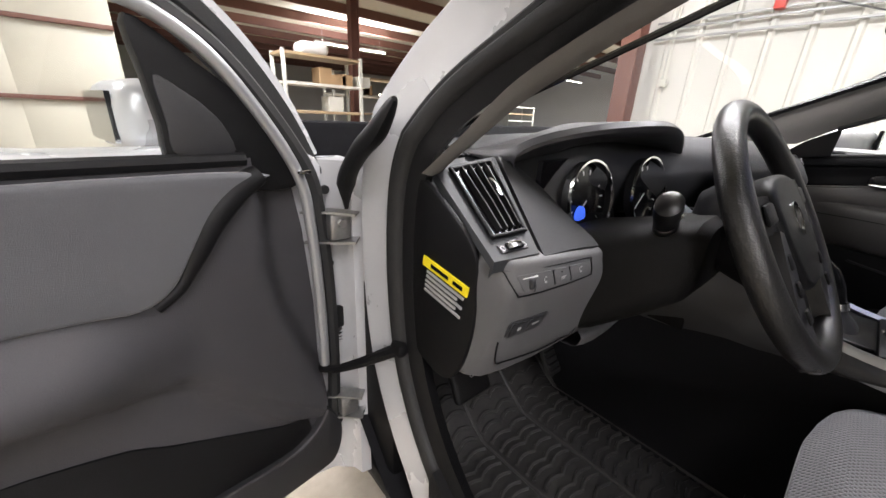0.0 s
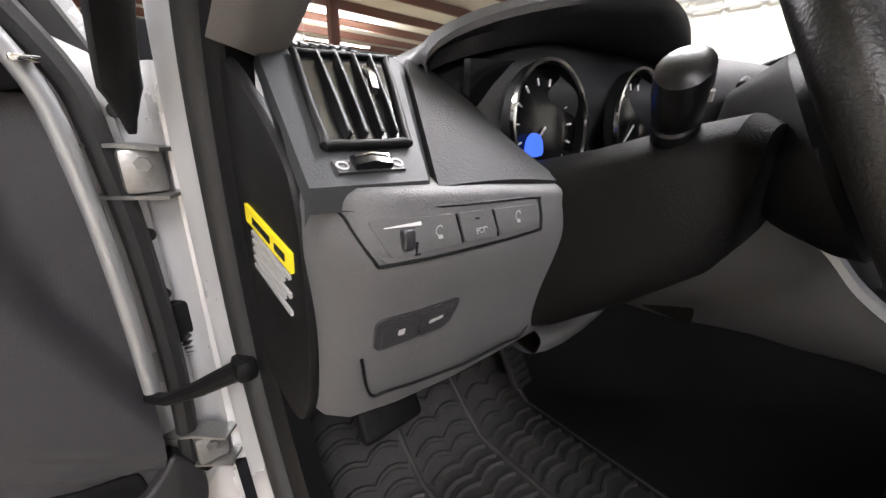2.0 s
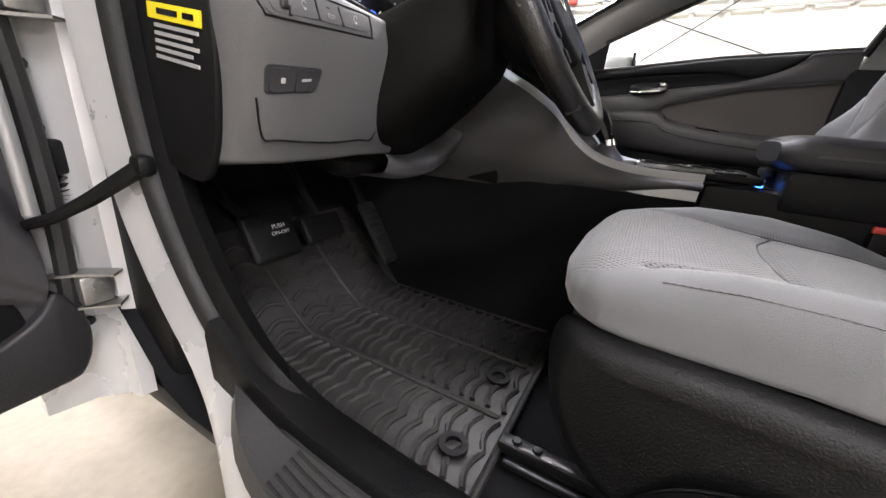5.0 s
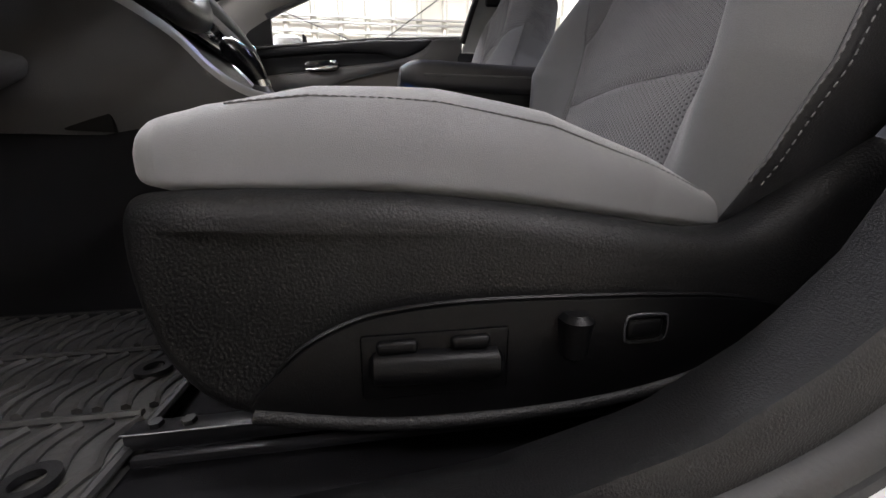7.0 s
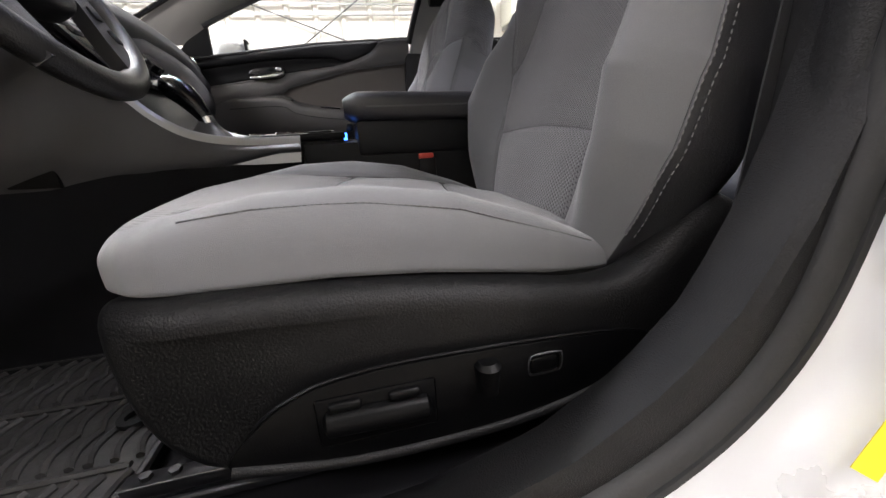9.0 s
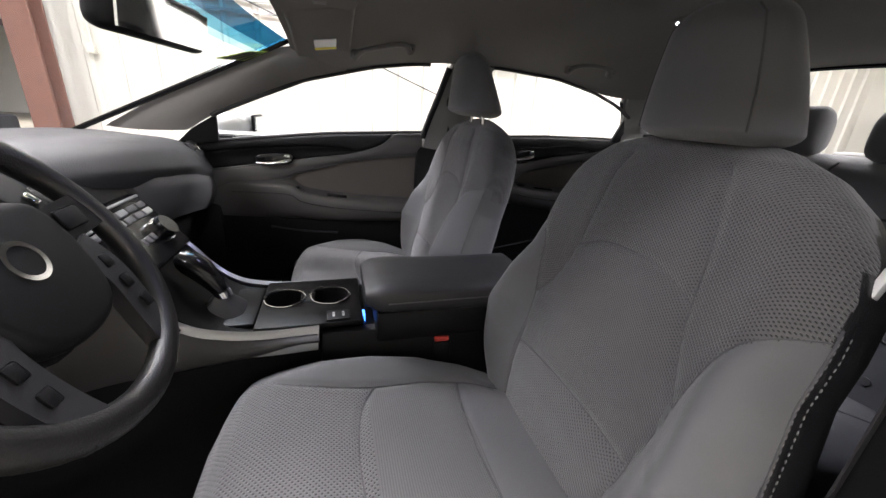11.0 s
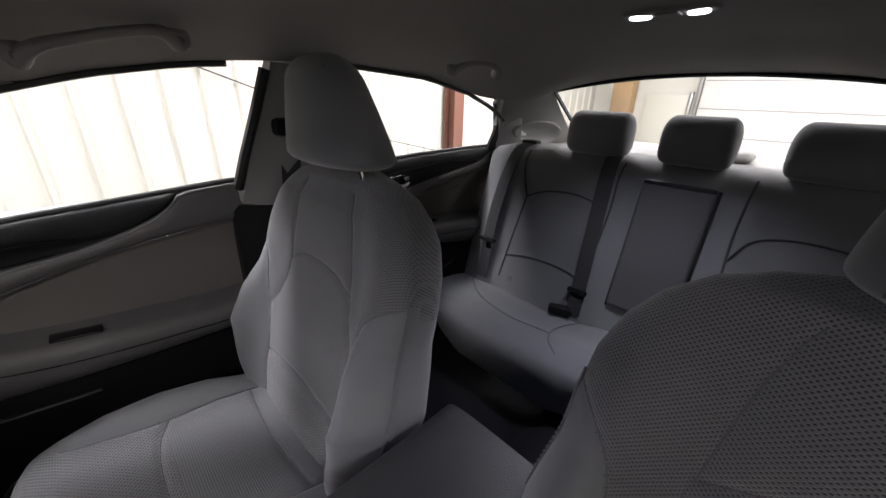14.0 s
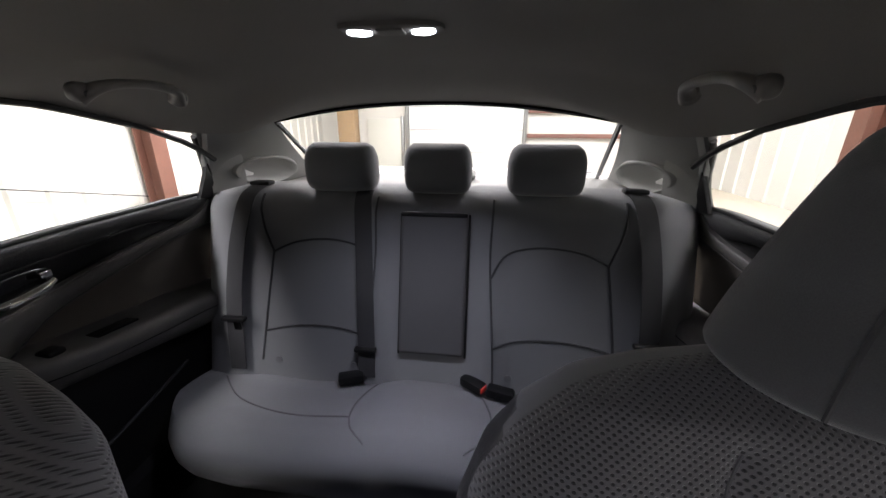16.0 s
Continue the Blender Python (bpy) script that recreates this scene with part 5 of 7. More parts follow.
    yy = np.concatenate([np.linspace(-0.20, 0.28, 90), np.linspace(0.285, 0.368, 26)])
    rings = []
    for y in yy:
        w, mid = cw(y), c_low(y) + 0.018
        ur = np.array([sg(math.cos(a), 0.44 + 0.4 * max(0, (y - 0.2) / 0.168)) for a in angles])
        dist = near_seams(ur * w, np.full(len(ur), y), flat)
        ring = []
        for j, a in enumerate(angles):
            u, v = ur[j], math.sin(a)
            if v >= 0:
                z = mid + (c_top(u, y) - mid) * nose(y) * abs(v) ** 0.5
                z += (-0.005 * math.exp(-((dist[j] / 0.006) ** 2)) + 0.004 * min(1.0, dist[j] / 0.05)) * min(1.0, 2 * v) + 0.0018 * noise.noise(Vector((u * w * 9, y * 9, x0))) * v
            else:
                z = mid - 0.022 * abs(v) ** 0.5
            ring.append(Vector((x0 + u * w * (1 + 0.012 * noise.noise(Vector((u * 2, y * 11, z * 14)))), yo(y), z)))
        rings.append(ring)
    bm = loft(rings)
    for f in bm.faces:
        c = f.calc_center_median()
        y = c.y if driver else -0.2 + (c.y + 0.2) / 0.89
        u = abs(c.x - x0) / cw(y)
        k = 0
        if c.z > cz(y) - 0.035:
            if -0.07 < y < 0.115 and u < 0.66:
                k = 2
            elif y >= 0.115 and u < curve2([(0.1, 0.62), (0.18, 0.645), (0.26, 0.73), (0.315, 0.86), (0.37, 1.0)], y):
                k = 1
        f.material_index = k
    cu = part("cushion", bm, (CLOTH, KNIT_FINE, RIBS), t, "grey cloth seat cushion with ribbed centre")
    uv_from(cu, 0, 1)

    def cp(u, y):
        low = c_low(y) + 0.018
        return Vector((x0 + u * cw(y), yo(y), low + (c_top(u, y) - low) * nose(y) * max(0, 1 - abs(u) ** (2 / (0.44 + 0.4 * max(0, (y - 0.2) / 0.168)))) ** 0.25))

    for q in cuts:
        part("seam", tube([cp(p.x, p.y) + Vector((0, 0, -0.004)) for p in q], 0.0014, 6), SEAM, cu)
    for sx in (-1, 1):
        pts = [cp(sx * curve2([(-0.165, 0.965), (0.0, 0.945), (0.2, 0.93), (0.30, 0.90)], y), y) for y in np.linspace(-0.165, 0.262, 50)]
        part("welt", tube([p + Vector((0, 0, 0.0034)) for p in pts], 0.0009, 6), SEAM, cu)
        stitching("stitching", pts, THREAD, cu, 0.007, 0.0045, 0.0007, out=(sx * 0.0010, 0, 0.0040))
    # side shield
    sx = -1 if driver else 1
    base = [(0.315, 0.505), (0.285, 0.515), (0.20, 0.517), (0.08, 0.508), (-0.05, 0.490), (-0.13, 0.478), (-0.19, 0.485), (-0.25, 0.53), (-0.30, 0.56), (-0.335, 0.53), (-0.30, 0.44), (-0.23, 0.385), (-0.15, 0.345), (0.0, 0.318), (0.14, 0.318), (0.24, 0.335), (0.295, 0.372), (0.318, 0.42), (0.325, 0.47)]
    for side in (-1, 1):
        pts = spline([(0, y, z) for y, z in base], 4, loop=True)
        bm = slab([(x0 + side * 0.215, p.y + (0.030 * max(0, (p.y - 0.1) / 0.22) if driver else 0), p.z) for p in pts], (side * 0.058, 0, 0), r=0.026, seg=6)
        for v in bm.verts:
            v.co.x -= side * 0.045 * max(0, (v.co.y - 0.25) / 0.1) ** 2
        sh = part("side_shield", bm, SHIELD, t, "charcoal moulded side shield")
        if side == sx and driver:
            xs = x0 + side * 0.2725
            pl = spline([(0, y, z) for y, z in ((0.25, 0.345), (0.222, 0.388), (0.185, 0.412), (0.14, 0.424), (0.05, 0.428), (-0.14, 0.420), (-0.22, 0.402), (-0.18, 0.362), (-0.10, 0.337), (0.0, 0.325), (0.14, 0.324))], 4, loop=True)
            part("switch_panel", slab([(xs, p.y, p.z) for p in pl], (side * 0.004, 0, 0), r=0.0015), SWITCH_BLACK, sh, "black seat switch panel")
            part("panel_groove", tube([(xs + side * 0.001, p.y, p.z) for p in spline([(0, 0.248, 0.35), (0, 0.222, 0.390), (0, 0.185, 0.414), (0, 0.14, 0.426), (0, 0.05, 0.430), (0, -0.14, 0.422), (0, -0.22, 0.404)], 5)], 0.0022, 6), SWITCH_BLACK, sh)
            part("panel_edge", tube([(xs + side * 0.003, p.y, p.z) for p in spline([(0, 0.25, 0.347), (0, 0.14, 0.327), (0, 0.0, 0.325), (0, -0.10, 0.337), (0, -0.18, 0.362), (0, -0.225, 0.392)], 5)], 0.0065, 10), SHIELD, sh)
            part("switch_recess", rbox(xs + side * 0.002, xs + side * 0.006, 0.050, 0.168, 0.352, 0.408, 0.003, 2), SWITCH_BLACK, sh)
            part("slide_switch", loft([[(xs + side * (0.004 + 0.016 * k * max(0.0, math.sin(a)) ** 0.7), y, 0.380 + 0.5 * (y - 0.11) * 0.05 + 0.014 * k * math.cos(a)) for a in np.linspace(0, math.pi, 12)] for y, k in ((0.056, 0.5), (0.060, 0.95), (0.085, 1.0), (0.135, 1.0), (0.158, 0.95), (0.162, 0.5))]), SWITCH_BLACK, sh, "long black slide switch")
            for y0, y1 in ((0.066, 0.098), (0.124, 0.156)):
                part("slide_switch_top", rbox(xs, xs + side * 0.012, y0, y1, 0.393, 0.404, 0.004, 3), SWITCH_BLACK, sh)
            part("recline_switch", loft([[(xs + side * (0.003 + 0.020 * k * max(0.0, math.sin(a)) ** 0.6), -0.006 - 0.014 * math.cos(a) * k, z) for a in np.linspace(0, math.pi, 10)] for z, k in ((0.376, 0.5), (0.380, 0.8), (0.400, 0.9), (0.412, 1.0), (0.417, 0.7))]), SWITCH_BLACK, sh, "upright black recline switch")
            part("lumbar_switch", rbox(xs, xs + side * 0.0065, -0.092, -0.055, 0.385, 0.408, 0.007, 4), SWITCH_BLACK, sh)
            part("lumbar_rim", tube(spline([(xs + side * 0.0045, y, z) for y, z in ((-0.055, 0.390), (-0.055, 0.404), (-0.060, 0.409), (-0.088, 0.409), (-0.094, 0.404), (-0.094, 0.390), (-0.088, 0.384), (-0.060, 0.384))], 3, loop=True), 0.0012, 6, loop=True), SCUFF, sh)
    part("base_pan", rbox(x0 - 0.22, x0 + 0.22, -0.25, 0.29, 0.36, 0.49, 0.03), VINYL, t)
    part("front_skirt", loft([[(x0 + sg(math.cos(a), 0.5) * (0.235 + k), 0.18 + 0.165 * math.sin(a) * (1 + k), z) for a in np.linspace(0, math.pi, 30)] for z, k in ((0.515, -0.02), (0.505, 0.01), (0.47, 0.02), (0.40, 0.01), (0.35, -0.03))], closed=False), SHIELD, t, "charcoal front skirt under the cushion")
    for rx in (-0.19, 0.19):
        r = part("rail", rbox(x0 + rx - 0.012, x0 + rx + 0.012, -0.28, 0.40, 0.266, 0.285, 0.004), RAIL, t, "black steel seat rail")
        part("rail", rbox(x0 + rx - 0.03, x0 + rx - 0.02, -0.2, 0.385, 0.262, 0.272, 0.003), RAIL, t)
        part("rail_edge", tube([(x0 + rx - 0.012, y, 0.285) for y in (0.40, 0.2, -0.2)], 0.0014, 6), RAIL, r)
        for by in (0.345, 0.375):
            part("rail_bolt", disc((x0 + rx, by, 0.284), (0, 0, 1), 0, 0.007, 0.006, 6), RAIL, r)
        part("rail_leg", rbox(x0 + rx - 0.015, x0 + rx + 0.015, -0.2, 0.27, 0.28, 0.37, 0.006), PLASTIC_BLACK, t)
    # headrest
    hb = org + up * 0.612 + Vector((-0.015 if driver else -0.03, 0.030 if driver else 0.052, 0.004 if driver else 0.022))
    rings = []
    for q in np.concatenate([np.linspace(0, 0.12, 9), np.linspace(0.16, 0.85, 16), np.linspace(0.87, 1, 10)]):
        e = math.sqrt(max(0.0, 1 - max(0.0, (0.12 - q) / 0.12) ** 2 * 0.75)) * math.sqrt(max(0.0, 1 - max(0.0, (q - 0.80) / 0.205) ** 2))
        w = (0.104 - 0.036 * q ** 1.8) * (0.35 + 0.65 * e) * (1.0 if driver else 1.2)
        dpt = (0.080 - 0.046 * q) * (0.15 + 0.85 * e)
        c = hb + Vector((0, 0.030 * q - 0.010, 0.172 * q))
        rings.append([c + Vector((sg(math.cos(a), 0.88) * w, sg(math.sin(a), 0.92) * dpt, 0.004 * math.sin(a) * (1 - q))) for a in np.linspace(0, 2 * math.pi, 48, endpoint=False)])
    h = part("headrest", loft(rings), CLOTH, t, "grey cloth wedge headrest on chrome posts")
    uv_from(h, 0, 2)
    for sx in (-1, 1):
        pts = [hb + Vector((sx * (0.104 - 0.036 * q ** 1.8) * (0.80 if q < 0.9 else 0.7) * (1.0 if driver else 1.13), 0.030 * q - 0.010 + (0.080 - 0.046 * q) * 0.66, 0.172 * q)) for q in np.linspace(0.1, 0.9, 14)]
        part("seam", tube(pts, 0.0013, 6), SEAM, h)
    for px in (-0.06, 0.06):
        part("post", tube([hb + Vector((px * 0.8, -0.03, -0.07)), hb + Vector((px * 0.8, -0.012, 0.02))], 0.0065, 12), CHROME, h, "chrome post")
        part("post_guide", loft([[(x0 + px * 0.8 + sg(math.cos(a), 0.7) * w, hb.y - 0.028 + sg(math.sin(a), 0.7) * w * 0.75, hb.z + dz) for a in np.linspace(0, 2 * math.pi, 20, endpoint=False)] for w, dz in ((0.020, -0.045), (0.021, -0.028), (0.018, -0.022), (0.010, -0.021))]), PLASTIC_BLACK, t)
    # buckle
    bx = x0 + (0.255 if driver else -0.255)
    bk = part("belt_buckle", rbox(bx - 0.014, bx + 0.014, -0.085, -0.045, 0.50, 0.59, 0.006), PLASTIC_BLACK, t, "black seat belt buckle")
    part("release_button", rbox(bx - 0.011, bx + 0.011, -0.08, -0.046, 0.588, 0.6, 0.003), RED, bk, "red release button")
    return t


front_seat(-0.37, True)
front_seat(0.382, False)
clip = thing("hook_tab", (-0.60, -0.33, 0.95), "small white plastic tab on the seat side", "tab")
for y, z in ((-0.345, 0.945), (-0.325, 0.885)):
    part("tab", rbox(-0.004, 0.004, -0.006, 0.006, -0.016, 0.016, 0.002, m=pose(-0.612, y, z, 25, 0, 0)), LABEL_WHITE, clip)

# rear bench
rear = thing("rear_bench", (0, -0.9, 0.26), "grey cloth rear bench with three headrests", "car seat")


def bench_top(x, y):
    hol = 0.014 * (math.exp(-(((abs(x) - 0.34) / 0.13) ** 2)))
    return curve2([(-1.0, 0.525), (-0.90, 0.546), (-0.79, 0.556), (-0.745, 0.549), (-0.715, 0.530), (-0.70, 0.50)], y) - hol + 0.012 * math.exp(-((x / 0.10) ** 4))


bm = bmesh.new()
rows = []
for x in np.linspace(-0.66, 0.66, 61):
    k = max(0.0, (abs(x) - 0.50) / 0.16)
    yf = -0.695 - 0.13 * k ** 2.2
    zs = [(-1.0, bench_top(x, -1.0))]
    for y in np.linspace(-0.98, yf - 0.03, 16):
        zs.append((y, bench_top(x, y) - 0.02 * k ** 3))
    e = bench_top(x, -0.725) - 0.02 * k ** 3
    zs += [(yf - 0.012, e - 0.012), (yf, e - 0.035), (yf - 0.003, e - 0.08), (yf - 0.02, 0.41), (yf - 0.05, 0.36), (yf - 0.1, 0.28)]
    rows.append([(x, y, z) for y, z in zs])
loft(rows, closed=False, bm=bm)
cu = part("cushion", bm, CLOTH, rear, "grey cloth bench cushion")
uv_from(cu, 0, 1)
for q in ([(0.13, -0.95), (0.155, -0.89), (0.168, -0.83), (0.155, -0.775), (0.11, -0.735)], [(-0.13, -0.95), (-0.155, -0.89), (-0.168, -0.83), (-0.155, -0.775), (-0.11, -0.735)], [(0.165, -0.80), (0.3, -0.80), (0.46, -0.83), (0.56, -0.91)], [(-0.165, -0.80), (-0.3, -0.80), (-0.46, -0.83), (-0.56, -0.91)]):
    part("seam", tube([(p.x, p.y, bench_top(p.x, p.y) + 0.0005) for p in spline([(a, b, 0) for a, b in q], 6)], 0.0022, 6), SEAM, cu)


def rb_y(x, z):
    """Front face of the rear backrest."""
    base = -0.955 - (z - 0.55) * 0.27
    bol = 0.03 * math.exp(-(((abs(x) - 0.55) / 0.06) ** 2)) + 0.018 * math.exp(-(((abs(x) - 0.155) / 0.035) ** 2))
    top = max(0.0, (z - 0.98) / 0.06)
    side = max(0.0, (abs(x) - 0.62) / 0.07)
    return base + bol * (1 - top) - 0.05 * top ** 2 - 0.08 * side ** 2


rows = []
for x in np.linspace(-0.69, 0.69, 71):
    zt = 1.035 - 0.03 * max(0, (abs(x) - 0.5) / 0.19) ** 2
    rows.append([(x, rb_y(x, z), z) for z in np.linspace(0.46, zt - 0.015, 26)] + [(x, rb_y(x, zt) - 0.01, zt), (x, rb_y(x, zt) - 0.10, zt + 0.002), (x, rb_y(x, zt) - 0.12, zt - 0.03)])
bk = part("backrest", loft(rows, closed=False), CLOTH, rear, "grey cloth bench backrest")
uv_from(bk, 0, 2)
for s in (1, -1):
    for q in ([(0.155, 0.835), (0.185, 0.885), (0.24, 0.905), (0.31, 0.909), (0.385, 0.898), (0.445, 0.872)], [(0.445, 0.872), (0.472, 0.94), (0.485, 1.02)], [(0.445, 0.872), (0.46, 0.74), (0.475, 0.575)], [(0.165, 0.655), (0.23, 0.670), (0.30, 0.676), (0.38, 0.672), (0.466, 0.655)], [(0.155, 1.02), (0.15, 0.9), (0.155, 0.80), (0.165, 0.66), (0.17, 0.55)]):
        part("seam", tube([(s * p.x, rb_y(p.x, p.y) + 0.0012, p.y) for p in spline([(a, b, 0) for a, b in q], 6)], 0.0030, 6), DEEP_SEAM, bk)
    for x, z in ((0.21, 0.575), (0.43, 0.575)):
        part("anchor_tag", disc((s * x, rb_y(x, z) + 0.001, z), (0, 1, 0.2), 0, 0.010, 0.003, 14), PLASTIC_GREY, bk)
am = part("centre_armrest", rbox(-0.088, 0.088, -0.014, 0.022, -0.188, 0.190, 0.012, 4, m=pose(-0.004, -1.022, 0.806, 15, 0, 0)), ARM_CLOTH, rear, "dark folded centre armrest")
part("armrest_strap", rbox(-0.086, 0.086, 0.012, 0.0245, 0.180, 0.192, 0.003, m=pose(-0.004, -1.022, 0.802, 15, 0, 0)), PLASTIC_BLACK, am)
for gx in (-0.0935, 0.0855):
    part("armrest_gap", rbox(gx, gx + 0.006, 0.0, 0.008, -0.19, 0.19, 0.002, m=pose(-0.004, -1.022, 0.802, 15, 0, 0)), PLASTIC_BLACK, am)
for x, w in ((0.262, 0.100), (-0.004, 0.090), (-0.283, 0.098)):
    rings = []
    for q in np.linspace(0, 1, 15):
        e = max(0.02, 1 - abs(2 * q - 1) ** (2.6 if q > 0.5 else 4.0)) ** 0.5
        rings.append([(x + sg(math.cos(a), 0.7) * w * (0.70 + 0.30 * e), -1.125 + sg(math.sin(a), 0.7) * (0.05 * e + 0.006), 1.030 + 0.130 * q) for a in np.linspace(0, 2 * math.pi, 28, endpoint=False)])
    h = part("headrest", loft(rings), CLOTH, rear, "grey cloth rear headrest")
    uv_from(h, 0, 2)
    for px in (-0.04, 0.04):
        part("post", tube([(x + px, -1.125, 1.0), (x + px, -1.125, 1.05)], 0.005, 8), CHROME, h)


def belt(pts, name, label, across=(1, 0, 0), w=0.046):
    t = thing("seat_belt", pts[0], label, "seat belt", "rear seat belts")
    part("webbing", ribbon(spline(pts, 8), w, 0.002, across), BELT, t)
    return t


for s in (1, -1):
    b = belt([(s * 0.515, -1.16, 1.045), (s * 0.518, -1.075, 1.022), (s * 0.526, -1.03, 0.95), (s * 0.533, -0.992, 0.85), (s * 0.535, -0.955, 0.72), (s * 0.53, -0.925, 0.56)], "seat_belt", "black rear seat belt hanging over the bench side")
    part("tongue", rbox(s * 0.532 - 0.034, s * 0.532 + 0.034, -0.955, -0.935, 0.70, 0.712, 0.004), PLASTIC_BLACK, b, "black belt tongue")
    part("tongue_plate", rbox(s * 0.525 - 0.012, s * 0.525 + 0.012, -0.95, -0.944, 0.655, 0.70, 0.003), CHROME, b)
    part("guide", rbox(s * 0.516 - 0.03, s * 0.516 + 0.03, -1.16, -1.125, 1.038, 1.05, 0.004), PLASTIC_BLACK, b)
b = belt([(0.195, -1.11, 1.035), (0.19, -1.065, 1.0), (0.178, -1.01, 0.85), (0.17, -0.965, 0.68), (0.165, -0.935, 0.56)], "seat_belt", "black centre rear seat belt")
part("tongue", rbox(0.14, 0.2, -0.96, -0.94, 0.63, 0.642, 0.004), PLASTIC_BLACK, b)
for x, y, r, c in ((0.205, -0.925, 20, PLASTIC_BLACK), (-0.12, -0.94, -35, RED), (-0.19, -0.915, -15, PLASTIC_BLACK)):
    t = thing("belt_buckle", (x, y, 0.56), "black rear belt buckle lying on the bench", "buckle", "rear buckles")
    part("case", rbox(-0.034, 0.034, -0.016, 0.016, -0.012, 0.014, 0.006, m=pose(x, y, 0.562, 0, 0, r)), PLASTIC_BLACK, t)
    part("button", rbox(-0.036, -0.026, -0.012, 0.012, -0.006, 0.010, 0.002, m=pose(x, y, 0.562, 0, 0, r)), c, t)


# ---- dashboard ----
dash = thing("dashboard", (0, 0.8, 0.6), "two-tone dashboard, charcoal top over grey lower panels", "dashboard")
ST = [(-0.715, 0.750, 0.846, 0.872, 0.908, 1.03), (-0.66, 0.745, 0.848, 0.868, 0.910, 1.06), (-0.60, 0.738, 0.850, 0.862, 0.914, 1.08), (-0.55, 0.742, 0.848, 0.862, 0.914, 1.08), (-0.50, 0.768, 0.852, 0.868, 0.915, 1.08), (-0.40, 0.76, 0.93, 0.82, 0.975, 1.10), (-0.18, 0.70, 0.93, 0.78, 0.985, 1.11),
      (0.0, 0.60, 0.94, 0.70, 0.985, 1.12), (0.2, 0.555, 0.93, 0.64, 0.98, 1.11), (0.45, 0.545, 0.90, 0.63, 0.965, 1.08), (0.62, 0.56, 0.87, 0.64, 0.945, 1.04), (0.70, 0.575, 0.86, 0.65, 0.935, 0.98)]
rows = []
for x, y0, z0, y1, z1, y2 in ST:
    prof = spline([(x, y0 + 0.03, z0 - 0.10), (x, y0, z0 - 0.03), (x, y0 + 0.006, z0), (x, (y0 + y1) / 2, (z0 + z1) / 2 + 0.012), (x, y1 + 0.05, z1 + 0.006), (x, y2, 0.962), (x, y2 + 0.02, 0.90)], 4)
    rows.append(prof)
fine = []
for i in range(len(rows[0])):
    fine.append(spline([r[i] for r in rows], 4))
part("top_pad", loft(fine, closed=False), DASH_TOP_LIT, dash, "charcoal soft dashboard top")
# end cap towards the door
cap = spline([(0, 0.742, 0.65), (0, 0.722, 0.72), (0, 0.718, 0.79), (0, 0.728, 0.85), (0, 0.785, 0.895), (0, 0.86, 0.93), (0, 0.90, 0.90), (0, 0.90, 0.72), (0, 0.86, 0.64), (0, 0.78, 0.615)], 4, loop=True)
part("end_cap", slab([(-0.715, p.y, p.z) for p in cap], (-0.012, 0, 0), r=0.005), PLASTIC_BLACK, dash, "black side cover of the dashboard")
part("dash_core", rbox(-0.71, 0.70, 0.84, 1.1, 0.62, 0.9, 0.03), PLASTIC_BLACK, dash)
# left lower panel
secs = []
for x, yy, zt, zb in ((-0.7262, 0.738, 0.832, 0.668), (-0.7252, 0.724, 0.834, 0.665), (-0.722, 0.712, 0.835, 0.663), (-0.715, 0.688, 0.841, 0.660), (-0.70, 0.672, 0.843, 0.660), (-0.66, 0.662, 0.841, 0.660), (-0.60, 0.652, 0.838, 0.663), (-0.53, 0.645, 0.832, 0.668), (-0.468, 0.644, 0.829, 0.668), (-0.455, 0.647, 0.827, 0.668), (-0.449, 0.658, 0.824, 0.668), (-0.447, 0.70, 0.815, 0.668)):
    secs.append(spline([(x, yy + 0.12, zt + 0.008), (x, yy + 0.055, zt + 0.006), (x, yy + 0.014, zt + 0.002), (x, yy + 0.005, zt - 0.012), (x, yy, zt - 0.04), (x, yy + 0.012, zt - 0.09), (x, yy + 0.026, zt - 0.14), (x, yy + 0.041, zb - 0.004), (x, yy + 0.052, zb - 0.018), (x, yy + 0.10, zb - 0.020)], 4))
low = part("lower_panel", loft(secs, closed=False), PLASTIC_GREY, dash, "grey driver lower panel with switches")
under = [spline([(x, 0.73, zt + 0.012), (x, 0.686, zt + 0.002), (x, 0.682, zt - 0.016), (x, 0.70, zt - 0.032), (x, 0.78, zt - 0.036)], 4) for x, zt in ((-0.475, 0.648), (-0.45, 0.640), (-0.41, 0.634), (-0.36, 0.634), (-0.31, 0.640), (-0.27, 0.652), (-0.23, 0.672), (-0.20, 0.69))]
part("column_rim", loft(under, closed=False), PLASTIC_GREY, dash, "grey lower rim round the steering column")
PANEL_Y = [(-0.722, 0.712), (-0.715, 0.688), (-0.70, 0.672), (-0.66, 0.662), (-0.60, 0.652), (-0.53, 0.645), (-0.475, 0.648)]


def panel_y(x, z):
    return curve2(PANEL_Y, x) + curve2([(0.84, 0.013), (0.828, 0.005), (0.812, 0.001), (0.80, 0.0), (0.78, 0.003), (0.75, 0.012), (0.72, 0.0205), (0.70, 0.0255), (0.66, 0.0355), (0.64, 0.0405)], z)


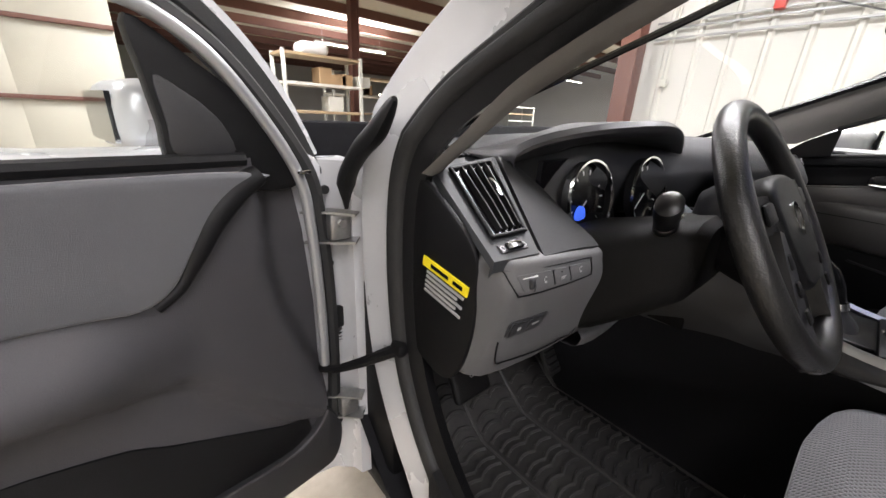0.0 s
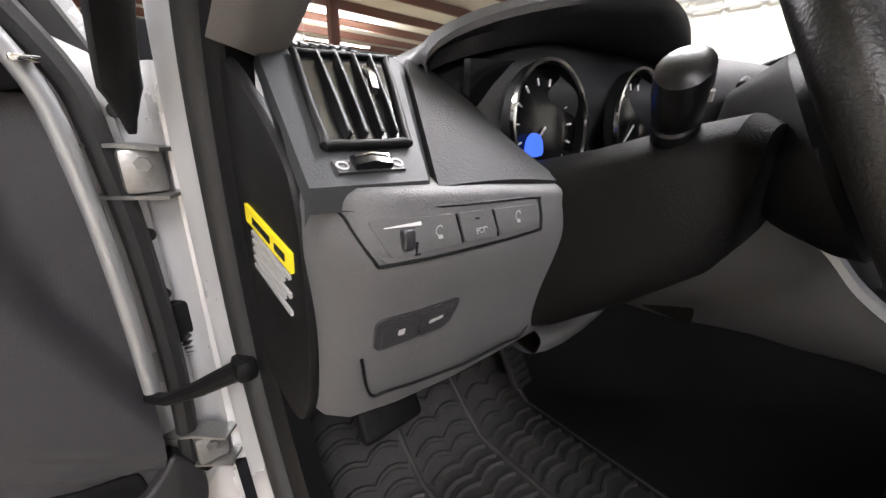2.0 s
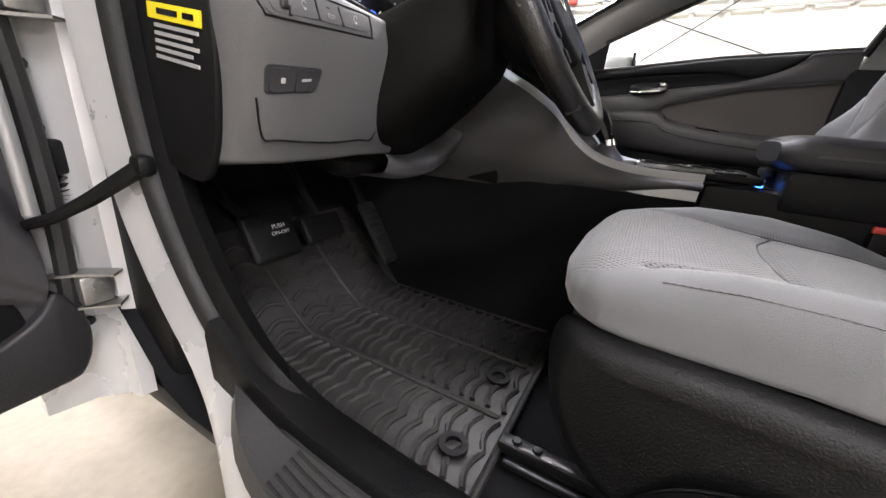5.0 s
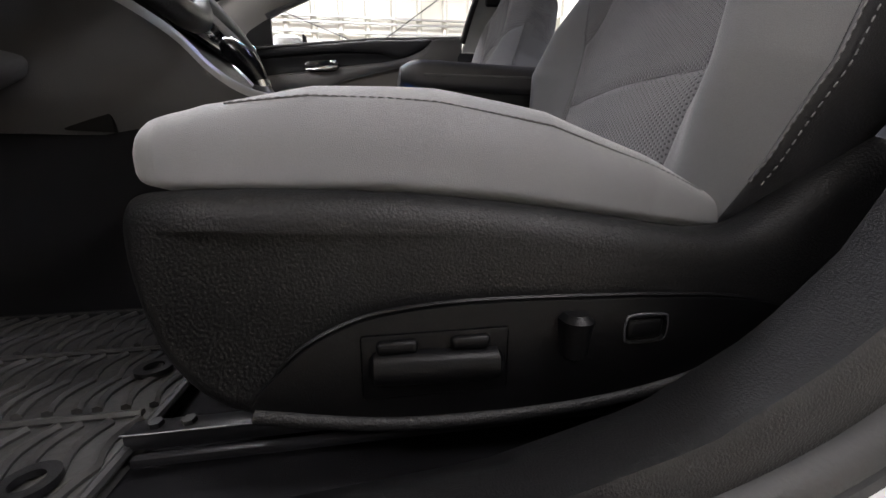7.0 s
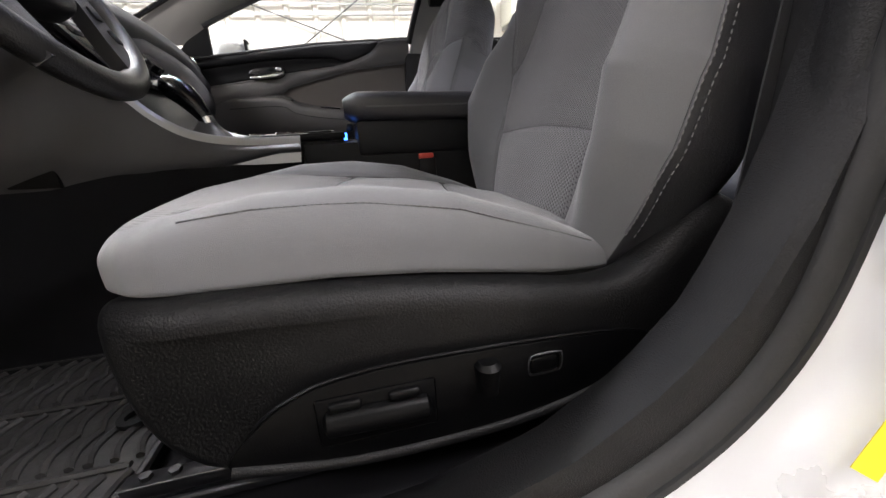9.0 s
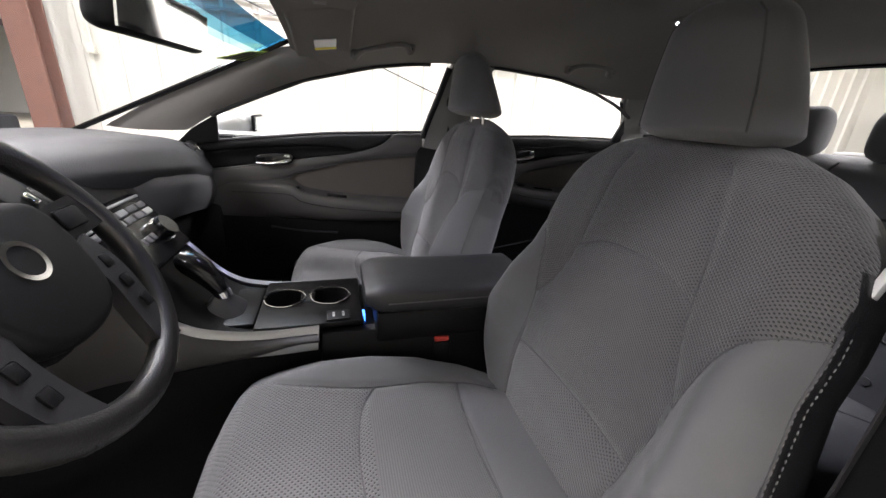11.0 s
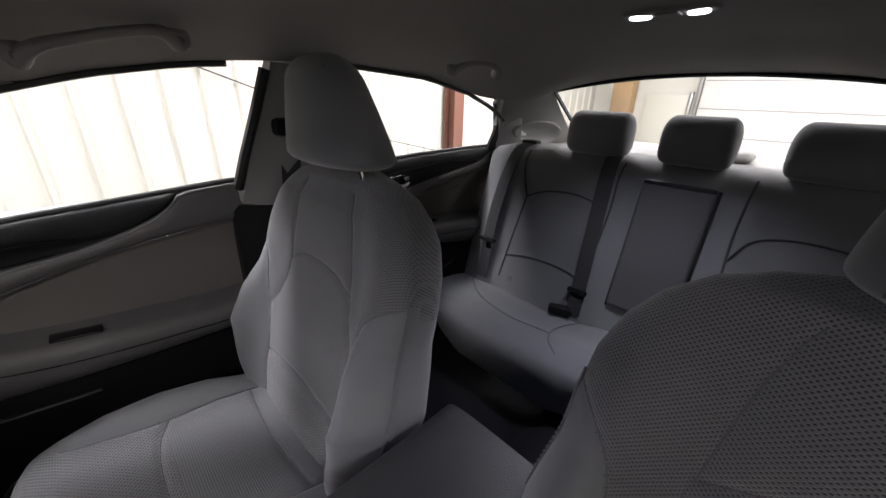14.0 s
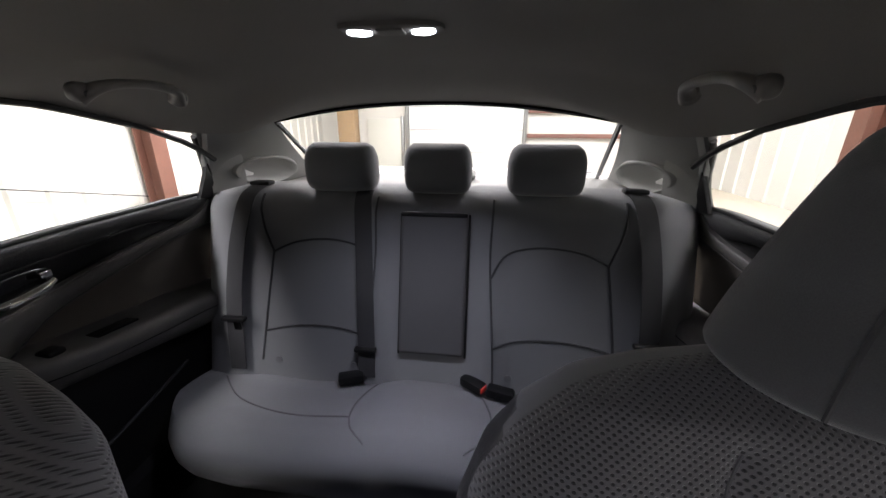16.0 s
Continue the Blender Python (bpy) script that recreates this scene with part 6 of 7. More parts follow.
def inlay(corners, lift, mat, name, owner, round_by=0.004, label=""):
    """A rounded plate that follows the curved panel; corners run round it as (x, z)."""
    pts = []
    n = len(corners)
    for i in range(n):
        p, a, b = (Vector((*corners[k % n], 0)) for k in (i, i - 1, i + 1))
        ra, rb = p + (a - p).normalized() * round_by, p + (b - p).normalized() * round_by
        for u in (0, 0.25, 0.5, 0.75, 1):
            pts.append(ra.lerp(p, u).lerp(p.lerp(rb, u), u))
    mid = sum(pts, Vector()) / len(pts)
    rings = []
    for k, dep in ((1.0, -0.004), (1.0, lift - 0.0008), (0.985, lift), (0.75, lift), (0.5, lift), (0.25, lift), (0.02, lift)):
        rings.append([(q.x, panel_y(q.x, q.y) - dep, q.y) for q in (mid.lerp(p, k) for p in pts)])
    return part(name, loft(rings), mat, owner, label)


def groove(corners, lift, r, name, owner, loop=True):
    pts = spline([(x, 0, z) for x, z in corners], 4, loop=loop)
    return part(name, tube([(p.x, panel_y(p.x, p.z) - lift, p.z) for p in pts], r, 6, loop=loop), PLASTIC_BLACK, owner)


bz = inlay([(-0.7080, 0.8310), (-0.5600, 0.8285), (-0.5600, 0.8046), (-0.6957, 0.7990)], 0.0012, PLASTIC_GREY, "switch_bezel", low, 0.010, "grey switch bezel")
groove([(-0.7094, 0.8285), (-0.7042, 0.8319), (-0.6298, 0.8307), (-0.5638, 0.8294), (-0.5586, 0.8260), (-0.5586, 0.8065), (-0.5638, 0.8037), (-0.6298, 0.8003), (-0.6891, 0.7981), (-0.6986, 0.8015)], 0.0006, 0.0012, "bezel_gap", bz)
inlay([(-0.7014, 0.8272), (-0.6420, 0.8263), (-0.6382, 0.8056), (-0.6891, 0.8028)], 0.0022, PLASTIC_GREY, "dimmer_plate", bz)
inlay([(-0.6392, 0.8263), (-0.6109, 0.8257), (-0.6071, 0.8068), (-0.6364, 0.8056)], 0.0022, PLASTIC_GREY, "eco_button", bz)
inlay([(-0.6090, 0.8257), (-0.5647, 0.8247), (-0.5647, 0.8084), (-0.6052, 0.8068)], 0.0022, PLASTIC_GREY, "stability_button", bz)
for x in (-0.640, -0.609):
    part("plate_gap", tube([(x - 0.001, panel_y(x, 0.826) - 0.002, 0.826), (x + 0.003, panel_y(x, 0.806) - 0.002, 0.806)], 0.0009, 6), PLASTIC_BLACK, bz)
part("dimmer_slot", rbox(-0.0025, 0.0025, -0.003, 0.002, -0.010, 0.0, 0.001, m=pose(-0.671, panel_y(-0.6778, 0.8122) - 0.001, 0.812)), PLASTIC_BLACK, bz)
part("dimmer_wheel", rbox(-0.0045, 0.0045, -0.004, 0.003, -0.007, 0.007, 0.002, 3, m=pose(-0.678, panel_y(-0.678, 0.815) - 0.002, 0.814)), SCUFF, bz)
inlay([(-0.6920, 0.8225), (-0.6675, 0.8241), (-0.6675, 0.8219), (-0.6920, 0.8219)], 0.0026, WHITE_INK, "scale_mark", bz, 0.0004)
for x, z in ((-0.6557, 0.8172), (-0.5864, 0.8191)):
    part("symbol", disc((x, panel_y(x, z) - 0.0023, z), (0.1, -1, 0), 0.0028, 0.0036, 0.0004, 12), GREY_INK, bz)
    inlay([(x - 0.0015, z - 0.003), (x + 0.002, z - 0.003), (x + 0.002, z - 0.0055), (x - 0.0015, z - 0.0055)], 0.0026, GREY_INK, "symbol", bz, 0.0003)
inlay([(-0.6265, 0.8219), (-0.6227, 0.8219), (-0.6227, 0.8206), (-0.6265, 0.8206)], 0.0026, PLASTIC_BLACK, "indicator", bz, 0.0006)
lb = inlay([(-0.6940, 0.7532), (-0.6259, 0.7581), (-0.6317, 0.7302), (-0.6924, 0.7220)], 0.0010, SCUFF, "opener_bezel", low, 0.008, "dark grey opener switches")
inlay([(-0.6891, 0.7503), (-0.6612, 0.7523), (-0.6612, 0.7282), (-0.6883, 0.7249)], 0.0024, SCUFF, "opener_button", lb)
inlay([(-0.6596, 0.7525), (-0.6333, 0.7540), (-0.6366, 0.7314), (-0.6596, 0.7284)], 0.0024, SCUFF, "opener_button", lb)
inlay([(-0.6768, 0.7413), (-0.6719, 0.7417), (-0.6719, 0.7359), (-0.6768, 0.7355)], 0.0029, GREY_INK, "symbol", lb, 0.001)
inlay([(-0.6530, 0.7429), (-0.6415, 0.7450), (-0.6415, 0.7421), (-0.6530, 0.7396)], 0.0029, GREY_INK, "symbol", lb, 0.001)
groove([(-0.7000, 0.7180), (-0.6900, 0.6750), (-0.6700, 0.6720), (-0.6000, 0.6700), (-0.5500, 0.6740), (-0.5250, 0.6750), (-0.5150, 0.7000), (-0.5050, 0.7330)], 0.0006, 0.0013, "cover_gap", low, loop=False)
# vent
VC = [Vector(p) for p in ((-0.701, 0.725, 0.862), (-0.640, 0.722, 0.863), (-0.567, 0.861, 0.934), (-0.666, 0.849, 0.928))]
VN = Vector((0, -0.474, 0.88))


def V(u, v, lift=0.0):
    return VC[0].lerp(VC[1], u).lerp(VC[3].lerp(VC[2], u), v) + VN * lift


vb = part("vent_bezel", loft([[V(u, v, 0.004 - 0.010 * (abs(u - 0.5) > 0.85) - 0.014 * (v > 1.12 or v < -0.3)) for u in (-0.36, -0.33, -0.18, 0.0, 0.25, 0.5, 0.75, 1.0, 1.2, 1.35, 1.37)] for v in (-0.33, -0.28, -0.15, 0, 0.25, 0.5, 0.75, 1.0, 1.1, 1.14)], closed=False), BEZEL, dash, "satin charcoal vent surround")
RIGHT = spline([(-0.512, 0.662, 0.836), (-0.51, 0.70, 0.854), (-0.508, 0.74, 0.874), (-0.50, 0.79, 0.90), (-0.50, 0.86, 0.935)], 3)
LEFT = [V(1.355, v, 0.002) for v in np.linspace(-0.31, 1.12, len(RIGHT))]
rows = [[a.lerp(b, k / 6) + VN * 0.004 * math.sin(math.pi * k / 6) for k in range(7)] for a, b in zip(LEFT, RIGHT)]
rows = [[p + Vector((0, 0.01, -0.03)) for p in rows[0]]] + rows
part("side_skin", loft([[r[0] - VN * 0.02] + r + [r[-1] - VN * 0.03] for r in rows], closed=False), SKIN, dash, "charcoal soft skin beside the dials")
part("vent_hole", slab([V(u, v, 0.0045) for u, v in ((0, 0), (1, 0), (1, 1), (0, 1))], VN * 0.0015), GLOSS_BLACK, vb)
part("vent_rim", tube(spline([V(u, v, 0.008) for u, v in ((-0.02, 0.06), (0.05, -0.02), (0.92, -0.02), (1.0, 0.05), (1.0, 0.93), (0.95, 1.0), (0.06, 1.0), (-0.02, 0.94))], 3, loop=True), 0.0034, 10, loop=True), PLASTIC_BLACK, vb)
for k in range(4):
    u = 0.20 + 0.20 * k
    part("vent_slat", ribbon([V(u + 0.05, 0.02, 0.008), V(u + 0.01, 0.35, 0.010), V(u - 0.02, 0.97, 0.008)], 0.011, 0.0016, (0.35, 0.44, 0.82)), PLASTIC_BLACK, vb)
    part("slat_edge", tube([V(u + 0.05, 0.03, 0.0135), V(u + 0.01, 0.35, 0.0155), V(u - 0.02, 0.96, 0.0135)], 0.0009, 6), PLASTIC_GREY, vb)
part("vent_tab", ribbon([V(0.70, 0.42, 0.014), V(0.68, 0.55, 0.018), V(0.66, 0.68, 0.014)], 0.006, 0.006, (1, 0, 0)), CHROME, vb, "chrome vent tab")
part("vent_wheel_slot", ribbon([V(0.02, -0.165, 0.0045), V(0.86, -0.165, 0.0045)], 0.013, 0.003, VC[3] - VC[0]), SCUFF, vb)
part("vent_wheel", ribbon([V(0.22, -0.165, 0.007), V(0.44, -0.165, 0.0095), V(0.68, -0.165, 0.007)], 0.010, 0.006, VC[3] - VC[0]), GLOSS_BLACK, vb)
part("vent_wheel_edge", tube([V(0.24, -0.145, 0.0105), V(0.44, -0.145, 0.0125), V(0.66, -0.145, 0.0105)], 0.0011, 6), CHROME, vb)
for u in (0.10, 0.79):
    part("vent_mark", disc(V(u, -0.165, 0.006), VN, 0.003, 0.0043, 0.0008, 14), GREY_INK, vb)
part("defrost_vent", slab([(-0.665, 0.885, 0.941), (-0.575, 0.895, 0.946), (-0.585, 0.935, 0.952), (-0.655, 0.925, 0.948)], (0, 0, 0.004), r=0.001), GLOSS_BLACK, dash)
for k in range(7):
    x = -0.656 + 0.011 * k
    part("defrost_slat", tube([(x, 0.889, 0.946 + 0.0006 * k), (x + 0.008, 0.928, 0.954 + 0.0005 * k)], 0.0018, 6), PLASTIC_DARK, dash)
# airbag warning sticker on the end cap
stk = thing("warning_label", (-0.728, 0.76, 0.76), "yellow and black airbag warning label", "label")
sm = Matrix(((0, 0, -1, -0.7285), (-1, 0, 0, 0.83), (0, 1, 0, 0.802), (0, 0, 0, 1))) @ pose(0, 0, 0, 0, 0, -9)
part("yellow_strip", rbox(0, 0.10, -0.006, 0.010, -0.0015, 0.001, 0, m=sm), YELLOW, stk)
for k in range(5):
    part("text_bar", rbox(0.012, 0.095 - 0.012 * (k % 2), -0.014 - 0.008 * k, -0.010 - 0.008 * k, -0.001, 0.001, 0, m=sm), GREY_INK, stk)
for x0_, x1_ in ((0.02, 0.06), (0.07, 0.09)):
    part("print_bar", rbox(x0_, x1_, -0.001, 0.005, 0.0, 0.0016, 0, m=sm), GLOSS_BLACK, stk)
# instrument hood and dials
hood = []
for a in np.linspace(-0.12, math.pi + 0.12, 25):
    cx = -0.325 - 0.200 * math.cos(a)
    yl = 0.675 + 0.165 * max(0, math.cos(a)) ** 1.6 + 0.03 * max(0, -math.cos(a)) ** 2
    hz = 0.945 + 0.072 * math.sin(a)
    ci = -0.325 - 0.184 * math.cos(a)
    hi = 0.940 + 0.054 * math.sin(a)
    hood.append([(ci, max(0.80, yl + 0.03), hi - 0.02), (ci, yl + 0.012, hi), (cx, yl + 0.002, hz - 0.012), (cx, yl, hz - 0.004), (cx, yl + 0.012, hz + 0.004), (cx * 0.98, max(0.84, yl + 0.05), hz - 0.006), (cx * 0.96 - 0.012, 1.0, 0.945)])
part("instrument_hood", loft(hood, closed=False), VINYL, dash, "charcoal arched instrument hood")
part("cluster_panel", slab([(-0.495, 0.80, 0.80), (-0.17, 0.76, 0.80), (-0.17, 0.76, 0.965), (-0.495, 0.80, 0.945)], (0, 0.01, 0)), GLOSS_BLACK, dash)
AX = Vector((-0.04, -1, 0.16))
for c, m in (((-0.412, 0.757, 0.876), 0), ((-0.250, 0.722, 0.880), 1)):
    g = part("dial", disc(c, AX, 0, 0.070, 0.003, 48), GLOSS_BLACK, dash, "round instrument dial with chrome ring")
    part("dial_ring", disc(Vector(c) + AX.normalized() * 0.014, AX, 0.0695, 0.0735, 0.005, 48), CHROME, g, "thin chrome ring")
    part("dial_tube", disc(c, AX, 0.0685, 0.0715, 0.0145, 48), PLASTIC_BLACK, g)
    part("needle", ribbon([Vector(c) + AX.normalized() * 0.006, Vector(c) + AX.normalized() * 0.006 + Vector((-0.03, 0, -0.03))], 0.003, 0.001, (1, 0, 1)), WHITE_INK, g)
    for k in range(12):
        a = radians(225 - 24.5 * k)
        e = Vector((math.cos(a), 0, math.sin(a)))
        e = (e - AX.normalized() * e.dot(AX.normalized())).normalized()
        p = Vector(c) + AX.normalized() * 0.0045
        part("tick", tube([p + e * 0.047, p + e * 0.055], 0.0012, 5), WHITE_INK, g)
part("trip_display", slab([(p.x, 0.744, p.y) for p in spline([(-0.452, 0.846, 0), (-0.424, 0.846, 0), (-0.424, 0.858, 0), (-0.430, 0.867, 0), (-0.440, 0.871, 0), (-0.449, 0.869, 0), (-0.455, 0.860, 0)], 3, loop=True)], (0, 0.003, 0)), BLUE_GLOW, dash, "lit blue trip display")
# column and stalks
col = thing("steering_column", (-0.39, 0.62, 0.8), "black steering column shroud with stalks", "column")
bm = loft([[(-0.415 + sg(math.cos(a), 0.45) * w, y, zc + sg(math.sin(a), 0.6) * h) for a in np.linspace(0, 2 * math.pi, 40, endpoint=False)] for y, zc, w, h in ((0.535, 0.845, 0.075, 0.045), (0.55, 0.835, 0.092, 0.062), (0.60, 0.805, 0.108, 0.078), (0.66, 0.770, 0.116, 0.092), (0.74, 0.735, 0.125, 0.105), (0.80, 0.72, 0.12, 0.10))])
part("shroud", bm, COLUMN, col, "charcoal column shroud")
part("column_well", rbox(-0.50, -0.28, 0.74, 0.84, 0.60, 0.86, 0.03), PLASTIC_BLACK, col)
st_ = part("stalk", tube([(-0.445, 0.602, 0.832), (-0.466, 0.596, 0.856), (-0.490, 0.590, 0.880)], [0.018, 0.015, 0.014], 14), PLASTIC_BLACK, col, "black indicator stalk")
kn0, kn1 = Vector((-0.486, 0.590, 0.876)), Vector((-0.532, 0.579, 0.924))
part("stalk_knob", tube([kn0.lerp(kn1, k) for k in (0, 0.04, 0.30, 0.33, 0.36, 0.70, 0.93, 1.0)], [0.013, 0.019, 0.0195, 0.0175, 0.0195, 0.0215, 0.0205, 0.013], 20, flat=0.8, up=(0, 1, 0)), STALK, st_, "black stalk end switch")
part("stalk_mark", tube([kn0.lerp(kn1, 0.5) + Vector((-0.004, -0.0185, 0.002)), kn0.lerp(kn1, 0.62) + Vector((-0.004, -0.0188, 0.002))], 0.0016, 6), GREY_INK, st_)
part("stalk_collar", tube([(-0.446, 0.604, 0.828), (-0.454, 0.600, 0.840), (-0.461, 0.598, 0.848), (-0.465, 0.597, 0.853)], [0.034, 0.033, 0.026, 0.02], 20), PLASTIC_BLACK, st_)
part("stalk", tube([(-0.32, 0.60, 0.862), (-0.26, 0.592, 0.88), (-0.22, 0.588, 0.888)], [0.012, 0.011, 0.016], 12), PLASTIC_BLACK, col)
# steering wheel
WC = Vector((-0.340, 0.485, 0.880))
wt = radians(30)
WU, WN = Vector((0, math.sin(wt), math.cos(wt))), Vector((0, -math.cos(wt), math.sin(wt)))
WX = Vector((1, 0, 0))
wheel = thing("steering_wheel", WC, "worn black leather steering wheel with grey spokes", "steering wheel")
W = lambda a, b, c=0.0: WC + WX * a + WU * b + WN * c
rim = [W(0.181 * math.sin(a), 0.181 * math.cos(a)) for a in np.linspace(0, 2 * math.pi, 72, endpoint=False)]
part("rim", tube(rim, 0.0192, 18, loop=True, flat=0.9), LEATHER, wheel, "black stitched leather rim")
hub = [(-0.085, 0.055), (-0.06, 0.075), (0, 0.08), (0.06, 0.075), (0.085, 0.055), (0.09, 0.0), (0.07, -0.06), (0.03, -0.085), (-0.03, -0.085), (-0.07, -0.06), (-0.09, 0.0)]
part("hub_cover", slab([W(p.x, p.y, -0.02) for p in spline([(a, b, 0) for a, b in hub], 4, loop=True)], WN * 0.04, r=0.014, seg=4), PLASTIC_BLACK, wheel, "black airbag cover")
part("badge", disc(W(0, 0.012, 0.0195), WN, 0.018, 0.024, 0.003, 28), CHROME, wheel, "oval chrome badge")
for s in (-1, 1):
    part("upper_spoke", ribbon([W(s * 0.07, 0.03, 0.0), W(s * 0.12, 0.035, -0.004), W(s * 0.18, 0.04, -0.002)], 0.05, 0.026, WU), PLASTIC_BLACK, wheel)
    sp = part("lower_spoke", ribbon(spline([W(s * 0.085, 0.005, 0.006), W(s * 0.10, -0.05, 0.004), W(s * 0.095, -0.11, 0.0), W(s * 0.085, -0.165, 0.0)], 5), 0.045, 0.02, WX), PLASTIC_DARK, wheel, "dark grey lower spoke")
    for k in range(3):
        part("spoke_button", rbox(-0.008, 0.008, -0.010, 0.010, 0, 0.004, 0.003, m=Matrix.Translation(W(s * 0.10, -0.03 - 0.035 * k, 0.013)) @ Matrix(((1, 0, 0), (0, WU.y, WN.y), (0, WU.z, WN.z))).to_4x4()), PLASTIC_BLACK, sp)
    part("spoke_pad", rbox(-0.022, 0.022, -0.014, 0.014, 0, 0.006, 0.004, m=Matrix.Translation(W(s * 0.115, 0.035, 0.011)) @ Matrix(((1, 0, 0), (0, WU.y, WN.y), (0, WU.z, WN.z))).to_4x4()), PLASTIC_BLACK, wheel)
part("hub_shell", tube([W(0, 0.0, -0.015), W(0, 0.0, -0.03), W(0, 0, -0.06), W(0, -0.01, -0.085)], [0.085, 0.095, 0.088, 0.06], 24), PLASTIC_BLACK, wheel, "black rear shell of the hub")
# passenger side of the dashboard
bm = loft([spline([(x, y0 + 0.012, z0 - 0.015), (x, y0 - 0.004, z0 - 0.05), (x, y0 + 0.0, z0 - 0.10), (x, y0 + 0.02, z0 - 0.14)], 4) for x, y0, z0 in ((0.10, 0.585, 0.93), (0.2, 0.553, 0.925), (0.33, 0.543, 0.91), (0.45, 0.543, 0.893), (0.56, 0.553, 0.872), (0.64, 0.565, 0.86), (0.70, 0.575, 0.852))], closed=False)
part("fascia_band", bm, PLASTIC_GREY, dash, "grey curved fascia band")
bm = loft([spline([(x, 0.57, 0.80), (x, 0.60, 0.74), (x, 0.63, 0.62), (x, 0.72, 0.52)], 4) for x in (0.14, 0.3, 0.5, 0.69)], closed=False)
part("glove_box", bm, PLASTIC_BLACK, dash, "black glove box lid")
pv = part("vent_bezel", rbox(-0.06, 0.06, -0.012, 0.01, -0.03, 0.03, 0.008, m=pose(0.615, 0.60, 0.915, -35, 0, 8)), PLASTIC_DARK, dash)
part("vent_tab", rbox(-0.008, 0.008, -0.018, -0.01, -0.012, 0.012, 0.003, m=pose(0.625, 0.60, 0.915, -35, 0, 8)), CHROME, pv)
part("vent_slat", rbox(-0.05, 0.05, -0.016, -0.01, -0.004, 0.0, 0.001, m=pose(0.615, 0.60, 0.915, -35, 0, 8)), PLASTIC_BLACK, pv)
# ---- centre console ----
con = thing("centre_console", (0, 0.3, 0.3), "centre console with silver trim, shifter and cup holders", "console")
STACK = spline([(0, y, z) for y, z in ((0.62, 0.92), (0.58, 0.875), (0.54, 0.825), (0.485, 0.755), (0.435, 0.698), (0.38, 0.665), (0.30, 0.652), (0.20, 0.650))], 6)
PATH_L = [(0.68, 0.875), (0.61, 0.826), (0.545, 0.790), (0.488, 0.750), (0.442, 0.700), (0.39, 0.666), (0.31, 0.650), (0.20, 0.648)]
PS = spline([(0, y, z) for y, z in PATH_L], 6)
WID = lambda y: curve2([(0.68, 0.19), (0.60, 0.172), (0.50, 0.15), (0.38, 0.125), (0.2, 0.115)], y)
body = [[(-WID(p.y) + 0.022, p.y, p.z - 0.012), (WID(p.y) - 0.022, p.y, p.z - 0.012), (WID(p.y) - 0.03, p.y + 0.03, 0.27), (-WID(p.y) + 0.03, p.y + 0.03, 0.27)] for p in STACK] + [[(-0.11, -0.30, 0.63), (0.11, -0.30, 0.63), (0.115, -0.30, 0.27), (-0.115, -0.30, 0.27)]]
con_body = part("body", loft(body), SWITCH_BLACK, con, "black console body")
for s in (-1, 1):
    rings = []
    for p in PS:
        w = WID(p.y)
        rings.append([(s * (w - 0.014), p.y, p.z - 0.004), (s * (w - 0.006), p.y, p.z + 0.003), (s * w, p.y, p.z - 0.004), (s * (w + 0.003), p.y + 0.004, p.z - 0.05)])
    part("side_trim", loft(rings), SATIN, con, "satin silver console edge")
    rings = []
    for p in PS:
        w = WID(p.y)
        low = min(p.z - 0.03, curve2([(0.2, 0.628), (0.3, 0.60), (0.42, 0.578), (0.65, 0.58)], p.y))
        rings.append([(s * (w + 0.002), p.y + 0.004, p.z - 0.012)] + [(s * (w + 0.006 + 0.010 * math.sin(math.pi * v)), p.y + 0.10 * v * max(0, (p.y - 0.2) / 0.4), p.z - 0.012 - (p.z - 0.012 - low) * v) for v in (0.2, 0.4, 0.6, 0.8)] + [(s * w, p.y + 0.11 * max(0, (p.y - 0.2) / 0.4), low), (s * (w - 0.02), p.y + 0.11 * max(0, (p.y - 0.2) / 0.4), low)])
    part("side_panel", loft(rings, closed=False), CONSOLE_GREY, con, "grey console side panel")
for s in (-1, 1):
    # grey panel in near-black column plastic, its shadow put into the colour
    part("tunnel_side", slab([(s * 0.168, 0.60, 0.582), (s * 0.168, 0.60, 0.86), (s * 0.175, 0.80, 0.84), (s * 0.18, 1.02, 0.80), (s * 0.18, 1.02, 0.60), (s * 0.172, 0.80, 0.59)], (-s * 0.012, 0, 0), r=0.004), COLUMN, con)
con_rear = part("rear_side", rbox(-0.118, 0.118, -0.30, 0.20, 0.28, 0.635, 0.015), PLASTIC_BLACK, con)
# stack controls on the sloping face
sl = Matrix.Translation((0, 0.572, 0.858)) @ Euler((radians(-40), 0, 0)).to_matrix().to_4x4()
stack = part("control_face", rbox(-0.13, 0.13, -0.012, 0.008, -0.13, 0.085, 0.01, m=sl), GLOSS_BLACK, con, "gloss black control face")
part("display", rbox(-0.10, 0.10, -0.016, -0.011, 0.015, 0.075, 0.003, m=sl), PLASTIC_BLACK, stack)
part("display_bezel", rbox(-0.12, 0.12, -0.016, -0.010, 0.003, 0.009, 0.002, m=sl), SATIN, stack)
for x in (-0.07, 0.07):
    kn = part("knob", disc(sl @ Vector((x, -0.012, -0.075)), sl.to_3x3() @ Vector((0, -1, 0)), 0, 0.024, 0.022, 28), GLOSS_BLACK, stack, "round black climate knob")
    part("knob_ring", disc(sl @ Vector((x, -0.013, -0.075)), sl.to_3x3() @ Vector((0, -1, 0)), 0.024, 0.027, 0.006, 28), CHROME, kn)
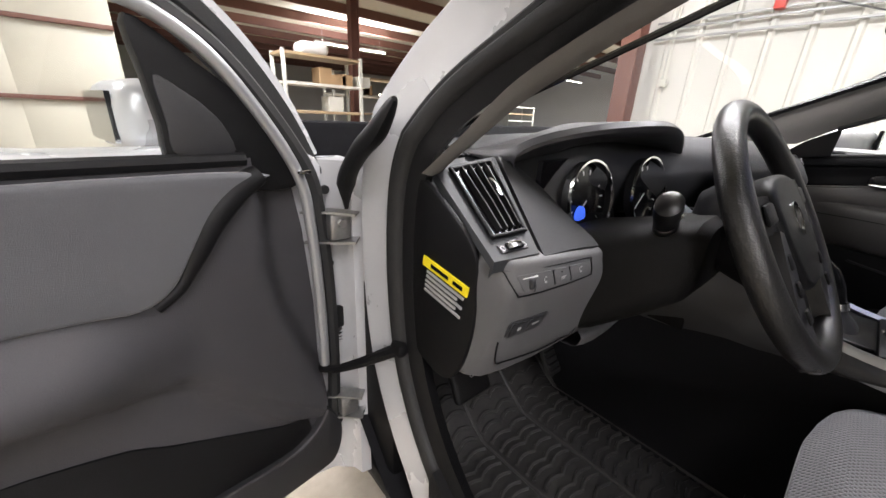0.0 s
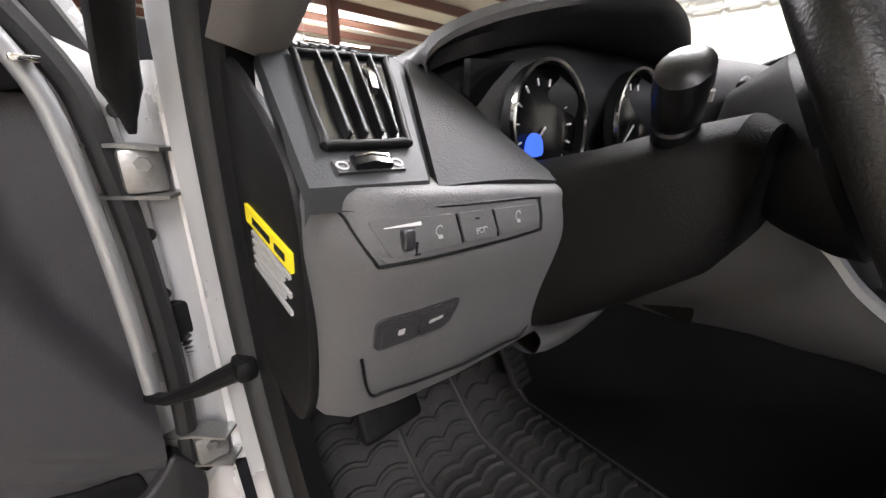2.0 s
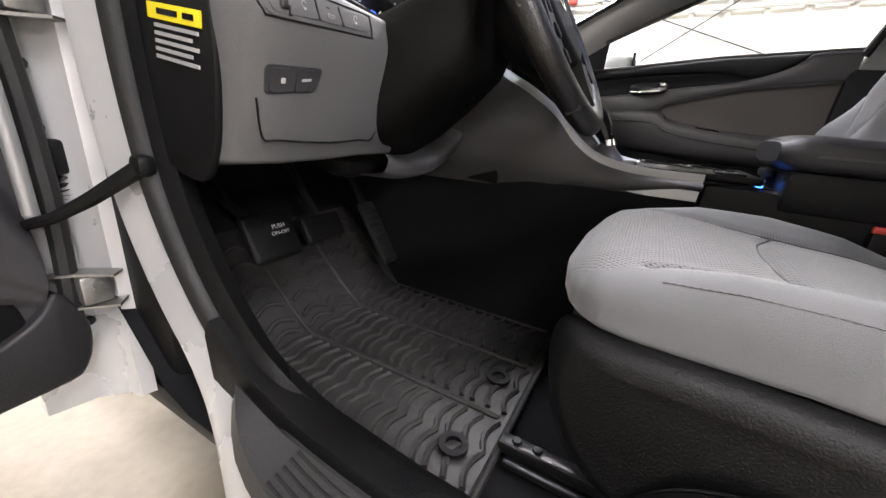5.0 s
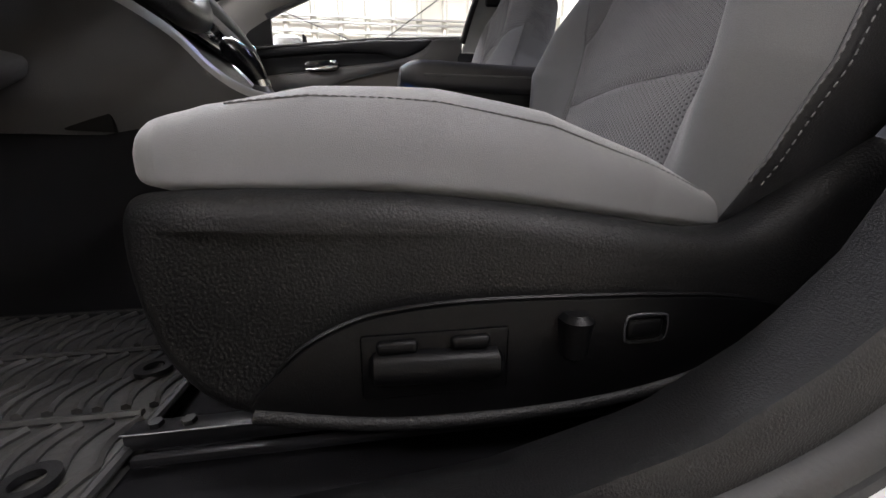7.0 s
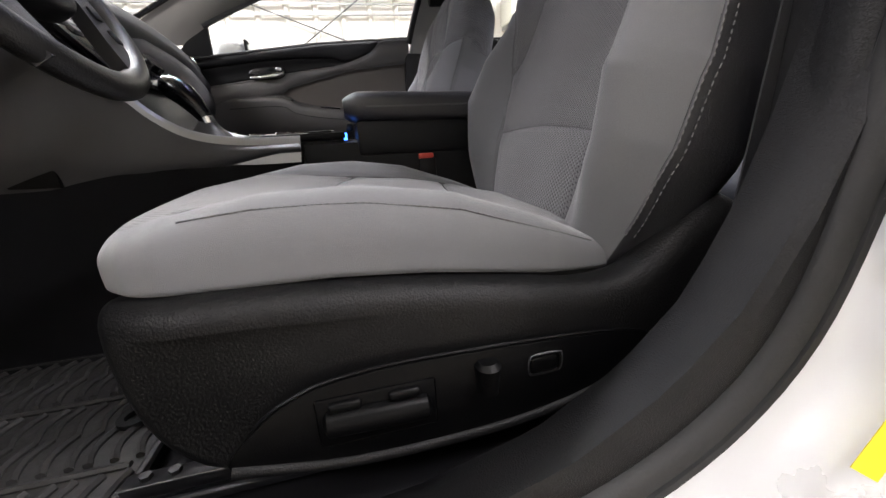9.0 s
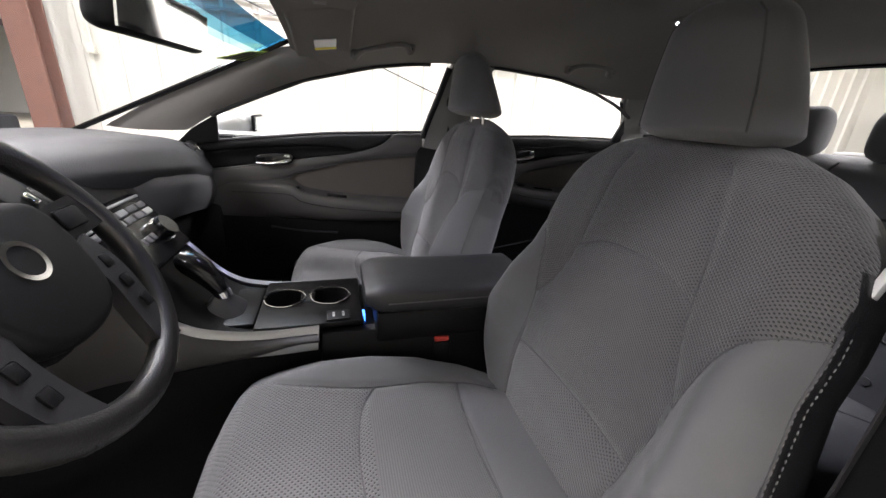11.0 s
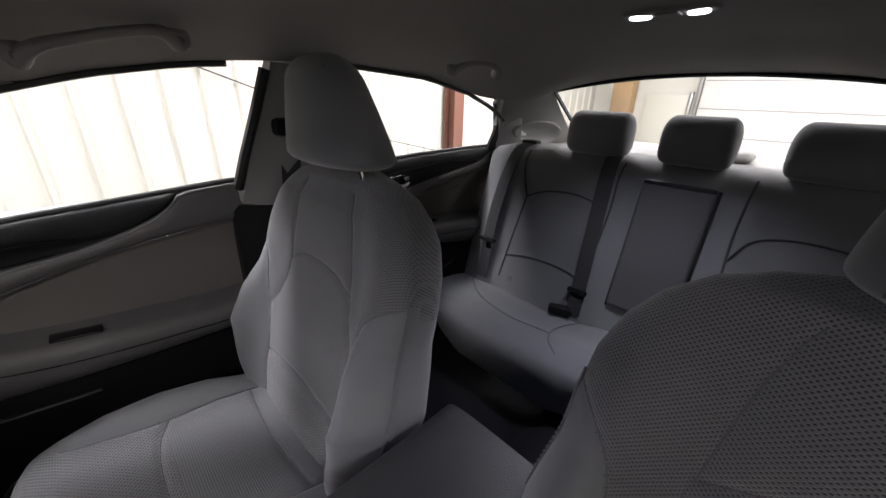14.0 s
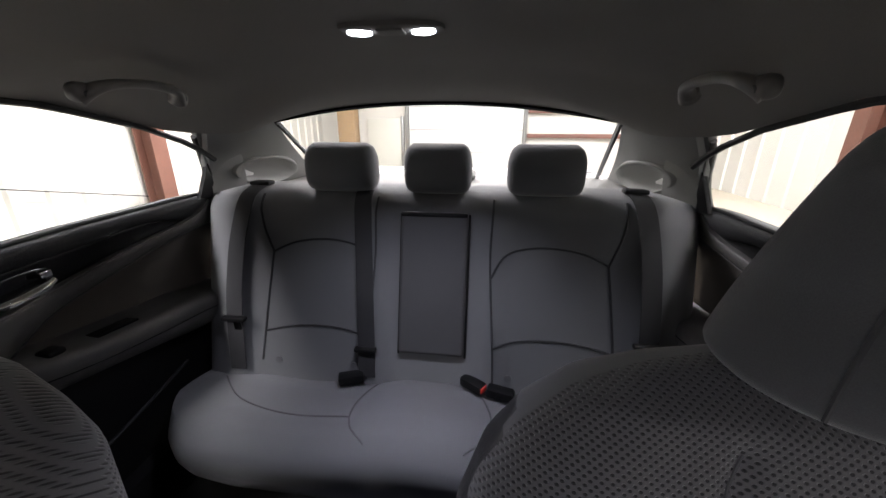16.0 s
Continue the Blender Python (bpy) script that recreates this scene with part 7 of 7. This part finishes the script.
for i in range(6):
    for j in range(2):
        part("button", rbox(-0.11 + 0.037 * i, -0.08 + 0.037 * i, -0.019, -0.011, -0.02 - 0.017 * j, -0.007 - 0.017 * j, 0.002, m=sl), PLASTIC_GREY if (i + j) % 3 else SATIN, stack)
for i in range(3):
    part("button", rbox(-0.03 + 0.021 * i, -0.012 + 0.021 * i, -0.019, -0.011, -0.085, -0.07, 0.002, m=sl), PLASTIC_GREY, stack)
for s in (-1, 1):
    cv = part("centre_vent", rbox(-0.03, 0.03, -0.014, 0.0, -0.05, 0.05, 0.006, m=sl @ pose(s * 0.115, -0.002, 0.06, 0, s * 14, 0)), PLASTIC_BLACK, con)
    part("vent_tab", rbox(-0.006, 0.006, -0.022, -0.012, -0.01, 0.01, 0.002, m=sl @ pose(s * 0.115, -0.002, 0.06, 0, s * 14, 0)), CHROME, cv)
# shifter
gate = part("shift_gate", rbox(-0.085, 0.085, 0.325, 0.455, 0.640, 0.654, 0.008), SWITCH_BLACK, con, "black shifter surround")
part("shift_boot", loft([[(-0.015 + sg(math.cos(a), 0.6) * w, 0.395 + sg(math.sin(a), 0.6) * w, z) for a in np.linspace(0, 2 * math.pi, 20, endpoint=False)] for z, w in ((0.652, 0.045), (0.665, 0.036), (0.68, 0.022), (0.69, 0.015))]), VINYL, gate)
sf = part("shift_lever", tube([(-0.015, 0.392, 0.68), (-0.013, 0.398, 0.70), (-0.01, 0.410, 0.722), (-0.007, 0.428, 0.745), (-0.004, 0.447, 0.76), (-0.002, 0.462, 0.766), (0.0, 0.47, 0.766)], [0.012, 0.016, 0.021, 0.025, 0.025, 0.02, 0.01], 16), GLOSS_BLACK, con, "gloss black gear lever")
part("lever_collar", tube([(-0.015, 0.391, 0.684), (-0.0145, 0.395, 0.698)], 0.0175, 16), CHROME, sf)
part("lever_cap", tube([(-0.004, 0.430, 0.768), (-0.002, 0.452, 0.782)], [0.007, 0.005], 10), CHROME, sf)
# cup holders
def bore(ob, x, y, r, low):
    """Cut a round hole down into a solid part."""
    cut = bpy.data.meshes.new("bore")
    bm = bmesh.new()
    bmesh.ops.create_cone(bm, cap_ends=True, segments=40, radius1=r, radius2=r, depth=0.2, matrix=Matrix.Translation((x, y, low + 0.1)))
    bm.to_mesh(cut)
    bm.free()
    tool = bpy.data.objects.new("bore", cut)
    bpy.context.scene.collection.objects.link(tool)
    md = ob.modifiers.new("bore", "BOOLEAN")
    md.object, md.operation, md.solver = tool, "DIFFERENCE", "EXACT"
    got = bpy.data.meshes.new_from_object(ob.evaluated_get(bpy.context.evaluated_depsgraph_get()))
    ob.modifiers.clear()
    if len(got.polygons) > 6:
        ob.data = got
    bpy.data.objects.remove(tool)


top = part("cup_plate", rbox(-0.108, 0.108, 0.108, 0.325, 0.640, 0.6545, 0.005), SWITCH_BLACK, con, "charcoal cup holder plate")
for x, y in ((0.012, 0.277), (0.012, 0.178)):
    for solid in (con_body, con_rear, top):
        bore(solid, x, y, 0.0428, 0.585)
    part("cup_well", loft([[(x + r_ * math.cos(a), y + r_ * math.sin(a), z_) for a in np.linspace(0, 2 * math.pi, 32, endpoint=False)] for r_, z_ in ((0.0422, 0.656), (0.0415, 0.64), (0.039, 0.596), (0.035, 0.591), (0.001, 0.591))], cap=False), PLASTIC_BLACK, top, "deep black cup well")
    part("cup_ring", disc((x, y, 0.6545), (0, 0, 1), 0.0425, 0.0445, 0.003, 32), CHROME, top, "thin chrome cup holder ring")
    # raised chrome arcs shaped as the glints on the ring, no part of it
    for a0 in (25, 205):
        part("ring_glint", tube([(x + 0.0445 * math.cos(radians(a0 + 9 * k)), y + 0.0445 * math.sin(radians(a0 + 9 * k)), 0.6588) for k in range(8)], 0.0022, 6), CHROME, top)
part("cup_bridge", rbox(-0.012, 0.05, 0.212, 0.243, 0.648, 0.657, 0.004), SWITCH_BLACK, top)
part("seat_heat_switch", rbox(-0.103, -0.062, 0.135, 0.185, 0.653, 0.659, 0.004), PLASTIC_BLACK, top)
for k in range(2):
    for m in range(3):
        part("symbol", rbox(-0.092 + 0.007 * m, -0.088 + 0.007 * m, 0.148 + 0.02 * k, 0.153 + 0.02 * k, 0.6588, 0.6594, 0), GREY_INK, top)
part("blue_pocket_light", rbox(-0.085, -0.06, 0.104, 0.112, 0.636, 0.652, 0.002), BLUE_LED, con, "blue pocket light under the armrest")
arm = thing("armrest", (0, -0.1, 0.66), "padded dark vinyl armrest box on the console", "armrest")
rings = []
for y in np.concatenate([np.linspace(0.105, 0.075, 5), np.linspace(0.05, -0.24, 10), np.linspace(-0.255, -0.275, 3)]):
    q = max(0, (y - 0.06) / 0.045) ** 2
    rings.append([(-0.03 + sg(math.cos(a), 0.5) * (0.105 - 0.02 * q), y, 0.70 + 0.004 * math.sin(y * 9) + sg(math.sin(a), 0.5) * (0.034 - 0.016 * q)) for a in np.linspace(0, 2 * math.pi, 32, endpoint=False)])
part("pad", loft(rings), VINYL, arm, "dark padded lid")
part("box", rbox(-0.125, 0.065, -0.27, 0.085, 0.60, 0.675, 0.012), PLASTIC_BLACK, arm)
part("pad_seam", tube([(-0.1345, y, 0.70) for y in np.linspace(0.06, -0.25, 12)], 0.002, 6), SEAM, arm)
part("latch", rbox(-0.06, 0.0, 0.088, 0.104, 0.655, 0.672, 0.005), PLASTIC_BLACK, arm)

# ---- floor: mats and pedals ----
def mat_z(y):
    return 0.262 + (0.0 if y < 0.86 else (y - 0.86) * 0.95)


mat = thing("floor_mat", (-0.42, 0.7, 0.26), "dirty black rubber floor mat with chevron ribs", "floor mat")
rows = [[(x, y, mat_z(y)) for x in np.linspace(-0.67 + 0.01 * (y < 0.45), -0.185 - 0.05 * (0.5 - y) * (y < 0.5), 12)] for y in np.linspace(0.395, 1.06, 18)]
bmm = loft(rows, closed=False)
rows2 = [[(x, y, mat_z(y) - 0.010) for x in np.linspace(-0.675, -0.185, 12)] for y in np.linspace(0.395, 1.06, 18)]
loft(rows2, closed=False, bm=bmm)
part("sheet", bmm, MAT_RUBBER, mat)
for edge_pts in ([(-0.668, y) for y in np.linspace(0.40, 1.05, 14)], [(-0.188, y) for y in np.linspace(0.52, 1.05, 12)], [(x, 0.398) for x in np.linspace(-0.668, -0.20, 12)]):
    part("raised_edge", tube([(x, y, mat_z(y) + 0.006) for x, y in edge_pts], 0.006, 8), RUBBER, mat)
for cx in (-0.585, -0.43, -0.275):
    part("channel", tube([(cx + 0.077, y, mat_z(y) + 0.002) for y in np.linspace(0.42, 1.04, 14)], 0.005, 6), MAT_RUBBER, mat)
for r in range(24):
    for c in range(3):
        y = 0.415 + 0.026 * r
        cx = -0.585 + 0.155 * c
        pts = []
        for k, dx in enumerate(np.linspace(-0.066, 0.066, 9)):
            yy = y + 0.010 * abs(math.sin(k * math.pi / 4)) + 0.003 * ((r * 7 + c * 3) % 3)
            pts.append((cx + dx, yy, mat_z(yy) + 0.003))
        part("rib", tube(pts, 0.0055, 6, flat=0.8), MAT_RUBBER, mat)
for gx, gy in ((-0.60, 0.455), (-0.42, 0.455)):
    part("grommet", disc((gx, gy, mat_z(gy) + 0.004), (0, 0, 1), 0.012, 0.022, 0.007, 24), PLASTIC_BLACK, mat, "round black mat clip")
pk = thing("parking_brake_pedal", (-0.60, 0.93, 0.45), "parking brake pedal with push on-off lettering", "pedal")
pmx = Matrix.Translation((-0.580, 0.845, 0.500)) @ Euler((radians(-30), 0, radians(0))).to_matrix().to_4x4()
part("pad", rbox(-0.05, 0.05, 0, 0.018, -0.045, 0.045, 0.01, 3, m=pmx), SHIELD, pk)
part("arm", tube([pmx @ Vector((0, 0.02, 0)), pmx @ Vector((0, 0.10, 0.10)), (-0.60, 1.10, 0.66)], 0.009, 8), RAIL, pk)


def lettering(text, size, m, mat, owner):
    c = bpy.data.curves.new("lettering", "FONT")
    c.body, c.size, c.align_x, c.extrude = text, size, "CENTER", 0.0004
    tmp = bpy.data.objects.new("tmp", c)
    me = bpy.data.meshes.new_from_object(tmp)
    bpy.data.objects.remove(tmp)
    bm = bmesh.new()
    bm.from_mesh(me)
    bpy.data.meshes.remove(me)
    bm.transform(m)
    return part("lettering", bm, mat, owner, flat=True)


up_m = Matrix(((1, 0, 0, 0), (0, 0, -1, 0), (0, 1, 0, 0), (0, 0, 0, 1)))
lettering("PUSH", 0.011, pmx @ Matrix.Translation((0.014, -0.001, 0.010)) @ up_m, GREY_INK, pk)
lettering("ON-OFF", 0.010, pmx @ Matrix.Translation((0.014, -0.001, -0.002)) @ up_m, GREY_INK, pk)
lettering("ECO", 0.006, Matrix.Translation((-0.622, panel_y(-0.622, 0.812) - 0.0024, 0.811)) @ up_m, GREY_INK, bz)
br = thing("brake_pedal", (-0.40, 0.92, 0.45), "black rubber brake pedal", "pedal")
part("pad", rbox(-0.055, 0.055, 0, 0.018, -0.03, 0.03, 0.008, 3, m=Matrix.Translation((-0.41, 0.90, 0.47)) @ Euler((radians(-30), 0, 0)).to_matrix().to_4x4()), SHIELD, br)
part("arm", tube([(-0.41, 0.92, 0.48), (-0.41, 1.0, 0.58), (-0.41, 1.08, 0.7)], 0.009, 8), RAIL, br)
gp = thing("gas_pedal", (-0.255, 0.9, 0.4), "ribbed black accelerator pedal", "pedal")
gm = Matrix.Translation((-0.255, 0.87, 0.43)) @ Euler((radians(-32), 0, 0)).to_matrix().to_4x4()
part("pad", rbox(-0.026, 0.026, 0, 0.016, -0.085, 0.085, 0.006, 2, m=gm), RUBBER, gp)
for k in range(9):
    part("pad_rib", rbox(-0.022, 0.022, -0.004, 0.002, -0.075 + 0.017 * k, -0.068 + 0.017 * k, 0.0015, 1, m=gm), RUBBER, gp)
part("arm", tube([gm @ Vector((0, 0.01, 0.05)), (-0.255, 1.0, 0.60)], 0.008, 8), RAIL, gp)

# ---- driver belt and labels on the pillar ----
db = thing("seat_belt", (-0.70, -0.29, 0.6), "black driver seat belt on the door pillar", "seat belt", "front seat belts")
part("webbing", ribbon(spline([(-0.675, -0.31, 1.12), (-0.672, -0.30, 0.98), (-0.672, -0.30, 0.8), (-0.672, -0.29, 0.6), (-0.67, -0.28, 0.4)], 6), 0.046, 0.002, (0, 1, 0)), BELT, db)
part("guide", rbox(-0.69, -0.655, -0.345, -0.275, 1.10, 1.135, 0.01), PLASTIC_BLACK, db)
pb = thing("seat_belt", (0.66, -0.29, 0.6), "black passenger seat belt on the door pillar", "seat belt", "front seat belts")
part("webbing", ribbon(spline([(0.625, -0.30, 1.12), (0.628, -0.29, 0.98), (0.63, -0.28, 0.8), (0.635, -0.27, 0.6), (0.64, -0.26, 0.4)], 6), 0.046, 0.002, (0, 1, 0)), BELT, pb)
part("guide", rbox(0.60, 0.64, -0.34, -0.26, 1.10, 1.14, 0.012), PLASTIC_BLACK, pb)


ALONG = Vector((0, -0.49, 0.87))
FACE = Vector((-0.72, 0.60, 0.34)).normalized()
ALONG = (ALONG - FACE * ALONG.dot(FACE)).normalized()
OUTW = ALONG.cross(FACE)


def pillar_label(at, w, h, ex, ey, name, label, mat):
    t = thing(name, at, label, "label")
    m = Matrix(((ex.x, ey.x, FACE.x, at[0]), (ex.y, ey.y, FACE.y, at[1]), (ex.z, ey.z, FACE.z, at[2]), (0, 0, 0, 1)))
    part("sheet", rbox(-w / 2, w / 2, -h / 2, h / 2, 0, 0.0012, 0, m=m), mat, t)
    return t, m


t, m = pillar_label((-0.836, -0.238, 0.445), 0.10, 0.015, ALONG, -OUTW, "yellow_label", "long yellow label on the silver pillar", YELLOW)
t, m = pillar_label((-0.835, -0.296, 0.562), 0.105, 0.078, OUTW, ALONG, "pillar_label", "white and teal data label on the silver pillar", LABEL_WHITE)
for x0_, x1_, y0_, y1_ in ((-0.0525, 0.0525, 0.0375, 0.039), (-0.0525, 0.0525, -0.039, -0.0375), (-0.0525, -0.051, -0.0375, 0.0375), (0.051, 0.0525, -0.0375, 0.0375)):
    part("teal_edge", rbox(x0_, x1_, y0_, y1_, 0.001, 0.002, 0, m=m), TEAL, t)
part("black_bar", rbox(-0.049, -0.044, -0.028, 0.034, 0.001, 0.002, 0, m=m), GLOSS_BLACK, t)
part("yellow_bar", rbox(-0.044, -0.036, -0.028, 0.034, 0.001, 0.002, 0, m=m), YELLOW, t)
part("yellow_bar", rbox(0.012, 0.046, 0.0, 0.030, 0.001, 0.002, 0, m=m), YELLOW, t)
for k in range(5):
    part("black_bar", rbox(0.013, 0.045 - 0.004 * (k % 2), 0.003 + 0.0058 * k, 0.0055 + 0.0058 * k, 0.0015, 0.0026, 0, m=m), GLOSS_BLACK, t)
for k in range(9):
    part("text_bar", rbox(-0.031, 0.006 + 0.003 * (k % 3), -0.031 + 0.007 * k, -0.0297 + 0.007 * k, 0.001, 0.002, 0, m=m), GREY_INK, t)
for k in range(4):
    part("text_bar", rbox(0.012, 0.044 - 0.005 * (k % 2), -0.031 + 0.007 * k, -0.0297 + 0.007 * k, 0.001, 0.002, 0, m=m), GREY_INK, t)
